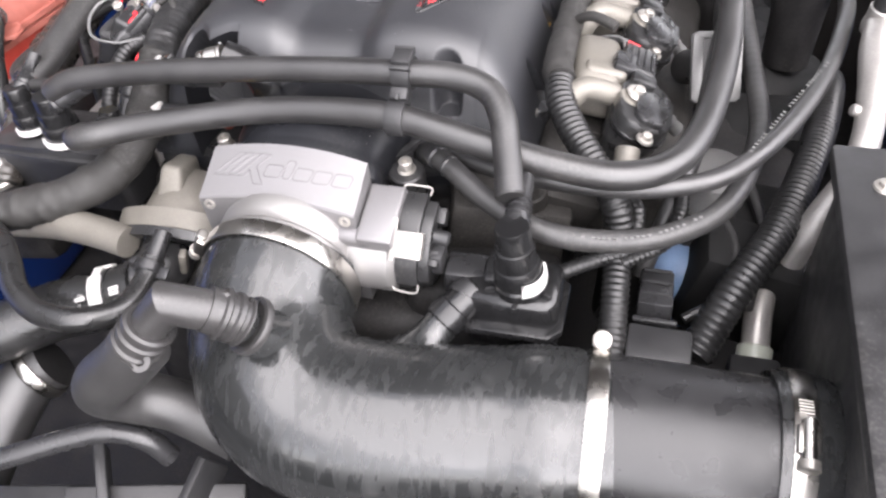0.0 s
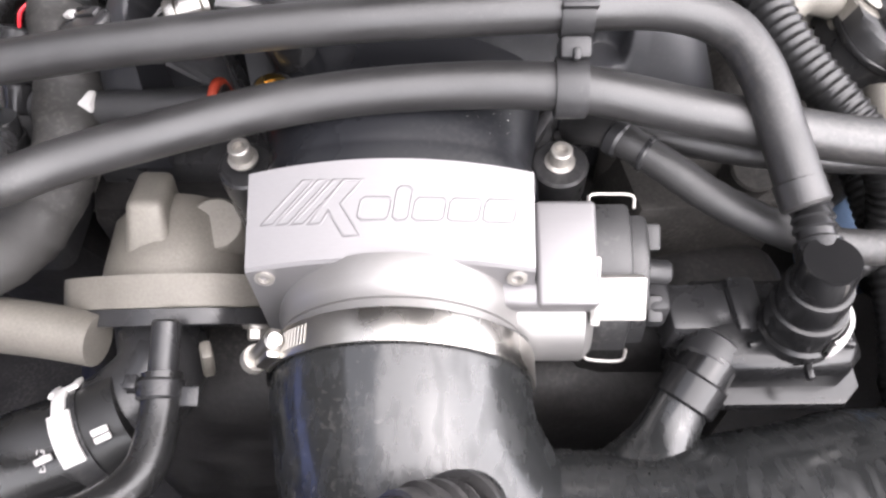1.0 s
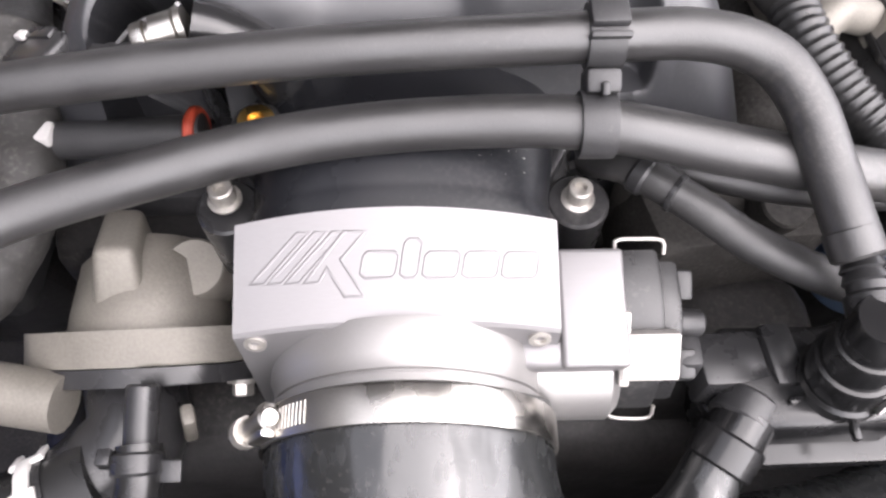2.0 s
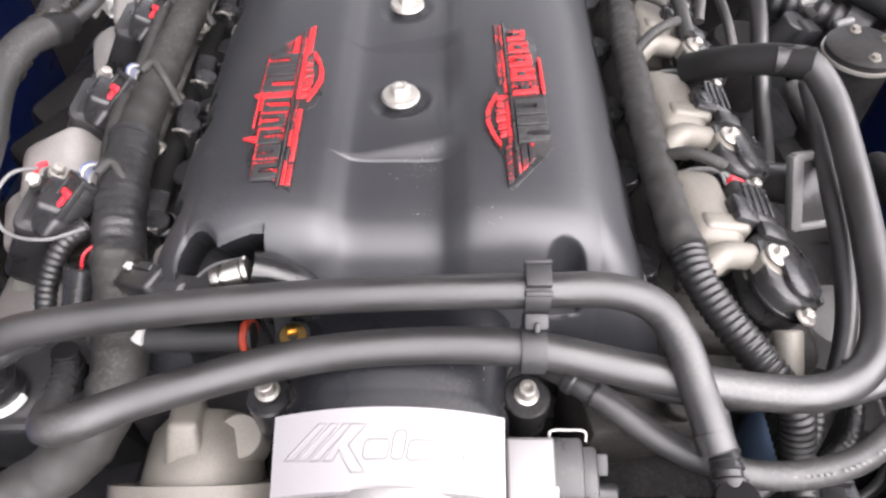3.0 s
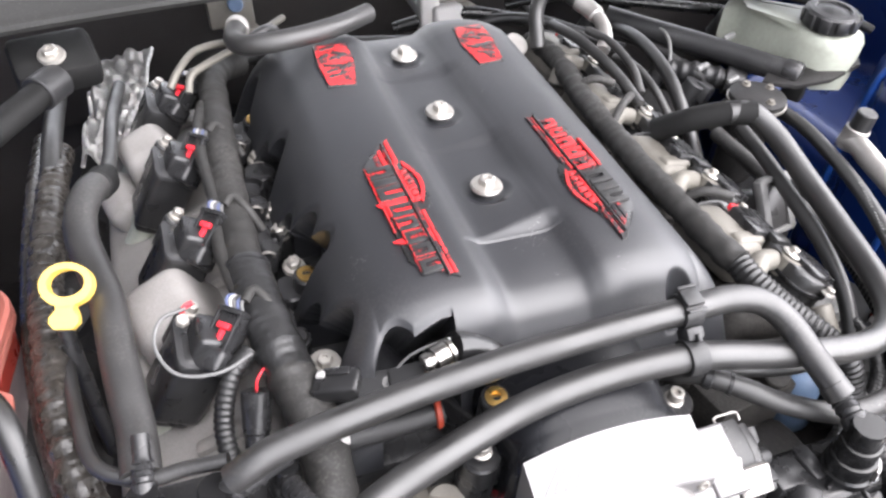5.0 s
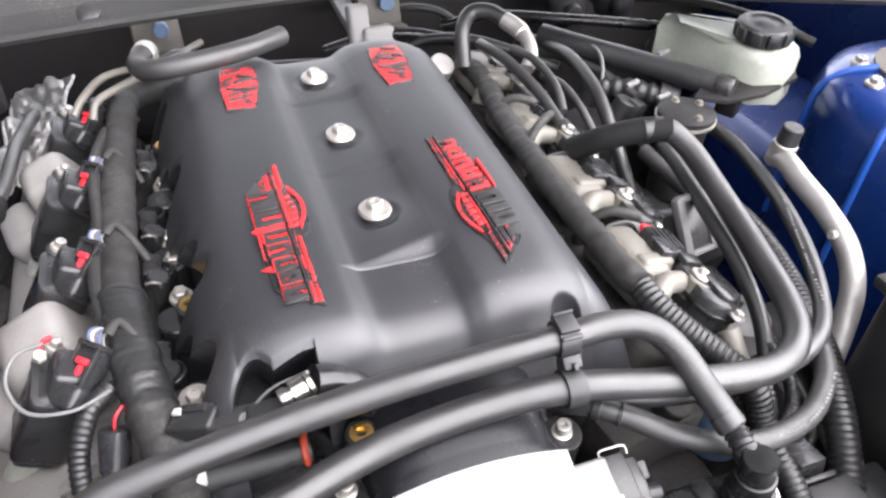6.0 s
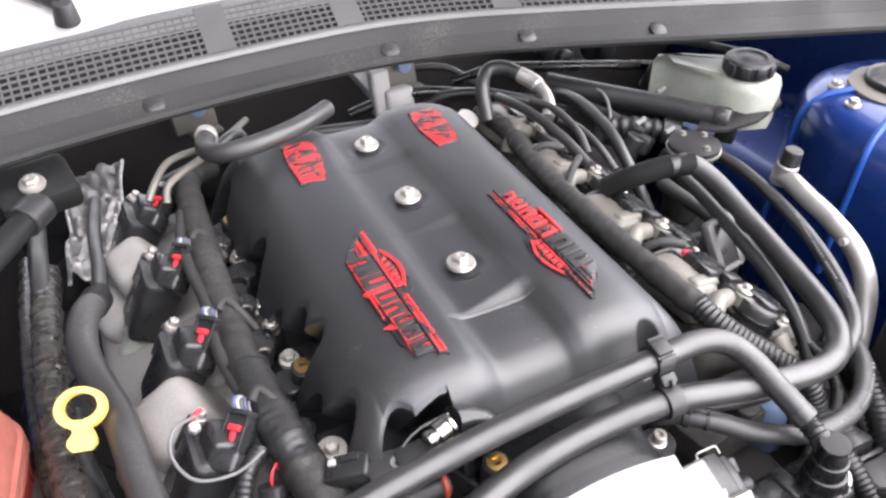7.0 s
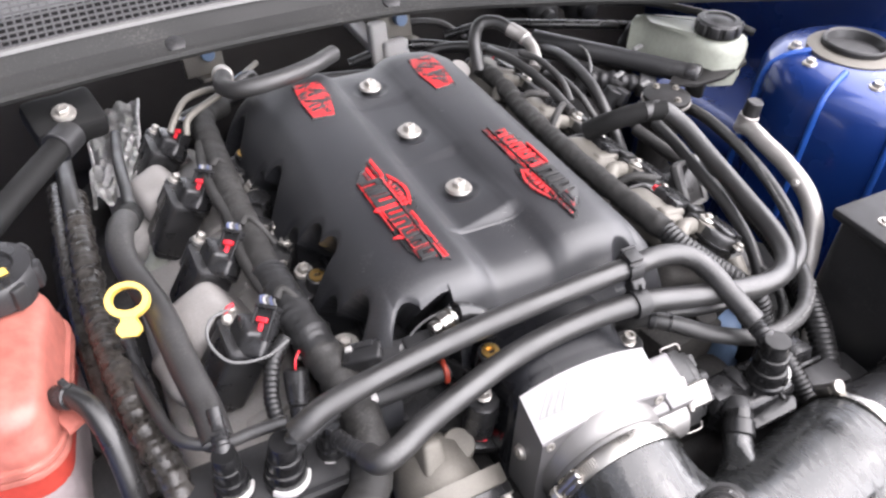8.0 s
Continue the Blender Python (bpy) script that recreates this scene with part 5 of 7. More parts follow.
# cooling and refrigerant pipes
ac = thing("refrigerant_pipe", (0.40, 0.0, 0.80), "bent dull aluminium refrigerant pipe with a black cap", "pipe")
bm = new_bm()
tube(bm, [(0.412, 0.035, 0.892), (0.411, 0.018, 0.896), (0.406, -0.010, 0.894), (0.403, -0.051, 0.888), (0.400, -0.088, 0.875), (0.393, -0.114, 0.853), (0.375, -0.135, 0.825), (0.36, -0.15, 0.78)], 0.0105, 24, 0.003)
part("pipe", bm, "pipe_alloy", ac)
bm = new_bm()
cyl(bm, (0.413, 0.031, 0.886), (0.415, 0.029, 0.910), 0.012)
part("port", bm, "pipe_alloy", ac)
bm = new_bm()
cyl(bm, (0.401, -0.075, 0.880), (0.387, -0.077, 0.885), 0.0045)
part("stub", bm, "pipe_alloy", ac)
bm = new_bm()
cyl(bm, (0.415, 0.029, 0.908), (0.416, 0.028, 0.928), 0.0105, 0.0098)
part("cap", bm, "plastic_dull", ac, "black knurled port cap")
low_pipe = thing("coolant_pipe", (0.36, -0.17, 0.70), "pale elbow pipe with an orange seal", "pipe")
bm = new_bm()
tube(bm, [(0.392, -0.108, 0.782), (0.370, -0.120, 0.784), (0.352, -0.140, 0.782), (0.346, -0.175, 0.770), (0.345, -0.21, 0.755)], 0.0105, 24, 0.003)
part("pipe", bm, "pipe_alloy", low_pipe)
bm = new_bm()
cyl(bm, (0.388, -0.110, 0.782), (0.402, -0.103, 0.781), 0.0125)
part("seal", bm, "orange", low_pipe, "orange rubber seal")
bm = new_bm()
cyl(bm, (0.345, -0.207, 0.757), (0.344, -0.225, 0.748), 0.013)
part("collar", bm, "white_plastic", low_pipe)
bm = new_bm()
box(bm, (0.343, -0.24, 0.742), (0.036, 0.035, 0.05), bevel=0.004)
part("foot", bm, "plastic_dull", low_pipe)
bm = new_bm()
lathe(bm, (0.288, -0.125, 0.70), (0.288, -0.125, 0.8), [(0, 0), (0.028, 0), (0.03, 0.03), (0.026, 0.055), (0.015, 0.066), (0, 0.068)], 32)
whole("pump_cap", bm, "blue_cap", "pale blue rounded plastic cap low in the bay", "cap")
run("cable", [(0.31, -0.11, 0.80), (0.322, -0.15, 0.80), (0.315, -0.19, 0.79), (0.29, -0.21, 0.78)], 0.004, "hose_old", "thin looped grey cable", "cable", "cables")
run("cable", [(0.33, -0.06, 0.80), (0.345, -0.12, 0.79), (0.335, -0.19, 0.78)], 0.0045, "hose", "thin black cable beside the inner wing", "cable", "cables")

# ---- ignition coils, far bank ----
def coil_far():
    """A flat black coil on a pale stand-off, bolted down, with its plug."""
    c = thing("ignition_coil", (0.232, -0.10, 0.865), "black ignition coil bolted to the valve cover", "ignition coil", "ignition coils")
    m = pose(0.232, -0.104, 0.888, 0, 24, 0)
    bm = new_bm()
    prism(bm, rounded(0.042, 0.062, 0.018), 0.026, m @ pose(0.008, 0.000, -0.016), 0.005)
    prism(bm, rounded(0.034, 0.052, 0.014), 0.030, m @ pose(0.008, 0.0, -0.042), 0.004)
    part("body", bm, "plastic_dusty", c, angle=40)
    bm = new_bm()
    prism(bm, rounded(0.046, 0.066, 0.020), 0.0035, m @ pose(0.008, 0.000, -0.004), 0.0012)
    part("seam_lip", bm, "plastic_gloss", c)
    bm = new_bm()
    prism(bm, rounded(0.024, 0.036, 0.010), 0.0045, m @ pose(0.011, -0.008, 0.0095), 0.0018)
    box(bm, (0.0215, -0.006, 0.010), (0.003, 0.040, 0.006), bevel=0.001, m=m)
    part("top_plate", bm, "plastic", c)
    bm = new_bm()
    box(bm, (0.002, 0.0245, 0.0105), (0.020, 0.014, 0.008), bevel=0.003, m=m)
    part("top_cap", bm, "plastic_dusty", c)
    bm = new_bm()
    lathe(bm, m @ Vector((0.030, 0.016, -0.006)), m @ Vector((0.046, 0.018, -0.012)), [(0, 0), (0.0068, 0), (0.0068, 0.006), (0.0056, 0.007), (0.0056, 0.016), (0.0035, 0.0165), (0.0035, 0.010), (0, 0.010)], 20)
    part("spigot", bm, "trim", c, "grey plastic spigot")
    bm = new_bm()
    tube(bm, [m @ Vector(p) for p in ((-0.046, -0.012, -0.022), (-0.045, -0.008, -0.008), (-0.040, -0.002, 0.000), (-0.030, 0.003, 0.001), (-0.014, 0.008, 0.000))], 0.0088, 18, 0.003)
    cyl(bm, m @ Vector((-0.004, 0.000, -0.008)), m @ Vector((-0.004, 0.000, 0.0105)), 0.0105)
    part("stand_off", bm, "cast", c, "pale alloy mounting arm")
    bm = new_bm()
    cyl(bm, m @ Vector((0.004, -0.040, -0.004)), m @ Vector((0.012, -0.068, -0.022)), 0.009, 0.008)
    part("plug_boot", bm, "cast", c, "pale spark plug boot")
    hexbolt(m @ Vector((-0.002, 0.004, 0.0115)), m @ Vector((-0.002, 0.004, 0.1)), 0.0085, 0.0042, 0.002, 0.0045, c)
    hexbolt(m @ Vector((0.012, -0.034, 0.004)), m @ Vector((0.012, -0.034, 0.1)), 0.0066, 0.004, 0.002, 0.004, c)
    bm = new_bm()
    box(bm, (-0.002, 0.052, 0.002), (0.028, 0.036, 0.019), bevel=0.004, seg=3, m=m)
    box(bm, (-0.014, 0.040, 0.006), (0.018, 0.022, 0.013), bevel=0.0025, m=m)
    for k in range(4):
        box(bm, (-0.011 + 0.006 * k, 0.052, 0.0118), (0.0026, 0.026, 0.0022), bevel=0.0006, m=m)
    plug = part("plug", bm, "plastic", c)
    bm = new_bm()
    box(bm, (-0.009, 0.0715, 0.006), (0.011, 0.005, 0.006), bevel=0.001, m=m)
    part("locking_tab", bm, "red_clip", plug, "red locking tab")
    for k in range(3):
        a = m @ Vector((-0.014 + 0.004 * k, 0.070, 0.002))
        bm = new_bm()
        tube(bm, [a, a + Vector((-0.004, 0.010, 0.004)), a + Vector((-0.02, 0.016, 0.0)), a + Vector((-0.036, 0.012, -0.006))], 0.0013, 6, 0.004)
        part("wire", bm, "wire", plug)
    return c


coil = coil_far()
for k in (1, 2, 3):
    copy_thing(coil, pose(0.232 - 0.002 * k, -0.10 + 0.112 * k, 0.865))
# pale rocker pedestals between the coils
for k in range(4):
    bm = new_bm()
    box(bm, (0.199, -0.056 + 0.112 * k, 0.886), (0.046, 0.082, 0.036), (0, 14, 6), bevel=0.011, seg=4, taper=0.8)
    box(bm, (0.206, -0.074 + 0.112 * k, 0.888), (0.034, 0.016, 0.034), (0, 14, 6), bevel=0.005, seg=3)
    cyl(bm, (0.196, -0.062 + 0.112 * k, 0.895), (0.198, -0.064 + 0.112 * k, 0.902), 0.006)
    whole("coil_pedestal", bm, "cast", "pale cast coil mounting pedestal", "pedestal", "coil pedestals")
# alternator-like bracket and round housing outboard
bm = new_bm()
lathe(bm, (0.300, -0.092, 0.800), (0.303, -0.096, 0.85), [(0, 0), (0.027, 0), (0.0275, 0.022), (0.025, 0.030), (0.018, 0.034), (0.008, 0.0355), (0, 0.0355)], 36)
whole("round_housing", bm, "trim", "round pale grey housing beside the coils", "housing")
bm = new_bm()
FRAME_X, FRAME_Y = Vector((0.980, 0.190, 0.0)).normalized(), Vector((0.60, -0.27, -0.60)).normalized()
FRAME_Z = FRAME_X.cross(FRAME_Y).normalized() * -1
FRAME_Y = FRAME_Z.cross(FRAME_X) * -1
fm = Matrix((FRAME_X, FRAME_Y, FRAME_Z)).transposed().to_4x4()
fm.translation = (0.293, -0.016, 0.874)
outlet = thing("framed_outlet", (0.29, -0.01, 0.84), "dull grey rectangular framed outlet outboard of the coils", "outlet")
bm = new_bm()
for c, sz in (((-0.0155, 0, 0), (0.009, 0.054, 0.010)), ((0.0155, 0, 0), (0.009, 0.054, 0.010)), ((0, -0.0255, 0), (0.036, 0.006, 0.010)), ((0, 0.0255, 0), (0.036, 0.006, 0.010))):
    box(bm, c, sz, bevel=0.002, m=fm)
part("rim", bm, "trim", outlet, "worn pale rim")
bm = new_bm()
box(bm, (0, 0, -0.0045), (0.030, 0.048, 0.014), bevel=0.002, m=fm)
cyl(bm, fm @ Vector((0, 0, -0.008)), fm @ Vector((-0.016, 0, -0.045)), 0.015)
part("body", bm, "plastic_worn", outlet)

# ---- near bank: harness, coils, cover ----
loom = thing("engine_harness", (-0.19, 0.0, 0.86), "thick cloth-taped wiring harness along the engine", "wiring harness", "wiring harnesses")
bm = new_bm()
tube(bm, [(-0.150, 0.335, 0.895), (-0.178, 0.305, 0.900), (-0.184, 0.25, 0.903), (-0.188, 0.16, 0.905), (-0.190, 0.07, 0.906), (-0.190, -0.01, 0.904), (-0.184, -0.055, 0.901)], 0.0140, 28, 0.002, lambda s, u: 1 + 0.07 * noise.noise(Vector((s / 0.016, 0, 0))), crease=wrapped(0.021, 0.045, 0.035, 0.007))
part("taped_loom", bm, "tape", loom)
bm = new_bm()
tube(bm, [(-0.190, -0.002, 0.905), (-0.187, -0.035, 0.903), (-0.182, -0.070, 0.899), (-0.176, -0.100, 0.892)], 0.0166, 28, 0.002, lambda s, u: 1 + 0.016 * math.sin(s / 0.0011 + 5 * noise.noise(Vector((s * 90, 1, 0)))) + 0.06 * noise.noise(Vector((s * 60, 7, 0))), crease=wrapped(0.009, 0.025, 0.045, 0.0035))
part("wrapped_stretch", bm, "wound_tape", loom, "shiny wound tape")
bm = new_bm()
tube(bm, [(-0.178, -0.095, 0.894), (-0.169, -0.130, 0.881), (-0.167, -0.165, 0.865), (-0.177, -0.200, 0.852), (-0.207, -0.228, 0.843), (-0.25, -0.248, 0.838), (-0.31, -0.265, 0.83)], 0.0165, 28, 0.002, lambda s, u: 1 + 0.06 * noise.noise(Vector((s * 70, 3, 0))) + 0.03 * noise.noise(Vector((s * 190, 4 * u, 0))) + 0.02 * noise.noise(Vector((s * 480, 2 * u, 9))), crease=wrapped(0.026, 0.03, 0.06, 0.005))
part("front_loom", bm, "tape", loom, "wrinkled black cloth tape")
bm = new_bm()
lathe(bm, (-0.190, -0.004, 0.9045), (-0.189, 0.10, 0.906), [(0.0155, 0), (0.0176, 0), (0.0178, 0.003), (0.0174, 0.005), (0.0155, 0.005), (0.0155, 0)], 28)
part("cable_tie", bm, "plastic", loom)


def coil_near():
    """An ignition coil lying forward of its latch-locked plug."""
    c = thing("ignition_coil", (-0.215, -0.061, 0.84), "black ignition coil with a red-locked plug", "ignition coil", "ignition coils")
    m = pose(-0.2148, -0.0625, 0.9120, 30, -8, -46)
    # the coil stands askew on the cover: its axis leans outwards as it goes down
    top, low = Vector((-0.2220, -0.0560, 0.9080)), Vector((-0.2620, -0.0580, 0.8420))
    up = (top - low).normalized()
    across = up.cross(Vector((0, 1, 0))).normalized() * -1
    cm = Matrix((across, up.cross(across), up)).transposed().to_4x4()
    cm.translation = (top + low) / 2
    bm = new_bm()
    box(bm, (0, 0, -0.006), (0.036, 0.046, 0.062), bevel=0.006, seg=3, m=cm, taper=1.0)
    box(bm, (0, 0, -0.038), (0.030, 0.038, 0.014), bevel=0.006, seg=3, m=cm)
    body = part("body", bm, "plastic_dusty", c, angle=40)
    for k in (-1, 1):
        bm = new_bm()
        box(bm, (0.0165, k * 0.013, -0.006), (0.005, 0.006, 0.050), bevel=0.0015, m=cm)
        part("rib", bm, "plastic", body)
    bm = new_bm()
    prism(bm, rounded(0.040, 0.050, 0.008), 0.004, cm @ pose(0, 0, 0.020), 0.0012)
    part("seam_lip", bm, "plastic_dull", c)
    bm = new_bm()
    box(bm, (0.002, -0.002, 0.032), (0.026, 0.030, 0.020), bevel=0.004, seg=3, m=cm)
    box(bm, (-0.001, -0.021, -0.007), (0.025, 0.018, 0.022), bevel=0.004, seg=3, m=m)
    part("socket", bm, "plastic", c, angle=40)
    bm = new_bm()
    cyl(bm, cm @ Vector((-0.008, 0.027, -0.004)), cm @ Vector((-0.008, 0.027, 0.026)), 0.0085)
    box(bm, (-0.006, 0.020, 0.010), (0.016, 0.016, 0.026), bevel=0.003, m=cm)
    part("mounting_lug", bm, "plastic_dull", c, angle=40)
    hexbolt(cm @ Vector((-0.008, 0.027, 0.026)), cm @ Vector((-0.008, 0.027, 0.1)), 0.0066, 0.0044, 0.003, 0.006, c)
    bm = new_bm()
    lathe(bm, cm @ Vector((0, 0, -0.040)), cm @ Vector((0, 0, -0.090)), [(0, 0), (0.0150, 0), (0.0150, 0.006), (0.0125, 0.008), (0.0120, 0.040), (0, 0.040)], 24)
    part("plug_boot", bm, "white_plastic", c, "pale spark plug boot")
    bm = new_bm()
    box(bm, (0.0, -0.004, -0.008), (0.019, 0.038, 0.015), bevel=0.002, m=m)
    for sx in (-1, 1):
        box(bm, (sx * 0.0085, -0.004, 0.0), (0.0025, 0.034, 0.005), bevel=0.0008, m=m)
    box(bm, (0, 0.0145, -0.004), (0.021, 0.004, 0.014), bevel=0.001, m=m)
    plug = part("plug", bm, "plastic", c)
    bm = new_bm()
    box(bm, (0.0, 0.003, 0.0002), (0.0110, 0.0046, 0.005), bevel=0.0012, m=m)
    box(bm, (0.0, -0.004, -0.0006), (0.0040, 0.009, 0.005), bevel=0.001, m=m)
    part("locking_tab", bm, "red_clip", plug, "red locking tab")
    for k in range(5):
        a = m @ Vector((-0.0066 + 0.0033 * k, 0.0155, -0.004))
        bm = new_bm()
        tube(bm, [a, a + Vector((0.0, 0.006, 0.003)), a + Vector((0.003, 0.013, 0.0)), a + Vector((0.010, 0.020, -0.010))], 0.0012, 8, 0.003)
        part("wire", bm, ("wire_blue", "white", "wire", "wire_blue", "wire")[k], plug)
    a = m @ Vector((0.002, 0.024, -0.006))
    bm = new_bm()
    tube(bm, [a, a + Vector((0.008, 0.008, 0.002)), a + Vector((0.017, -0.002, -0.006)), a + Vector((0.026, -0.012, -0.022))], 0.0036, 12, 0.003, lumpy(0.12, 0.008))
    part("wire_branch", bm, "tape", plug)
    return c


nc = coil_near()
for y, z in ((0.0465, 0.8415), (0.1595, 0.838), (0.2715, 0.835)):
    copy_thing(nc, pose(-0.2145, y, z))
rail_f = thing("fuel_rail", (-0.180, 0.10, 0.855), "black fuel rail with injector plugs beside the manifold", "fuel rail")
bm = new_bm()
tube(bm, [(-0.179, -0.085, 0.866), (-0.180, 0.02, 0.868), (-0.180, 0.14, 0.868), (-0.178, 0.27, 0.868)], 0.0095, 18, 0.006)
part("rail", bm, "rod_black", rail_f)
for y in (-0.055, 0.045, 0.105, 0.205):
    bm = new_bm()
    cyl(bm, (-0.176, y, 0.85), (-0.166, y, 0.884), 0.0105, 0.009)
    box(bm, (-0.172, y + 0.016, 0.878), (0.016, 0.024, 0.014), (10, 18, 0), bevel=0.003)
    injector = part("injector", bm, "plastic", rail_f)
    bm = new_bm()
    tube(bm, [(-0.166, y - 0.008, 0.878), (-0.1655, y - 0.011, 0.884), (-0.170, y - 0.012, 0.888), (-0.176, y - 0.010, 0.886)], 0.0012, 8, 0.002)
    part("wire_clip", bm, "steel", injector)
    hexbolt((-0.187, y - 0.020, 0.874), (-0.190, y - 0.024, 0.9), 0.0068, 0.0045, 0.003, 0.005, rail_f)
run("taped_wire", [(-0.196, 0.235, 0.908), (-0.204, 0.19, 0.911), (-0.206, 0.14, 0.911), (-0.203, 0.085, 0.912), (-0.206, 0.03, 0.910), (-0.202, -0.015, 0.908), (-0.194, -0.045, 0.906)], 0.0056, "tape", "thin taped wire beside the thick harness", "wire", seg=14, shape=lumpy(0.10, 0.010))
# pale humps of the cover between the coils
for y, k in ((0.006, 1.0), (0.222, 0.85)):
    bm = new_bm()
    box(bm, (-0.248, y, 0.857), (0.078 * k, 0.084 * k, 0.070), (4, -20, 14), bevel=0.012, seg=4, taper=0.66)
    box(bm, (-0.280, y - 0.020, 0.83), (0.045, 0.07, 0.050), (12, -34, 8), bevel=0.012, seg=4, taper=0.75)
    part("cover_hump", bm, "cast_pale", engine, "pale grey cast hump")
run("thin_wire", [(-0.236, -0.043, 0.920), (-0.253, -0.048, 0.919), (-0.259, -0.066, 0.913), (-0.248, -0.086, 0.905), (-0.222, -0.091, 0.903), (-0.199, -0.081, 0.903)], 0.0014, "wire", "thin grey looped wire at the coil", "wire", "wires", seg=8, step=0.003)
bm = new_bm()
tube(bm, [(-0.240, -0.043, 0.916), (-0.236, -0.041, 0.920), (-0.231, -0.040, 0.921)], 0.0019, 8, 0.002)
whole("wire_splice", bm, "red_clip", "small red wire splice", "splice", "wire splices")
bm = new_bm()
cyl(bm, (-0.240, -0.048, 0.912), (-0.239, -0.050, 0.918), 0.0048, seg=6)
whole("ground_nut", bm, "steel", "bright steel nut at the wire eyelet", "nut")
run("ribbed_conduit", [(-0.200, -0.075, 0.900), (-0.216, -0.090, 0.893), (-0.226, -0.112, 0.872), (-0.223, -0.135, 0.85), (-0.21, -0.145, 0.84)], 0.0066, "corrugated", "short bent ribbed conduit below the harness", "conduit", "conduits", kind_of="ridged")
inj = thing("sensor_plug", (-0.205, -0.125, 0.835), "black plastic sensor plug with red wires", "connector")
bm = new_bm()
cyl(bm, (-0.201, -0.100, 0.888), (-0.206, -0.118, 0.866), 0.0105, 0.0095)
cyl(bm, (-0.206, -0.118, 0.866), (-0.211, -0.138, 0.843), 0.0085, 0.006)
box(bm, (-0.2075, -0.112, 0.879), (0.007, 0.018, 0.006), (50, 0, 0), bevel=0.001)
part("shell", bm, "plastic", inj)
bm = new_bm()
tube(bm, [(-0.201, -0.100, 0.888), (-0.199, -0.096, 0.894), (-0.193, -0.09, 0.897)], 0.0010, 8, 0.002)
part("red_wire", bm, "red_clip", inj)
# pressure sensor on the front of the manifold
ms = thing("pressure_sensor", (-0.11, -0.125, 0.862), "black pressure sensor with a metal valve nut", "sensor")
bm = new_bm()
box(bm, (-0.150, -0.1245, 0.9035), (0.034, 0.019, 0.015), (8, -22, -28), bevel=0.003, seg=3)
box(bm, (-0.150, -0.1190, 0.9115), (0.020, 0.006, 0.003), (8, -22, -28), bevel=0.001)
part("plug", bm, "plastic", ms)
bm = new_bm()
box(bm, (-0.122, -0.1370, 0.9085), (0.036, 0.021, 0.008), (6, -6, -12), bevel=0.002)
box(bm, (-0.100, -0.1410, 0.9130), (0.040, 0.020, 0.012), (6, -8, -6), bevel=0.003)
part("shell", bm, "plastic_dull", ms)
bm = new_bm()
lathe(bm, (-0.120, -0.1385, 0.9125), (-0.120, -0.142, 0.93), [(0.0030, 0), (0.0046, 0), (0.0046, 0.0008), (0.0030, 0.0008), (0.0030, 0)], 24)
part("round_mark", bm, "trim", ms)
bm = new_bm()
lathe(bm, (-0.0985, -0.1445, 0.9285), (-0.077, -0.1395, 0.9325), [(0, 0), (0.0070, 0), (0.0074, 0.001), (0.0074, 0.005), (0.0058, 0.0056), (0.0058, 0.0075), (0.0082, 0.008), (0.0082, 0.017), (0.0070, 0.018), (0.0088, 0.0185), (0.0088, 0.021), (0.006, 0.022), (0, 0.022)], 18)
part("valve_nut", bm, "band", ms, "bright metal valve nut")
bm = new_bm()
tube(bm, [(-0.078, -0.1395, 0.9320), (-0.067, -0.1390, 0.9270), (-0.052, -0.141, 0.917), (-0.046, -0.143, 0.900)], 0.0118, 24, 0.003)
part("outlet_hose", bm, "plastic_gloss", ms)
bm = new_bm()
tube(bm, [(-0.116, -0.133, 0.914), (-0.106, -0.131, 0.923), (-0.097, -0.131, 0.9285), (-0.086, -0.133, 0.934), (-0.080, -0.138, 0.9415)], 0.0010, 6, 0.002)
part("wire_bail", bm, "wire", ms)
bm = new_bm()
tube(bm, [(-0.166, -0.116, 0.898), (-0.173, -0.112, 0.897), (-0.180, -0.106, 0.899)], 0.0018, 8, 0.002)
part("red_wire", bm, "red_clip", ms)
bm = new_bm()
box(bm, (-0.160, -0.1165, 0.9085), (0.006, 0.005, 0.003), (0, -20, -28), bevel=0.001)
part("white_tab", bm, "white", ms)
bm = new_bm()
cyl(bm, (-0.0905, -0.1465, 0.8788), (-0.0860, -0.147, 0.8792), 0.0115)
whole("orange_seal", bm, "orange", "orange ring seal on the sensor lead", "seal")
plug_l = thing("sensor_connector", (-0.070, -0.18, 0.80), "black plastic plug with a red tab below the hoses", "connector")
bm = new_bm()
box(bm, (-0.070, -0.180, 0.810), (0.034, 0.017, 0.014), (20, 8, -20), bevel=0.002)
part("shell", bm, "plastic", plug_l)
bm = new_bm()
box(bm, (-0.068, -0.183, 0.817), (0.010, 0.005, 0.003), (20, 8, -20), bevel=0.0008)
part("tab", bm, "red_clip", plug_l, "small red tab")
rail = thing("sensor_lead", (-0.12, -0.145, 0.85), "black sensor lead with a white band below the hoses", "sensor lead")
bm = new_bm()
tube(bm, [(-0.185, -0.143, 0.872), (-0.15, -0.146, 0.874), (-0.11, -0.147, 0.877), (-0.085, -0.147, 0.879)], 0.0085, 18, 0.004)
part("lead", bm, "plastic_dull", rail)
bm = new_bm()
box(bm, (-0.154, -0.149, 0.8815), (0.008, 0.011, 0.006), (0, 0, 0), bevel=0.0015)
part("white_clip", bm, "white", rail, "small white plastic clip")

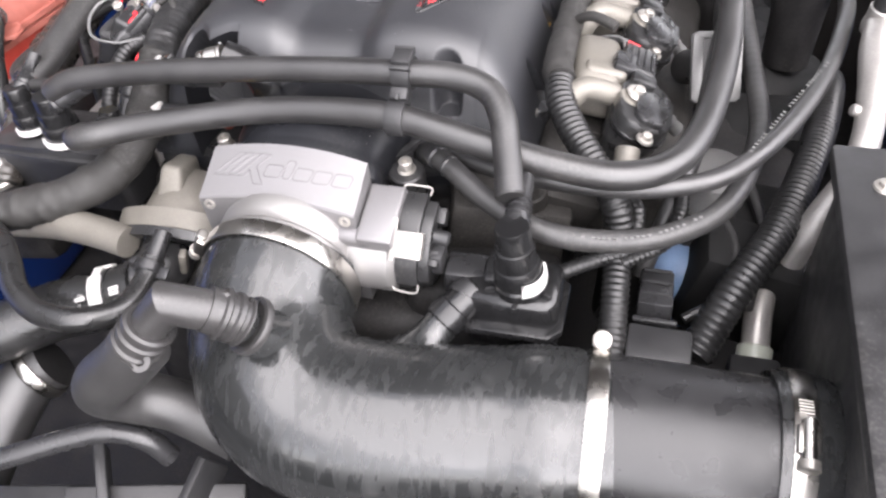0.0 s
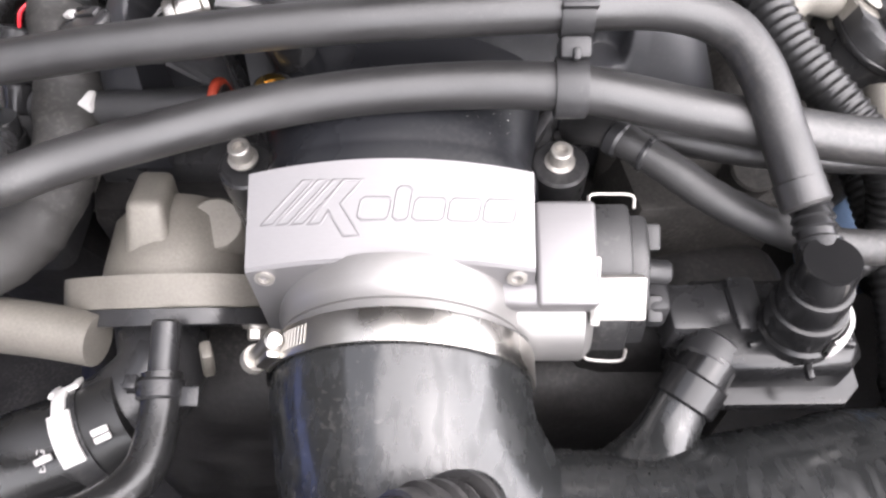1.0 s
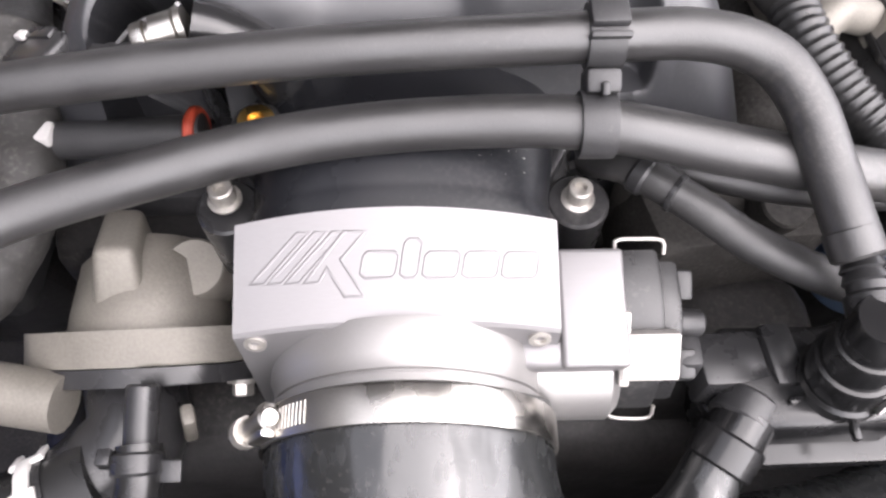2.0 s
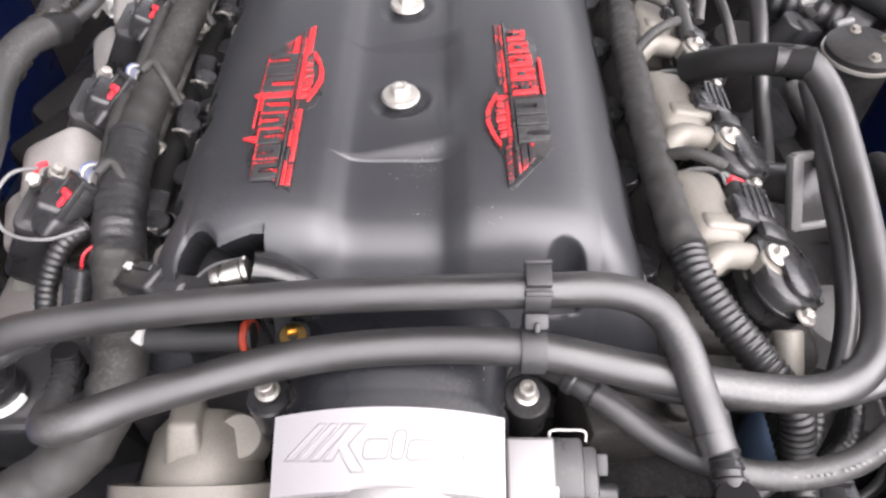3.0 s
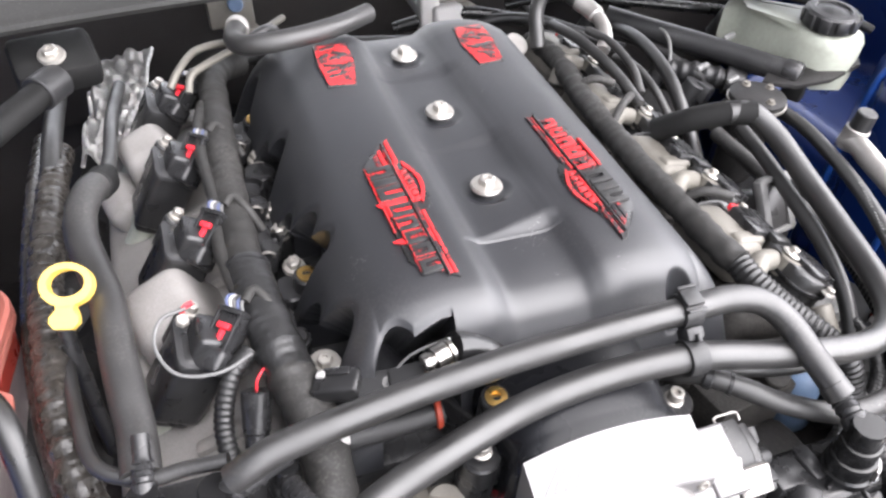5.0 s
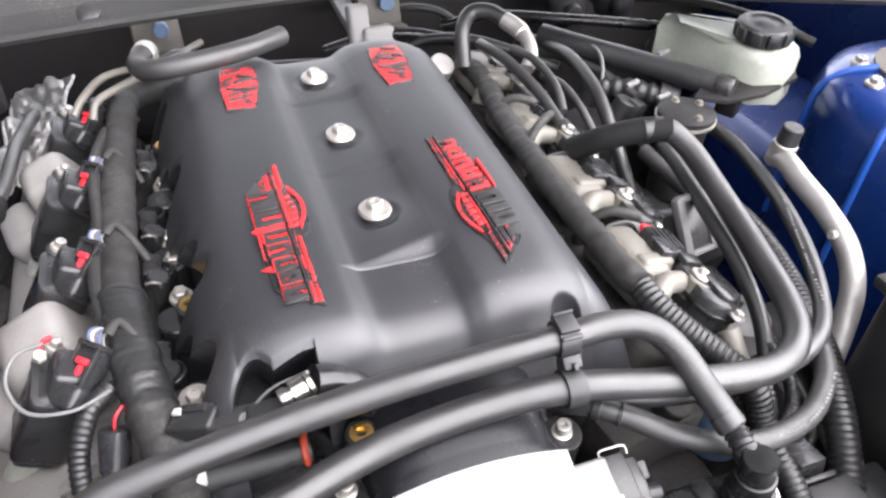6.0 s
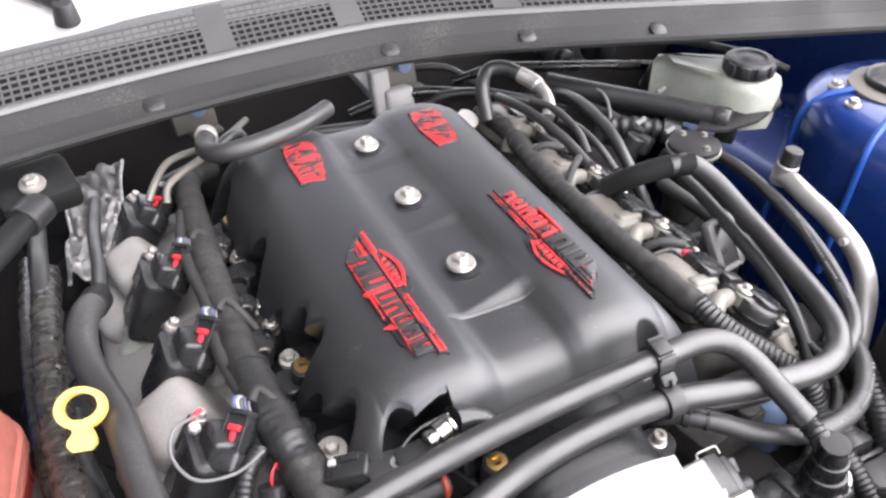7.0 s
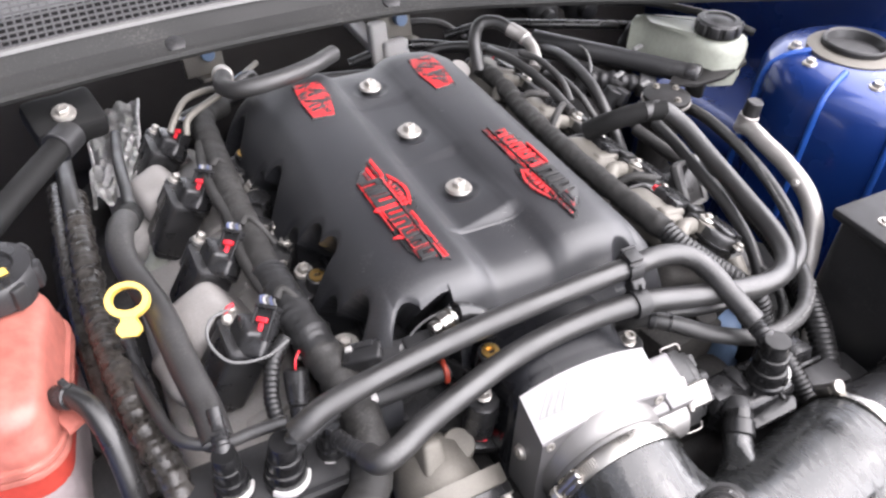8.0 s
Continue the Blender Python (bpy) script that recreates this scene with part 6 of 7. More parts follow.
# breather tank under the two upright connectors
tank = thing("breather_tank", (-0.247, -0.163, 0.78), "flat-topped black plastic tank under the hose connectors", "tank")
bm = new_bm()
prism(bm, [(x - 0.247, y - 0.163) for x, y in rounded(0.120, 0.056, 0.008)], 0.065, pose(0, 0, 0.793), 0.004)
part("body", bm, "plastic_dull", tank)
bm = new_bm()
prism(bm, [(x - 0.247, y - 0.163) for x, y in rounded(0.128, 0.064, 0.010)], 0.005, pose(0, 0, 0.846), 0.0015)
part("lip", bm, "plastic_dull", tank)

# ---- thermostat housing and front hoses ----
stat = thing("thermostat_housing", (-0.11, -0.22, 0.78), "stained cast alloy thermostat housing with a black outlet", "thermostat housing")
AX0, AX1 = Vector((-0.1209, -0.1670, 0.8325)), Vector((-0.1187, -0.2509, 0.7889))
bm = new_bm()
lathe(bm, AX0 + Vector((0, 0.0, -0.012)), AX1, [(0, 0), (0.022, 0.0), (0.033, 0.013), (0.037, 0.037), (0.039, 0.057), (0, 0.057)], 36)
box(bm, (-0.1263, -0.1866, 0.8390), (0.024, 0.048, 0.033), (-22, 8, 6), bevel=0.004, seg=3, taper=0.72)
cyl(bm, (-0.0969, -0.1834, 0.8140), (-0.0947, -0.1910, 0.8368), 0.0175, 0.0142)
part("casting", bm, "cast", stat, angle=45)
U = Vector((0.098, -0.024, 0.006)).normalized()
F = (AX1 - AX0).normalized()
W = F.cross(U).normalized()
U = W.cross(F).normalized()
fm = Matrix((U, W, F)).transposed().to_4x4()
fm.translation = Vector((-0.1231, -0.2117, 0.8096))
flange = [(0.0567 * math.cos(t) * (1.0 if abs(math.cos(t)) > 0.5 else 0.92), 0.037 * math.sin(t) if abs(math.cos(t)) < 0.8 else 0.0327 * math.sin(t)) for t in [2 * math.pi * k / 36 for k in range(36)]]
bm = new_bm()
prism(bm, flange, 0.016, fm @ pose(0, 0, -0.003), 0.0015)
part("flange", bm, "cast", stat, "stained cast flange")
bm = new_bm()
prism(bm, [(x * 1.01, y * 1.01) for x, y in flange], 0.008, fm @ pose(0, 0, 0.0135), 0.001)
part("outlet_flange", bm, "plastic", stat)
bm = new_bm()
c0 = fm @ Vector((-0.004, 0, 0.02))
tube(bm, [c0, (-0.119, -0.254, 0.802), (-0.130, -0.270, 0.798), (-0.150, -0.285, 0.794)], 0.0222, 32, 0.003)
cyl(bm, (-0.1045, -0.2500, 0.8420), (-0.1045, -0.2800, 0.8300), 0.0068)
part("outlet", bm, "plastic", stat)
for x in (-0.048, 0.050):
    p = fm @ Vector((x, 0.0, 0.0215))
    hexbolt(p, p + F, 0.0075, 0.005, 0.002, 0.006, stat)
bm = new_bm()
box(bm, (-0.0905, -0.2590, 0.8200), (0.006, 0.010, 0.020), (0, 12, 20), bevel=0.002)
part("tab", bm, "cast", stat)
rad = thing("radiator_hose", (-0.22, -0.31, 0.76), "thick black radiator hose with white print", "hose", G)
bm = new_bm()
tube(bm, [(-0.126, -0.276, 0.799), (-0.155, -0.288, 0.792), (-0.195, -0.304, 0.788), (-0.24, -0.333, 0.781), (-0.30, -0.37, 0.774)], 0.0240, 36, 0.003)
part("hose", bm, "hose_gloss", rad)
# white lettering round the hose
n_text = Vector((0, -0.62, 0.78)).normalized()
t_text = Vector((0, n_text.z, -n_text.y))
word = bpy.data.curves.new("word", "FONT")
word.body, word.size, word.extrude, word.align_x, word.align_y = "ENG", 0.0056, 0.0002, "CENTER", "CENTER"
holder = bpy.data.objects.new("word", word)
letters = bpy.data.meshes.new_from_object(holder)
bpy.data.objects.remove(holder)
tm_text = Matrix((t_text, n_text.cross(t_text), n_text)).transposed().to_4x4()
tm_text.translation = Vector((-0.1613, -0.2905, 0.7908)) + n_text * 0.0241
bm = new_bm()
bm.from_mesh(letters)
bmesh.ops.transform(bm, matrix=tm_text, verts=bm.verts)
part("lettering", bm, "white", rad, "white printed letters")
sc = thing("spring_clamp", (-0.152, -0.288, 0.79), "bright spring clamp gripping the radiator hose", "hose clamp", "hose clamps")
bm = new_bm()
cc, ca = Vector((-0.1480, -0.2855, 0.7935)), Vector((-1, -0.42, -0.16)).normalized()
lathe(bm, cc - ca * 0.004, cc + ca, [(0.0238, 0), (0.0252, 0), (0.0252, 0.012), (0.0238, 0.012), (0.0238, 0)], 40)
part("ring", bm, "plastic", sc)
rise = (Vector((0, 0, 1)) - ca * ca.z).normalized()
lean = ca.cross(rise)


def strap(bm, angle, shift, w, long):
    """A short flat piece of spring steel lying on the hose at an angle round its axis."""
    a = radians(angle)
    out = rise * math.cos(a) + lean * math.sin(a)
    m = Matrix((ca, out.cross(ca), out)).transposed().to_4x4()
    m.translation = cc + ca * (0.002 + shift) + out * 0.0262
    box(bm, (0, 0, 0), (w, long, 0.0022), bevel=0.0006, m=m)


rear = 1 if lean.y > 0 else -1
bm = new_bm()
for angle in (-42, -24, -6, 12, 30):
    strap(bm, rear * angle, 0.001, 0.011 if angle < 0 else 0.0065, 0.0092)
for shift in (-0.0055, 0.0055):
    strap(bm, rear * 46, shift, 0.0035, 0.010)
strap(bm, rear * 38, 0.0, 0.015, 0.004)
part("tongue", bm, "white", sc, "bright metal spring tongue")
for angle, shift in ((-30, -0.0150), (-38, -0.0150), (-34, 0.0130)):
    bm = new_bm()
    strap(bm, rear * angle, shift, 0.008, 0.0032)
    part("label", bm, "white", sc, "small white printed label")
thin = thing("bypass_hose", (-0.15, -0.32, 0.80), "narrow black rubber hose looping round the outlet", "hose", G)
bm = new_bm()
tube(bm, [(-0.1045, -0.273, 0.834), (-0.103, -0.292, 0.829), (-0.106, -0.318, 0.829), (-0.125, -0.338, 0.836), (-0.155, -0.340, 0.838), (-0.185, -0.327, 0.840), (-0.210, -0.303, 0.842), (-0.235, -0.282, 0.842), (-0.27, -0.262, 0.838)], 0.0092, 24, 0.003)
part("hose", bm, "hose_gloss", thin)
bm = new_bm()
cyl(bm, (-0.1043, -0.276, 0.8335), (-0.1038, -0.285, 0.8310), 0.0106)
box(bm, (-0.091, -0.283, 0.832), (0.010, 0.009, 0.003), (20, 0, 0), bevel=0.001)
box(bm, (-0.116, -0.279, 0.836), (0.006, 0.007, 0.007), bevel=0.001)
part("spring_clip", bm, "plastic", thin)
run("cross_pipe", [(-0.145, -0.25, 0.822), (-0.18, -0.244, 0.823), (-0.22, -0.240, 0.822), (-0.28, -0.238, 0.815)], 0.013, "cast", "stained pale alloy coolant pipe", "pipe", shape=lambda s, u: 1 + 0.15 * u)
# vent elbow rising from the boot and its fat hose
vent = thing("vent_elbow", (0.0, -0.36, 0.87), "grey-black quick-fit vent elbow on the intake boot", "connector", "hose connectors")
def mitred(bm, p0, p1, p2, r0, r1, seg=20):
    """Two straight stubs that meet in a sharp mitre at p1."""
    p0, p1, p2 = Vector(p0), Vector(p1), Vector(p2)
    a, b = (p1 - p0).normalized(), (p2 - p1).normalized()
    side = a.cross(b).normalized()
    n = (a + b).normalized()
    rings = []
    for p, d, r, mitre in ((p0, a, r0, None), (p0.lerp(p1, 0.85), a, r0 * 0.97, None), (p1, a, r0 * 0.97, n), (p1.lerp(p2, 0.15), b, r1 * 1.02, None), (p2, b, r1, None)):
        up = d.cross(side)
        ring = []
        for k in range(seg):
            t = 2 * math.pi * k / seg
            v = r * (math.cos(t) * side + math.sin(t) * up)
            if mitre:
                v = v - d * (v.dot(mitre) / d.dot(mitre))
            ring.append(bm.verts.new(p + v))
        rings.append(ring)
    for q, w in zip((rings[0], rings[2], rings[4]), (rings[2], rings[4], None)):
        if w:
            for k in range(seg):
                bm.faces.new((q[k], q[(k + 1) % seg], w[(k + 1) % seg], w[k]))
    for ring in (rings[1], rings[3]):
        bmesh.ops.delete(bm, geom=ring, context="VERTS")
    bm.faces.new(rings[0][::-1])
    bm.faces.new(rings[4])
    return bm


bm = new_bm()
tube(bm, [(0.0285, -0.3535, 0.8900), (0.0215, -0.3565, 0.8985), (0.0120, -0.3605, 0.9075)], 0.0140, 28, 0.0012, lambda s, u: 1.0 + 0.13 * (math.sin(s / 0.0011) > 0.2) * (u < 0.8))
part("socket", bm, "plastic_worn", vent, angle=30)
bm = new_bm()
mitred(bm, (0.0150, -0.3595, 0.9050), (-0.0060, -0.3680, 0.9170), (-0.0250, -0.3745, 0.8950), 0.0125, 0.0120)
part("knuckle", bm, "plastic_worn", vent, angle=25)
bm = new_bm()
tube(bm, [(-0.0200, -0.3725, 0.9010), (-0.0290, -0.3770, 0.8900), (-0.0400, -0.3815, 0.8775)], 0.0148, 28, 0.0012, lambda s, u: 1.0 + 0.12 * (math.sin(s / 0.0013) > 0.3))
part("ringed_sleeve", bm, "plastic_worn", vent, angle=30)
# pale spring clip that locks the elbow on the boot's nipple
clip_a, clip_b = Vector((0.0300, -0.3525, 0.8870)), Vector((0.0325, -0.3510, 0.8830))
bm = new_bm()
lathe(bm, clip_a, clip_b, [(0.0150, 0), (0.0182, 0), (0.0186, 0.0008), (0.0186, 0.0040), (0.0182, 0.0048), (0.0150, 0.0048), (0.0150, 0)], 36)
part("spring_clip", bm, "plastic_worn", vent, "greyed plastic spring clip")
for c in ((0.0235, -0.3560, 0.9090), (-0.0230, -0.3900, 0.8850)):
    bm = new_bm()
    lathe(bm, c, Vector(c) + Vector((0.3, -0.5, 0.8)), [(0.0028, 0), (0.0062, 0), (0.0062, 0.003), (0.0028, 0.003), (0.0028, 0)], 16)
    part("release_tab", bm, "plastic_worn", vent)
run("vent_hose", [(-0.030, -0.378, 0.885), (-0.046, -0.384, 0.868), (-0.066, -0.388, 0.850), (-0.078, -0.383, 0.828), (-0.070, -0.372, 0.806), (-0.045, -0.365, 0.79), (0.0, -0.37, 0.775)], 0.0185, "hose_old", "fat grey-black vent hose curving under the boot", group=G, seg=32, step=0.003)
run("front_pipe", [(-0.20, -0.445, 0.775), (-0.155, -0.425, 0.782), (-0.117, -0.405, 0.786), (-0.088, -0.392, 0.786), (-0.066, -0.388, 0.776), (-0.055, -0.387, 0.755)], 0.0078, "plastic", "shiny black bent pipe above the radiator shroud", "pipe", seg=24)
shroud = thing("radiator_shroud", (-0.15, -0.47, 0.60), "dark grey moulded radiator fan shroud", "fan shroud")
bm = new_bm()
box(bm, (-0.12, -0.50, 0.70), (0.42, 0.16, 0.05), (-8, 0, 8), bevel=0.01, seg=3)
box(bm, (-0.06, -0.43, 0.716), (0.13, 0.07, 0.012), (28, 8, 18), bevel=0.003)
box(bm, (-0.095, -0.425, 0.735), (0.008, 0.09, 0.03), (20, 12, 34), bevel=0.002)
box(bm, (-0.035, -0.415, 0.728), (0.008, 0.08, 0.03), (20, -10, -12), bevel=0.002)
box(bm, (-0.16, -0.45, 0.72), (0.11, 0.06, 0.012), (18, -6, 10), bevel=0.003)
part("moulding", bm, "plastic_dull", shroud)
run("coolant_hose", [(-0.205, -0.325, 0.745), (-0.225, -0.345, 0.735), (-0.235, -0.40, 0.71), (-0.23, -0.46, 0.69)], 0.024, "hose", "thick black hose low beside the radiator", group=G, seg=28)
bm = new_bm()
lathe(bm, (-0.2115, -0.3305, 0.7425), (-0.2195, -0.3395, 0.738), [(0, 0), (0.0255, 0), (0.0262, 0.001), (0.0262, 0.009), (0.0255, 0.010), (0, 0.010)], 32)
whole("steel_band", bm, "band", "steel band round the low coolant hose", "hose clamp", "hose clamps")

# ---- near side of the bay: hoses, dipstick, coolant tank ----
purge = thing("coolant_hose", (-0.29, 0.0, 0.88), "worn black rubber hose bending down to its connector", "hose", G)
bm = new_bm()
tube(bm, [(-0.289, 0.130, 0.911), (-0.297, 0.108, 0.918), (-0.302, 0.082, 0.919), (-0.302, 0.055, 0.917), (-0.295, 0.022, 0.915), (-0.287, -0.015, 0.911), (-0.282, -0.07, 0.905), (-0.276, -0.12, 0.899), (-0.2755, -0.150, 0.896)], 0.0122, 28, 0.003)
part("hose", bm, "hose_old", purge)
bm = new_bm()
cyl(bm, (-0.2865, 0.138, 0.908), (-0.2915, 0.122, 0.9135), 0.0132)
cyl(bm, (-0.2845, 0.152, 0.904), (-0.287, 0.136, 0.909), 0.0092)
part("end_connector", bm, "rod_black", purge)
run("thin_hose", [(-0.325, 0.06, 0.86), (-0.322, -0.02, 0.875), (-0.312, -0.09, 0.890), (-0.300, -0.135, 0.895), (-0.272, -0.152, 0.896), (-0.25, -0.155, 0.9), (-0.225, -0.16, 0.905)], 0.0048, "hose", "thin black hose looping behind the connectors", group=G)
dip = thing("dipstick", (-0.319, -0.02, 0.86), "yellow plastic dipstick handle with a ring", "dipstick")
bm = new_bm()
rm = look((-0.3078, -0.0100, 0.9310), (-0.395, -0.36, 1.42))
ring = [(0.0172 * math.cos(2 * math.pi * k / 40), 0.0150 * math.sin(2 * math.pi * k / 40)) for k in range(40)]
outer = [bm.verts.new(rm @ Vector((x, y, z))) for z in (-0.0045, 0.0045) for x, y in ring]
inner = [bm.verts.new(rm @ Vector((x * 0.72, y * 0.64 + 0.001, z))) for z in (-0.0045, 0.0045) for x, y in ring]
for k in range(40):
    n = (k + 1) % 40
    bm.faces.new((outer[k], outer[n], outer[40 + n], outer[40 + k]))
    bm.faces.new((inner[k], inner[40 + k], inner[40 + n], inner[n]))
    bm.faces.new((outer[40 + k], outer[40 + n], inner[40 + n], inner[40 + k]))
    bm.faces.new((outer[k], inner[k], inner[n], outer[n]))
part("ring_handle", bm, "yellow", dip, angle=50)
bm = new_bm()
prism(bm, [(-0.006, -0.030), (0.006, -0.030), (0.0095, -0.026), (0.0095, -0.022), (0.0055, -0.017), (0.0065, -0.0125), (-0.0065, -0.0125), (-0.0055, -0.017), (-0.0095, -0.022), (-0.0095, -0.026)], 0.0075, rm @ pose(0, 0, -0.0037), 0.0015)
part("stem", bm, "yellow", dip)
run("dipstick_tube", [(-0.317, -0.020, 0.902), (-0.315, -0.03, 0.87), (-0.31, -0.05, 0.80), (-0.30, -0.07, 0.72)], 0.0055, "plastic", "dark dipstick tube going down", "tube")
bm = new_bm()
tube(bm, [(-0.335, 0.26, 0.86), (-0.336, 0.16, 0.878), (-0.337, 0.06, 0.880), (-0.332, -0.02, 0.878), (-0.325, -0.085, 0.872), (-0.312, -0.14, 0.855), (-0.305, -0.20, 0.82)], 0.0125, 22, 0.0015, lambda s, u: 1 + 0.05 * math.sin(s / 0.0022) + 0.16 * noise.noise(Vector((s * 110, 5, 0))) + 0.05 * noise.noise(Vector((s * 400, 2, 0))), crease=wrapped(0.014, 0.08, 0.08, 0.004))
whole("braided_cable", bm, "braid", "grimy taped cable with shiny worn rings", "cable", "cables", angle=60)
run("braided_cable", [(-0.352, 0.30, 0.85), (-0.353, 0.18, 0.86), (-0.352, 0.06, 0.855), (-0.345, -0.04, 0.84), (-0.33, -0.12, 0.82)], 0.0105, "braid", "grimy dark cable beside the tank", "cable", "cables")
run("rubber_hose", [(-0.338, 0.40, 0.86), (-0.338, 0.30, 0.872), (-0.338, 0.24, 0.876), (-0.338, 0.17, 0.870)], 0.0095, "hose_old", "worn black rubber hose beside the heat shield", group=G)
run("rubber_hose", [(-0.275, 0.36, 0.87), (-0.281, 0.27, 0.888), (-0.283, 0.19, 0.897), (-0.2855, 0.146, 0.906)], 0.0065, "hose", "thin black hose behind the coils", group=G)
tank_c = thing("coolant_tank", (-0.42, -0.06, 0.60), "translucent red coolant tank with a black cap", "coolant tank")
bm = new_bm()
tm = pose(-0.444, -0.016, 0.0, 0, 0, -8)


def shell(bm, levels, r):
    """A rounded tank wall stacked from (z, width, depth) levels and closed at both ends."""
    rings = [[bm.verts.new(tm @ Vector((x, y, z))) for x, y in rounded(w, d, min(r, w / 2.2, d / 2.2), 6)] for z, w, d in levels]
    for a, b in zip(rings, rings[1:]):
        for k in range(len(a)):
            n = (k + 1) % len(a)
            bm.faces.new((a[k], a[n], b[n], b[k]))
    bm.faces.new(rings[0][::-1])
    bm.faces.new(rings[-1])
    return bm


shell(bm, [(0.884, 0.148, 0.160), (0.894, 0.148, 0.160), (0.897, 0.145, 0.157), (0.914, 0.142, 0.154), (0.9205, 0.139, 0.151), (0.9260, 0.132, 0.144), (0.9295, 0.121, 0.133), (0.934, 0.095, 0.105), (0.936, 0.05, 0.06)], 0.024)
part("upper_shell", bm, "coolant", tank_c, angle=60)
for z in (0.870, 0.8785):
    bm = new_bm()
    prism(bm, rounded(0.156, 0.168, 0.030, 6), 0.006, tm @ pose(0, 0, z), 0.002)
    part("weld_seam", bm, "coolant", tank_c)
bm = new_bm()
shell(bm, [(0.843, 0.146, 0.158), (0.858, 0.147, 0.159), (0.8705, 0.146, 0.158)], 0.028)
part("coolant_band", bm, "coolant_red", tank_c, "deeper red band of coolant")
bm = new_bm()
shell(bm, [(0.66, 0.12, 0.13), (0.72, 0.138, 0.15), (0.80, 0.144, 0.156), (0.843, 0.1455, 0.1575)], 0.028)
part("lower_shell", bm, "coolant_low", tank_c, "milky lower half")
bm = new_bm()
CAP = Vector((0.034, 0.060, 0.0))
lathe(bm, tm @ (CAP + Vector((0, 0, 0.925))), tm @ (CAP + Vector((0, 0, 1.0))), [(0, 0), (0.030, 0), (0.031, 0.012), (0.036, 0.014), (0.037, 0.030), (0.034, 0.036), (0.022, 0.037), (0.020, 0.034), (0, 0.034)], 40)
cap = part("cap", bm, "plastic", tank_c, "ribbed black screw cap")
for k in range(8):
    t = 2 * math.pi * k / 8
    bm = new_bm()
    box(bm, (0.036 * math.cos(t) + CAP.x, 0.036 * math.sin(t) + CAP.y, 0.948), (0.008, 0.014, 0.022), (0, 0, math.degrees(t)), bevel=0.003, m=tm)
    part("grip", bm, "plastic", cap)
bm = new_bm()
box(bm, (CAP.x + 0.012, CAP.y - 0.012, 0.9632), (0.014, 0.008, 0.001), (0, 0, 30), bevel=0, m=tm)
part("cap_label", bm, "yellow", cap, "small yellow cap label")
bm = new_bm()
prism(bm, [(-0.385, -0.062), (-0.372, -0.090), (-0.349, -0.075), (-0.351, -0.060), (-0.364, -0.050)], 0.004, pose(0, 0, 0.888), 0.0015)
part("nozzle_web", bm, "coolant", tank_c, "pale pink moulded web")
bm = new_bm()
cyl(bm, (-0.395, -0.054, 0.898), (-0.364, -0.070, 0.9065), 0.0065)
part("nozzle", bm, "coolant", tank_c)
ov = thing("overflow_hose", (-0.33, -0.2, 0.81), "black overflow hose from the coolant tank", "hose", G)
bm = new_bm()
tube(bm, [(-0.375, -0.062, 0.904), (-0.363, -0.072, 0.908), (-0.353, -0.087, 0.907), (-0.346, -0.106, 0.896), (-0.343, -0.120, 0.876), (-0.342, -0.134, 0.845), (-0.342, -0.142, 0.80)], 0.0085, 22)
part("hose", bm, "hose_gloss", ov)
bm = new_bm()
cyl(bm, (-0.371, -0.065, 0.905), (-0.364, -0.071, 0.9075), 0.0102)
box(bm, (-0.366, -0.066, 0.917), (0.006, 0.010, 0.006), (0, 0, 25), bevel=0.0015)
part("spring_clip", bm, "plastic", ov)
bm = new_bm()
lathe(bm, (-0.325, -0.185, 0.81), (-0.322, -0.20, 0.86), [(0, 0), (0.022, 0), (0.022, 0.012), (0.0195, 0.014), (0.0195, 0.03), (0.012, 0.034), (0, 0.034)], 28)
whole("hose_joint", bm, "steel", "bright metal hose joint beside the tank", "joint")

# heat shield and rear hardware
hs = new_bm()
rows = []
for j in range(71):
    rows.append([])
    for i in range(21):
        u, v = i / 20, j / 70
        x = -0.318 + 0.020 * v + (0.050 + 0.012 * v) * u
        y = 0.255 + 0.17 * v
        z = 0.845 + 0.010 * u + 0.018 * v + 0.014 * noise.noise(Vector((u * 4, v * 9, 0))) + 0.016 * abs(noise.noise(Vector((u * 3.5, v * 11, 3)))) + 0.003 * noise.noise(Vector((u * 9, v * 28, 5)))
        rows[-1].append(hs.verts.new((x, y, z)))
for a, b in zip(rows, rows[1:]):
    for i in range(20):
        hs.faces.new((a[i], a[i + 1], b[i + 1], b[i]))
shield_edge = [[v.co.copy() for v in row] for row in rows]
bmesh.ops.solidify(hs, geom=hs.faces[:], thickness=0.001)
shield = thing("heat_shield", (-0.29, 0.27, 0.86), "crinkled bright foil heat shield", "heat shield")
part("sheet", hs, "foil", shield, angle=20)
for u in (0, 20):
    bm = new_bm()
    tube(bm, [row[u] for row in shield_edge[::7]], 0.0022, 10, 0.004)
    part("rolled_edge", bm, "foil", shield)
brace = thing("strut_brace", (-0.36, 0.22, 0.92), "dark metal brace running to the firewall", "brace")
# the bar's black includes the shade under hood and cowl
bm = new_bm()
tube(bm, [(-0.46, 0.055, 0.925), (-0.385, 0.170, 0.930), (-0.335, 0.250, 0.930), (-0.322, 0.270, 0.930)], 0.0125, 20, 0.006)
part("bar", bm, "rod_black", brace)
bm = new_bm()
cyl(bm, (-0.335, 0.252, 0.930), (-0.318, 0.277, 0.930), 0.0165)
part("bush", bm, "plastic_dull", brace)
bm = new_bm()
box(bm, (-0.320, 0.300, 0.935), (0.075, 0.060, 0.030), (14, 0, 12), bevel=0.008)
part("mount", bm, "rod_black", brace)
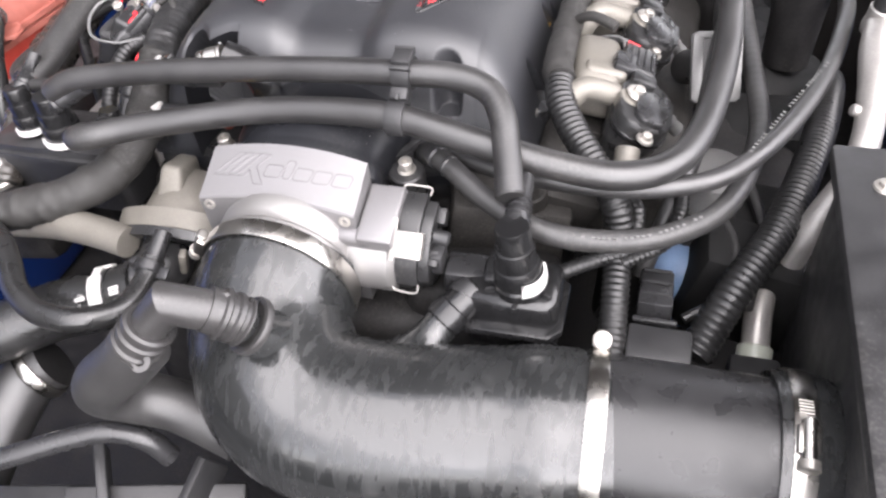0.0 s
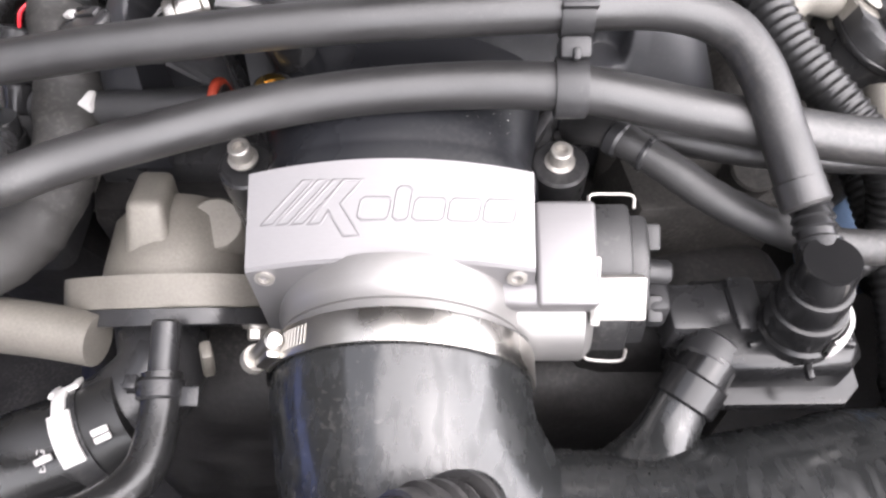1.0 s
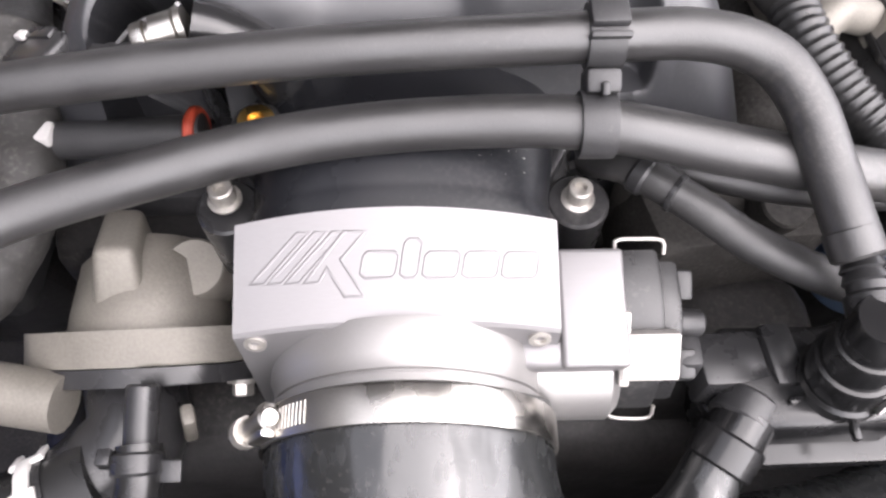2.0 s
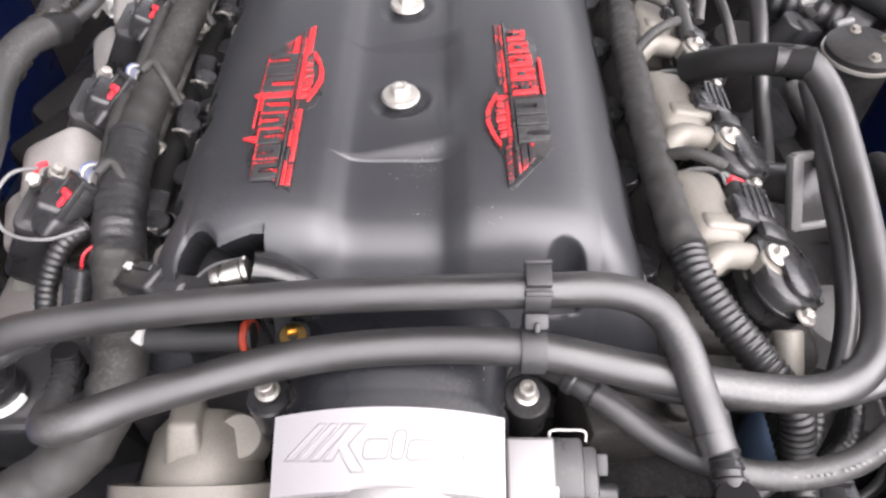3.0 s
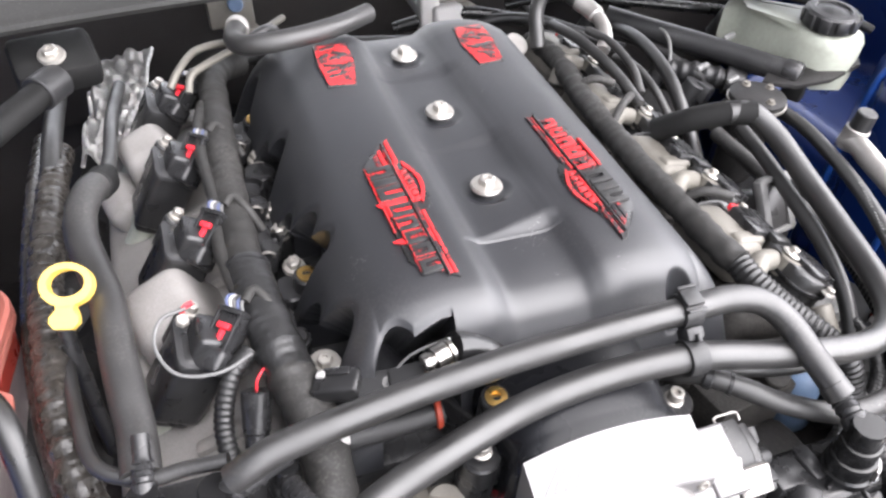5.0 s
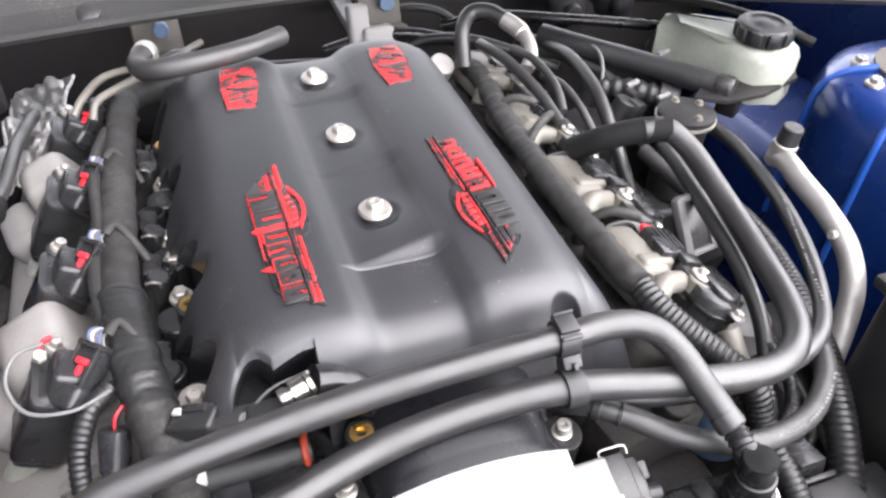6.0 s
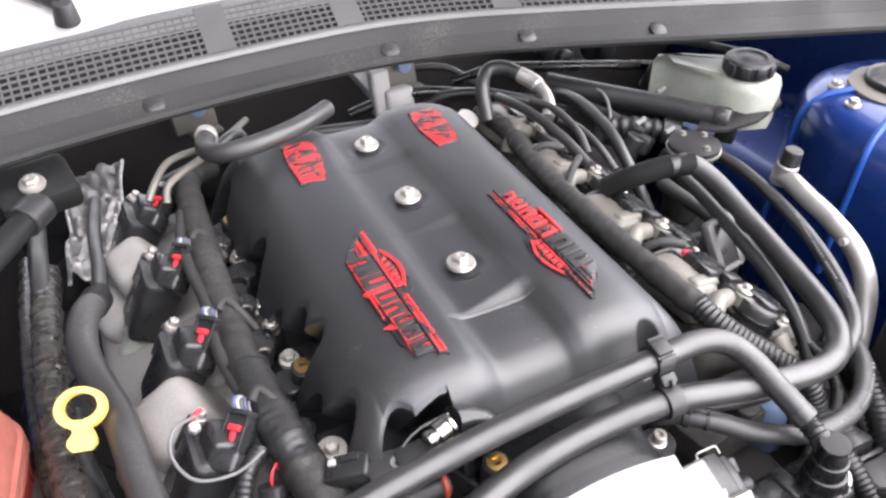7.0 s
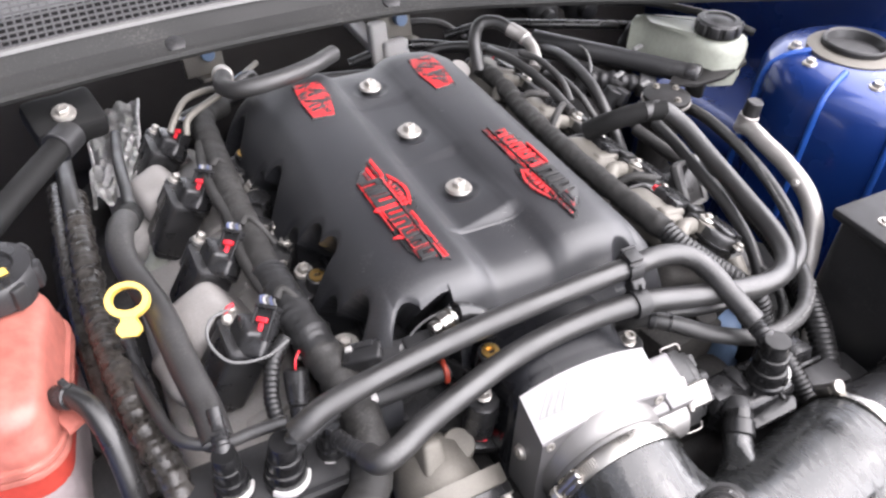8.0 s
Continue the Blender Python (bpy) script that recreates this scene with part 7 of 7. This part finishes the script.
hexbolt((-0.3190, 0.2870, 0.948), (-0.3190, 0.272, 1.0), 0.0125, 0.0075, 0.004, 0.006, brace)

# ---- far rear corner: reservoir, strut tower, brake lines ----
res = thing("fluid_reservoir", (0.47, 0.19, 0.86), "milky plastic fluid reservoir with a black screw cap", "reservoir")
bm = new_bm()
prism(bm, [(0.4178, 0.27), (0.4407, 0.2505), (0.4492, 0.1807), (0.4662, 0.1468), (0.4985, 0.1366), (0.5282, 0.1552), (0.5393, 0.1978), (0.5155, 0.236), (0.4645, 0.27), (0.4305, 0.2828)], 0.060, pose(0, 0, 0.878), 0.014)
part("bottle", bm, "white_plastic", res, angle=50)
bm = new_bm()
cyl(bm, (0.489, 0.182, 0.925), (0.490, 0.182, 0.942), 0.025)
part("neck", bm, "white_plastic", res)
bm = new_bm()
lathe(bm, (0.489, 0.180, 0.939), (0.490, 0.178, 1.0), [(0, 0), (0.0285, 0), (0.0295, 0.003), (0.0295, 0.016), (0.027, 0.019), (0.021, 0.0195), (0.019, 0.0175), (0.011, 0.0175), (0.009, 0.019), (0, 0.019)], 48)
lid = part("cap", bm, "plastic_dull", res, "scalloped black screw cap")
for k in range(10):
    t = 2 * math.pi * k / 10
    bm = new_bm()
    box(bm, (0.4895 + 0.0285 * math.cos(t), 0.179 + 0.0285 * math.sin(t), 0.948), (0.007, 0.013, 0.016), (0, 0, math.degrees(t)), bevel=0.003)
    part("grip", bm, "plastic_dull", lid)
strut = thing("strut_bar", (0.40, 0.20, 0.88), "black bar running to the strut tower", "bar")
bm = new_bm()
tube(bm, [(0.30, 0.335, 0.898), (0.341, 0.282, 0.898), (0.382, 0.232, 0.898), (0.438, 0.148, 0.900)], 0.0135, 20)
part("bar", bm, "plastic_dull", strut)
bm = new_bm()
lathe(bm, (0.430, 0.160, 0.8997), (0.441, 0.1435, 0.9001), [(0, 0), (0.0148, 0), (0.0152, 0.002), (0.0152, 0.016), (0.0135, 0.019), (0, 0.019)], 24)
part("end_collar", bm, "plastic", strut)
bm = new_bm()
box(bm, (0.440, 0.146, 0.884), (0.024, 0.018, 0.024), (0, 0, -56), bevel=0.003)
part("foot", bm, "rod_black", strut)
bm = new_bm()
prism(bm, [(0.395, 0.150), (0.425, 0.130), (0.470, 0.128), (0.525, 0.145), (0.535, 0.160), (0.500, 0.178), (0.430, 0.178)], 0.005, pose(0, 0, 0.872, 0, -3, 0), 0.0015)
whole("reservoir_bracket", bm, "dark", "dark stamped bracket below the reservoir", "bracket")
pump = thing("brake_pump", (0.375, 0.12, 0.80), "dark round pump housing with a bolted top ring", "pump")
bm = new_bm()
lathe(bm, (0.367, 0.122, 0.80), (0.367, 0.122, 0.9), [(0, 0), (0.022, 0), (0.024, 0.05), (0.026, 0.092), (0.030, 0.094), (0.030, 0.100), (0.026, 0.102), (0, 0.102)], 40)
part("housing", bm, "dark", pump)
for a in (20, 95, 270):
    p = (0.367 + 0.02 * math.cos(radians(a)), 0.122 + 0.02 * math.sin(radians(a)), 0.9015)
    hexbolt(p, (p[0], p[1], 1), 0.005, 0.0035, 0.0015, 0.003, pump, "cast")
bm = new_bm()
lathe(bm, (0.367, 0.122, 0.892), (0.367, 0.122, 0.95), [(0.026, 0), (0.0315, 0), (0.0315, 0.003), (0.026, 0.003), (0.026, 0)], 40)
part("ring", bm, "steel", pump)

tower = thing("strut_tower", (0.63, 0.05, 0.60), "glossy blue painted strut tower with raised ribs", "strut tower")
bm = new_bm()
lathe(bm, (0.635, 0.045, 0.58), (0.635, 0.045, 1.0), [(0.0, 0), (0.138, 0), (0.136, 0.12), (0.133, 0.26), (0.130, 0.322), (0.123, 0.340), (0.108, 0.350), (0.078, 0.356), (0.070, 0.358), (0, 0.358)], 72)
part("body", bm, "blue", tower, angle=60)
bm = new_bm()
lathe(bm, (0.620, 0.065, 0.936), (0.620, 0.065, 1.0), [(0.036, 0), (0.058, 0), (0.058, 0.004), (0.050, 0.007), (0.042, 0.008), (0.038, 0.004), (0.036, 0.001), (0.036, 0)], 56)
part("top_ring", bm, "cast", tower, "bare metal bearing ring")
bm = new_bm()
lathe(bm, (0.620, 0.065, 0.936), (0.620, 0.065, 1.0), [(0, 0), (0.040, 0), (0.042, 0.014), (0.0405, 0.016), (0.037, 0.014), (0.033, 0.004), (0, 0.003)], 48)
part("rubber_mount", bm, "plastic_dull", tower, "dark rubber strut mount")
for a in (148, 196, 236, 262, 300):
    t = radians(a)
    d = Vector((math.cos(t), math.sin(t), 0))
    c = Vector((0.635, 0.045, 0))
    bm = new_bm()
    tube(bm, [c + d * 0.080 + Vector((0, 0, 0.938)), c + d * 0.106 + Vector((0, 0, 0.930)), c + d * 0.125 + Vector((0, 0, 0.915)), c + d * 0.1315 + Vector((0, 0, 0.893)), c + d * 0.134 + Vector((0, 0, 0.84)), c + d * 0.137 + Vector((0, 0, 0.74))], 0.0042, 12, 0.004)
    part("rib", bm, "blue_wire", tower)
for a in (140, 170, 225, 285):
    t = radians(a)
    p = (0.635 + 0.092 * math.cos(t), 0.050 + 0.092 * math.sin(t), 0.932)
    hexbolt(p, (p[0], p[1], 1.1), 0.0095, 0.006, 0.003, 0.006, tower)

# ---- rear of the engine ----
rhose = thing("heater_hose", (-0.08, 0.27, 0.93), "grey rubber hose with a cut end lying across the manifold", "hose", G)
bm = new_bm()
tube(bm, [(-0.150, 0.285, 0.958), (-0.156, 0.262, 0.958), (-0.148, 0.240, 0.962), (-0.124, 0.232, 0.966), (-0.088, 0.240, 0.966), (-0.050, 0.262, 0.962), (-0.017, 0.290, 0.957)], 0.0098, 26, 0.003)
part("hose", bm, "hose_old", rhose)
bm = new_bm()
cyl(bm, (-0.148, 0.300, 0.952), (-0.151, 0.280, 0.9575), 0.0118)
cyl(bm, (-0.146, 0.310, 0.940), (-0.148, 0.298, 0.954), 0.009)
part("fitting", bm, "pipe_alloy", rhose)
for pts in ([(-0.222, 0.256, 0.918), (-0.212, 0.268, 0.928), (-0.193, 0.297, 0.932), (-0.165, 0.312, 0.930), (-0.150, 0.325, 0.92)], [(-0.206, 0.250, 0.914), (-0.200, 0.262, 0.926), (-0.178, 0.278, 0.930), (-0.152, 0.297, 0.931), (-0.12, 0.33, 0.93), (-0.094, 0.360, 0.928)]):
    run("fuel_line", pts, 0.0038, "cast", "thin bent metal fuel line", "fuel line", "fuel lines", seg=12)
cn = thing("line_coupling", (-0.13, 0.33, 0.90), "green and grey quick line coupling", "coupling")
bm = new_bm()
cyl(bm, (-0.128, 0.335, 0.915), (-0.118, 0.320, 0.930), 0.010)
part("collar", bm, "blue_cap", cn)
bm = new_bm()
cyl(bm, (-0.119, 0.321, 0.929), (-0.112, 0.308, 0.938), 0.0085)
tube(bm, [(-0.112, 0.312, 0.938), (-0.122, 0.300, 0.945), (-0.140, 0.290, 0.940)], 0.0055, 14, 0.003)
part("body", bm, "plastic_dull", cn)
for x, y, z, lab in ((-0.140, 0.475, 0.90, "blue-lit metal bracket on the firewall"), (0.122, 0.430, 0.922, "bright metal bracket on the firewall")):
    br = thing("firewall_bracket", (x, y, z - 0.03), lab, "bracket", "firewall brackets")
    bm = new_bm()
    box(bm, (x, y, z - 0.008), (0.055, 0.012, 0.045), (-15, 0, 8), bevel=0.003)
    box(bm, (x + 0.01, y - 0.012, z - 0.03), (0.04, 0.03, 0.006), (-10, 0, 8), bevel=0.002)
    box(bm, (x, (y + 0.575) / 2, z - 0.026), (0.022, 0.575 - y, 0.012), bevel=0.003)
    part("plate", bm, "cast", br)
    bm = new_bm()
    cyl(bm, (x + 0.006, y - 0.008, z + 0.002), (x + 0.006, y - 0.020, z + 0.004), 0.009)
    part("grommet", bm, "blue_cap", br)
bm = new_bm()
box(bm, (0.092, 0.412, 0.896), (0.026, 0.018, 0.062), (-12, 0, 5), bevel=0.005, seg=3)
box(bm, (0.114, 0.406, 0.884), (0.040, 0.024, 0.034), (-12, 0, 5), bevel=0.006, seg=3)
box(bm, (0.100, 0.490, 0.878), (0.024, 0.170, 0.014), bevel=0.003)
whole("white_bracket", bm, "white", "white painted bracket on the firewall", "bracket")
bl = thing("brake_line", (0.22, 0.28, 0.90), "black hose arching to a bright crimped fitting", "hose", G)
bm = new_bm()
tube(bm, [(0.178, 0.275, 0.90), (0.183, 0.300, 0.930), (0.198, 0.316, 0.945), (0.218, 0.308, 0.948), (0.232, 0.290, 0.942)], 0.0085, 20, 0.003)
part("hose", bm, "hose_old", bl)
bm = new_bm()
tube(bm, [(0.230, 0.293, 0.943), (0.240, 0.276, 0.938), (0.243, 0.255, 0.932), (0.238, 0.235, 0.925), (0.228, 0.222, 0.918)], 0.0078, 20, 0.002, lambda s, u: 1.25 if u < 0.35 else 1.0)
part("crimped_fitting", bm, "pipe_alloy", bl, "bright crimped metal fitting")
hb = thing("rear_sensor", (0.158, 0.295, 0.86), "round bright plug at the rear of the engine", "sensor")
bm = new_bm()
cyl(bm, (0.150, 0.300, 0.878), (0.156, 0.285, 0.905), 0.016, 0.014)
part("plug", bm, "pipe_alloy", hb)
for pts, r, mat in (([(0.30, 0.33, 0.89), (0.305, 0.27, 0.90), (0.302, 0.20, 0.895), (0.298, 0.15, 0.875), (0.30, 0.115, 0.845), (0.31, 0.09, 0.80)], 0.0075, "hose"),
                    ([(0.205, 0.30, 0.915), (0.212, 0.24, 0.922), (0.222, 0.18, 0.915), (0.225, 0.13, 0.905)], 0.006, "hose"),
                    ([(0.222, 0.25, 0.93), (0.236, 0.22, 0.928), (0.242, 0.18, 0.918), (0.238, 0.15, 0.905)], 0.0045, "hose_old"),
                    ([(0.12, 0.40, 0.86), (0.17, 0.385, 0.885), (0.22, 0.36, 0.89), (0.27, 0.33, 0.88), (0.31, 0.30, 0.87)], 0.007, "hose"),
                    ([(0.26, 0.37, 0.87), (0.30, 0.31, 0.885), (0.335, 0.26, 0.885), (0.36, 0.20, 0.875)], 0.0055, "hose"),
                    ([(0.13, 0.455, 0.89), (0.16, 0.44, 0.905), (0.20, 0.43, 0.90), (0.23, 0.41, 0.88)], 0.005, "hose_old"),
                    ([(-0.20, 0.36, 0.87), (-0.12, 0.385, 0.875), (-0.02, 0.39, 0.872), (0.08, 0.385, 0.865)], 0.009, "hose")):
    run("rear_cable", pts, r, mat, "dark cable behind the engine", "cable", "cables")
for x, y, z, s in ((0.325, 0.19, 0.872, 0.022), (0.345, 0.15, 0.865, 0.018), (0.318, 0.245, 0.866, 0.02), (0.44, 0.30, 0.895, 0.02), (0.28, 0.36, 0.88, 0.018)):
    bm = new_bm()
    cyl(bm, (x, y, z - 0.02), (x + 0.012, y - 0.004, z + 0.012), s * 0.6, s * 0.55)
    box(bm, (x + 0.02, y - 0.008, z), (s, s * 0.9, s), (10, 20, 30), bevel=0.004)
    whole("line_fitting", bm, "plastic_dull", "dark plastic line fitting in the rear of the bay", "fitting", "line fittings")
for x, y, z in ((0.335, 0.19, 0.898), (0.36, 0.165, 0.892), (0.40, 0.235, 0.905)):
    bm = new_bm()
    cyl(bm, (x, y, z), (x + 0.016, y + 0.003, z + 0.003), 0.0034)
    whole("pale_tag", bm, "print", "small pale tag on a brake line", "tag", "line tags")
# far cylinder bank: near-black filler for shaded depths below hoses towards the inner wing
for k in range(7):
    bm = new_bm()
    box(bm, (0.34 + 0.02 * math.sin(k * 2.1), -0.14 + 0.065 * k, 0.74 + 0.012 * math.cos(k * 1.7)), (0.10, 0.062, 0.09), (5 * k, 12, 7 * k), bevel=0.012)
    whole("accessory_casing", bm, "rod_black", "dark filler block in the shaded depths below the hoses", "casing", "engine casings")
# same added filler beside the coolant tank, dark like the shaded gaps there
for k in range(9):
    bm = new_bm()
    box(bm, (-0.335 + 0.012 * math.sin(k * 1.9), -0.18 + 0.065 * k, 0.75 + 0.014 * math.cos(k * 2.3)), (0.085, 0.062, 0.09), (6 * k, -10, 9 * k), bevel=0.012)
    whole("exhaust_casing", bm, "dark", "dark filler block in the shaded depths beside the coolant tank", "casing", "engine casings")
# round grommets on the firewall beside the reservoir
for x, z, r in ((0.406, 0.864, 0.026), (0.481, 0.866, 0.030)):
    bm = new_bm()
    lathe(bm, (x, 0.475, z), (x, 0.40, z), [(0, -0.088), (r * 0.7, -0.088), (r * 0.7, 0), (r, 0), (r, 0.012), (r * 0.8, 0.018), (r * 0.55, 0.020), (r * 0.5, 0.032), (r * 0.3, 0.035), (0, 0.035)], 32)
    whole("firewall_grommet", bm, "plastic_dull", "round dark grommet in the firewall", "grommet", "firewall grommets")
# ribbed coupling and round canister under the strut bar
coup = thing("ribbed_coupling", (0.362, 0.217, 0.85), "black ribbed rubber coupling under the strut bar", "coupling")
bm = new_bm()
tube(bm, [(0.335, 0.238, 0.872), (0.360, 0.219, 0.875), (0.392, 0.194, 0.873)], 0.0125, 28, 0.0012, lambda s, u: 1 + 0.10 * math.sin(s / 0.0021))
part("bellows", bm, "plastic_dull", coup)
bm = new_bm()
cyl(bm, (0.386, 0.199, 0.8735), (0.404, 0.185, 0.872), 0.0165, 0.015)
part("cuff", bm, "plastic_dull", coup)
bm = new_bm()
lathe(bm, (0.300, 0.198, 0.79), (0.300, 0.196, 0.90), [(0, 0), (0.030, 0), (0.032, 0.02), (0.032, 0.062), (0.026, 0.070), (0.012, 0.072), (0, 0.072)], 36)
whole("round_canister", bm, "dark", "dark brown round canister beside the coils", "canister")
for k, (pts, r) in enumerate((([(0.255, 0.235, 0.90), (0.262, 0.205, 0.905), (0.268, 0.17, 0.896), (0.272, 0.14, 0.88)], 0.0042), ([(0.33, 0.30, 0.905), (0.338, 0.268, 0.906), (0.336, 0.245, 0.895), (0.33, 0.23, 0.87)], 0.0022),
                              ([(0.20, 0.42, 0.885), (0.26, 0.40, 0.90), (0.33, 0.36, 0.905), (0.42, 0.33, 0.90), (0.50, 0.30, 0.895)], 0.0065), ([(0.05, 0.42, 0.87), (0.10, 0.41, 0.885), (0.15, 0.40, 0.89), (0.21, 0.385, 0.88)], 0.0075),
                              ([(0.44, 0.36, 0.92), (0.50, 0.315, 0.925), (0.56, 0.25, 0.92), (0.60, 0.21, 0.905)], 0.0055))):
    run("rear_cable", pts, r, ("hose_old", "print", "hose_gloss", "hose_gloss", "plastic_dull")[k], ("worn thin cable beside the coils", "thin pale cable over the strut bar", "dark cable along the firewall", "dark cable along the firewall", "dark line behind the reservoir")[k], "cable", "cables")
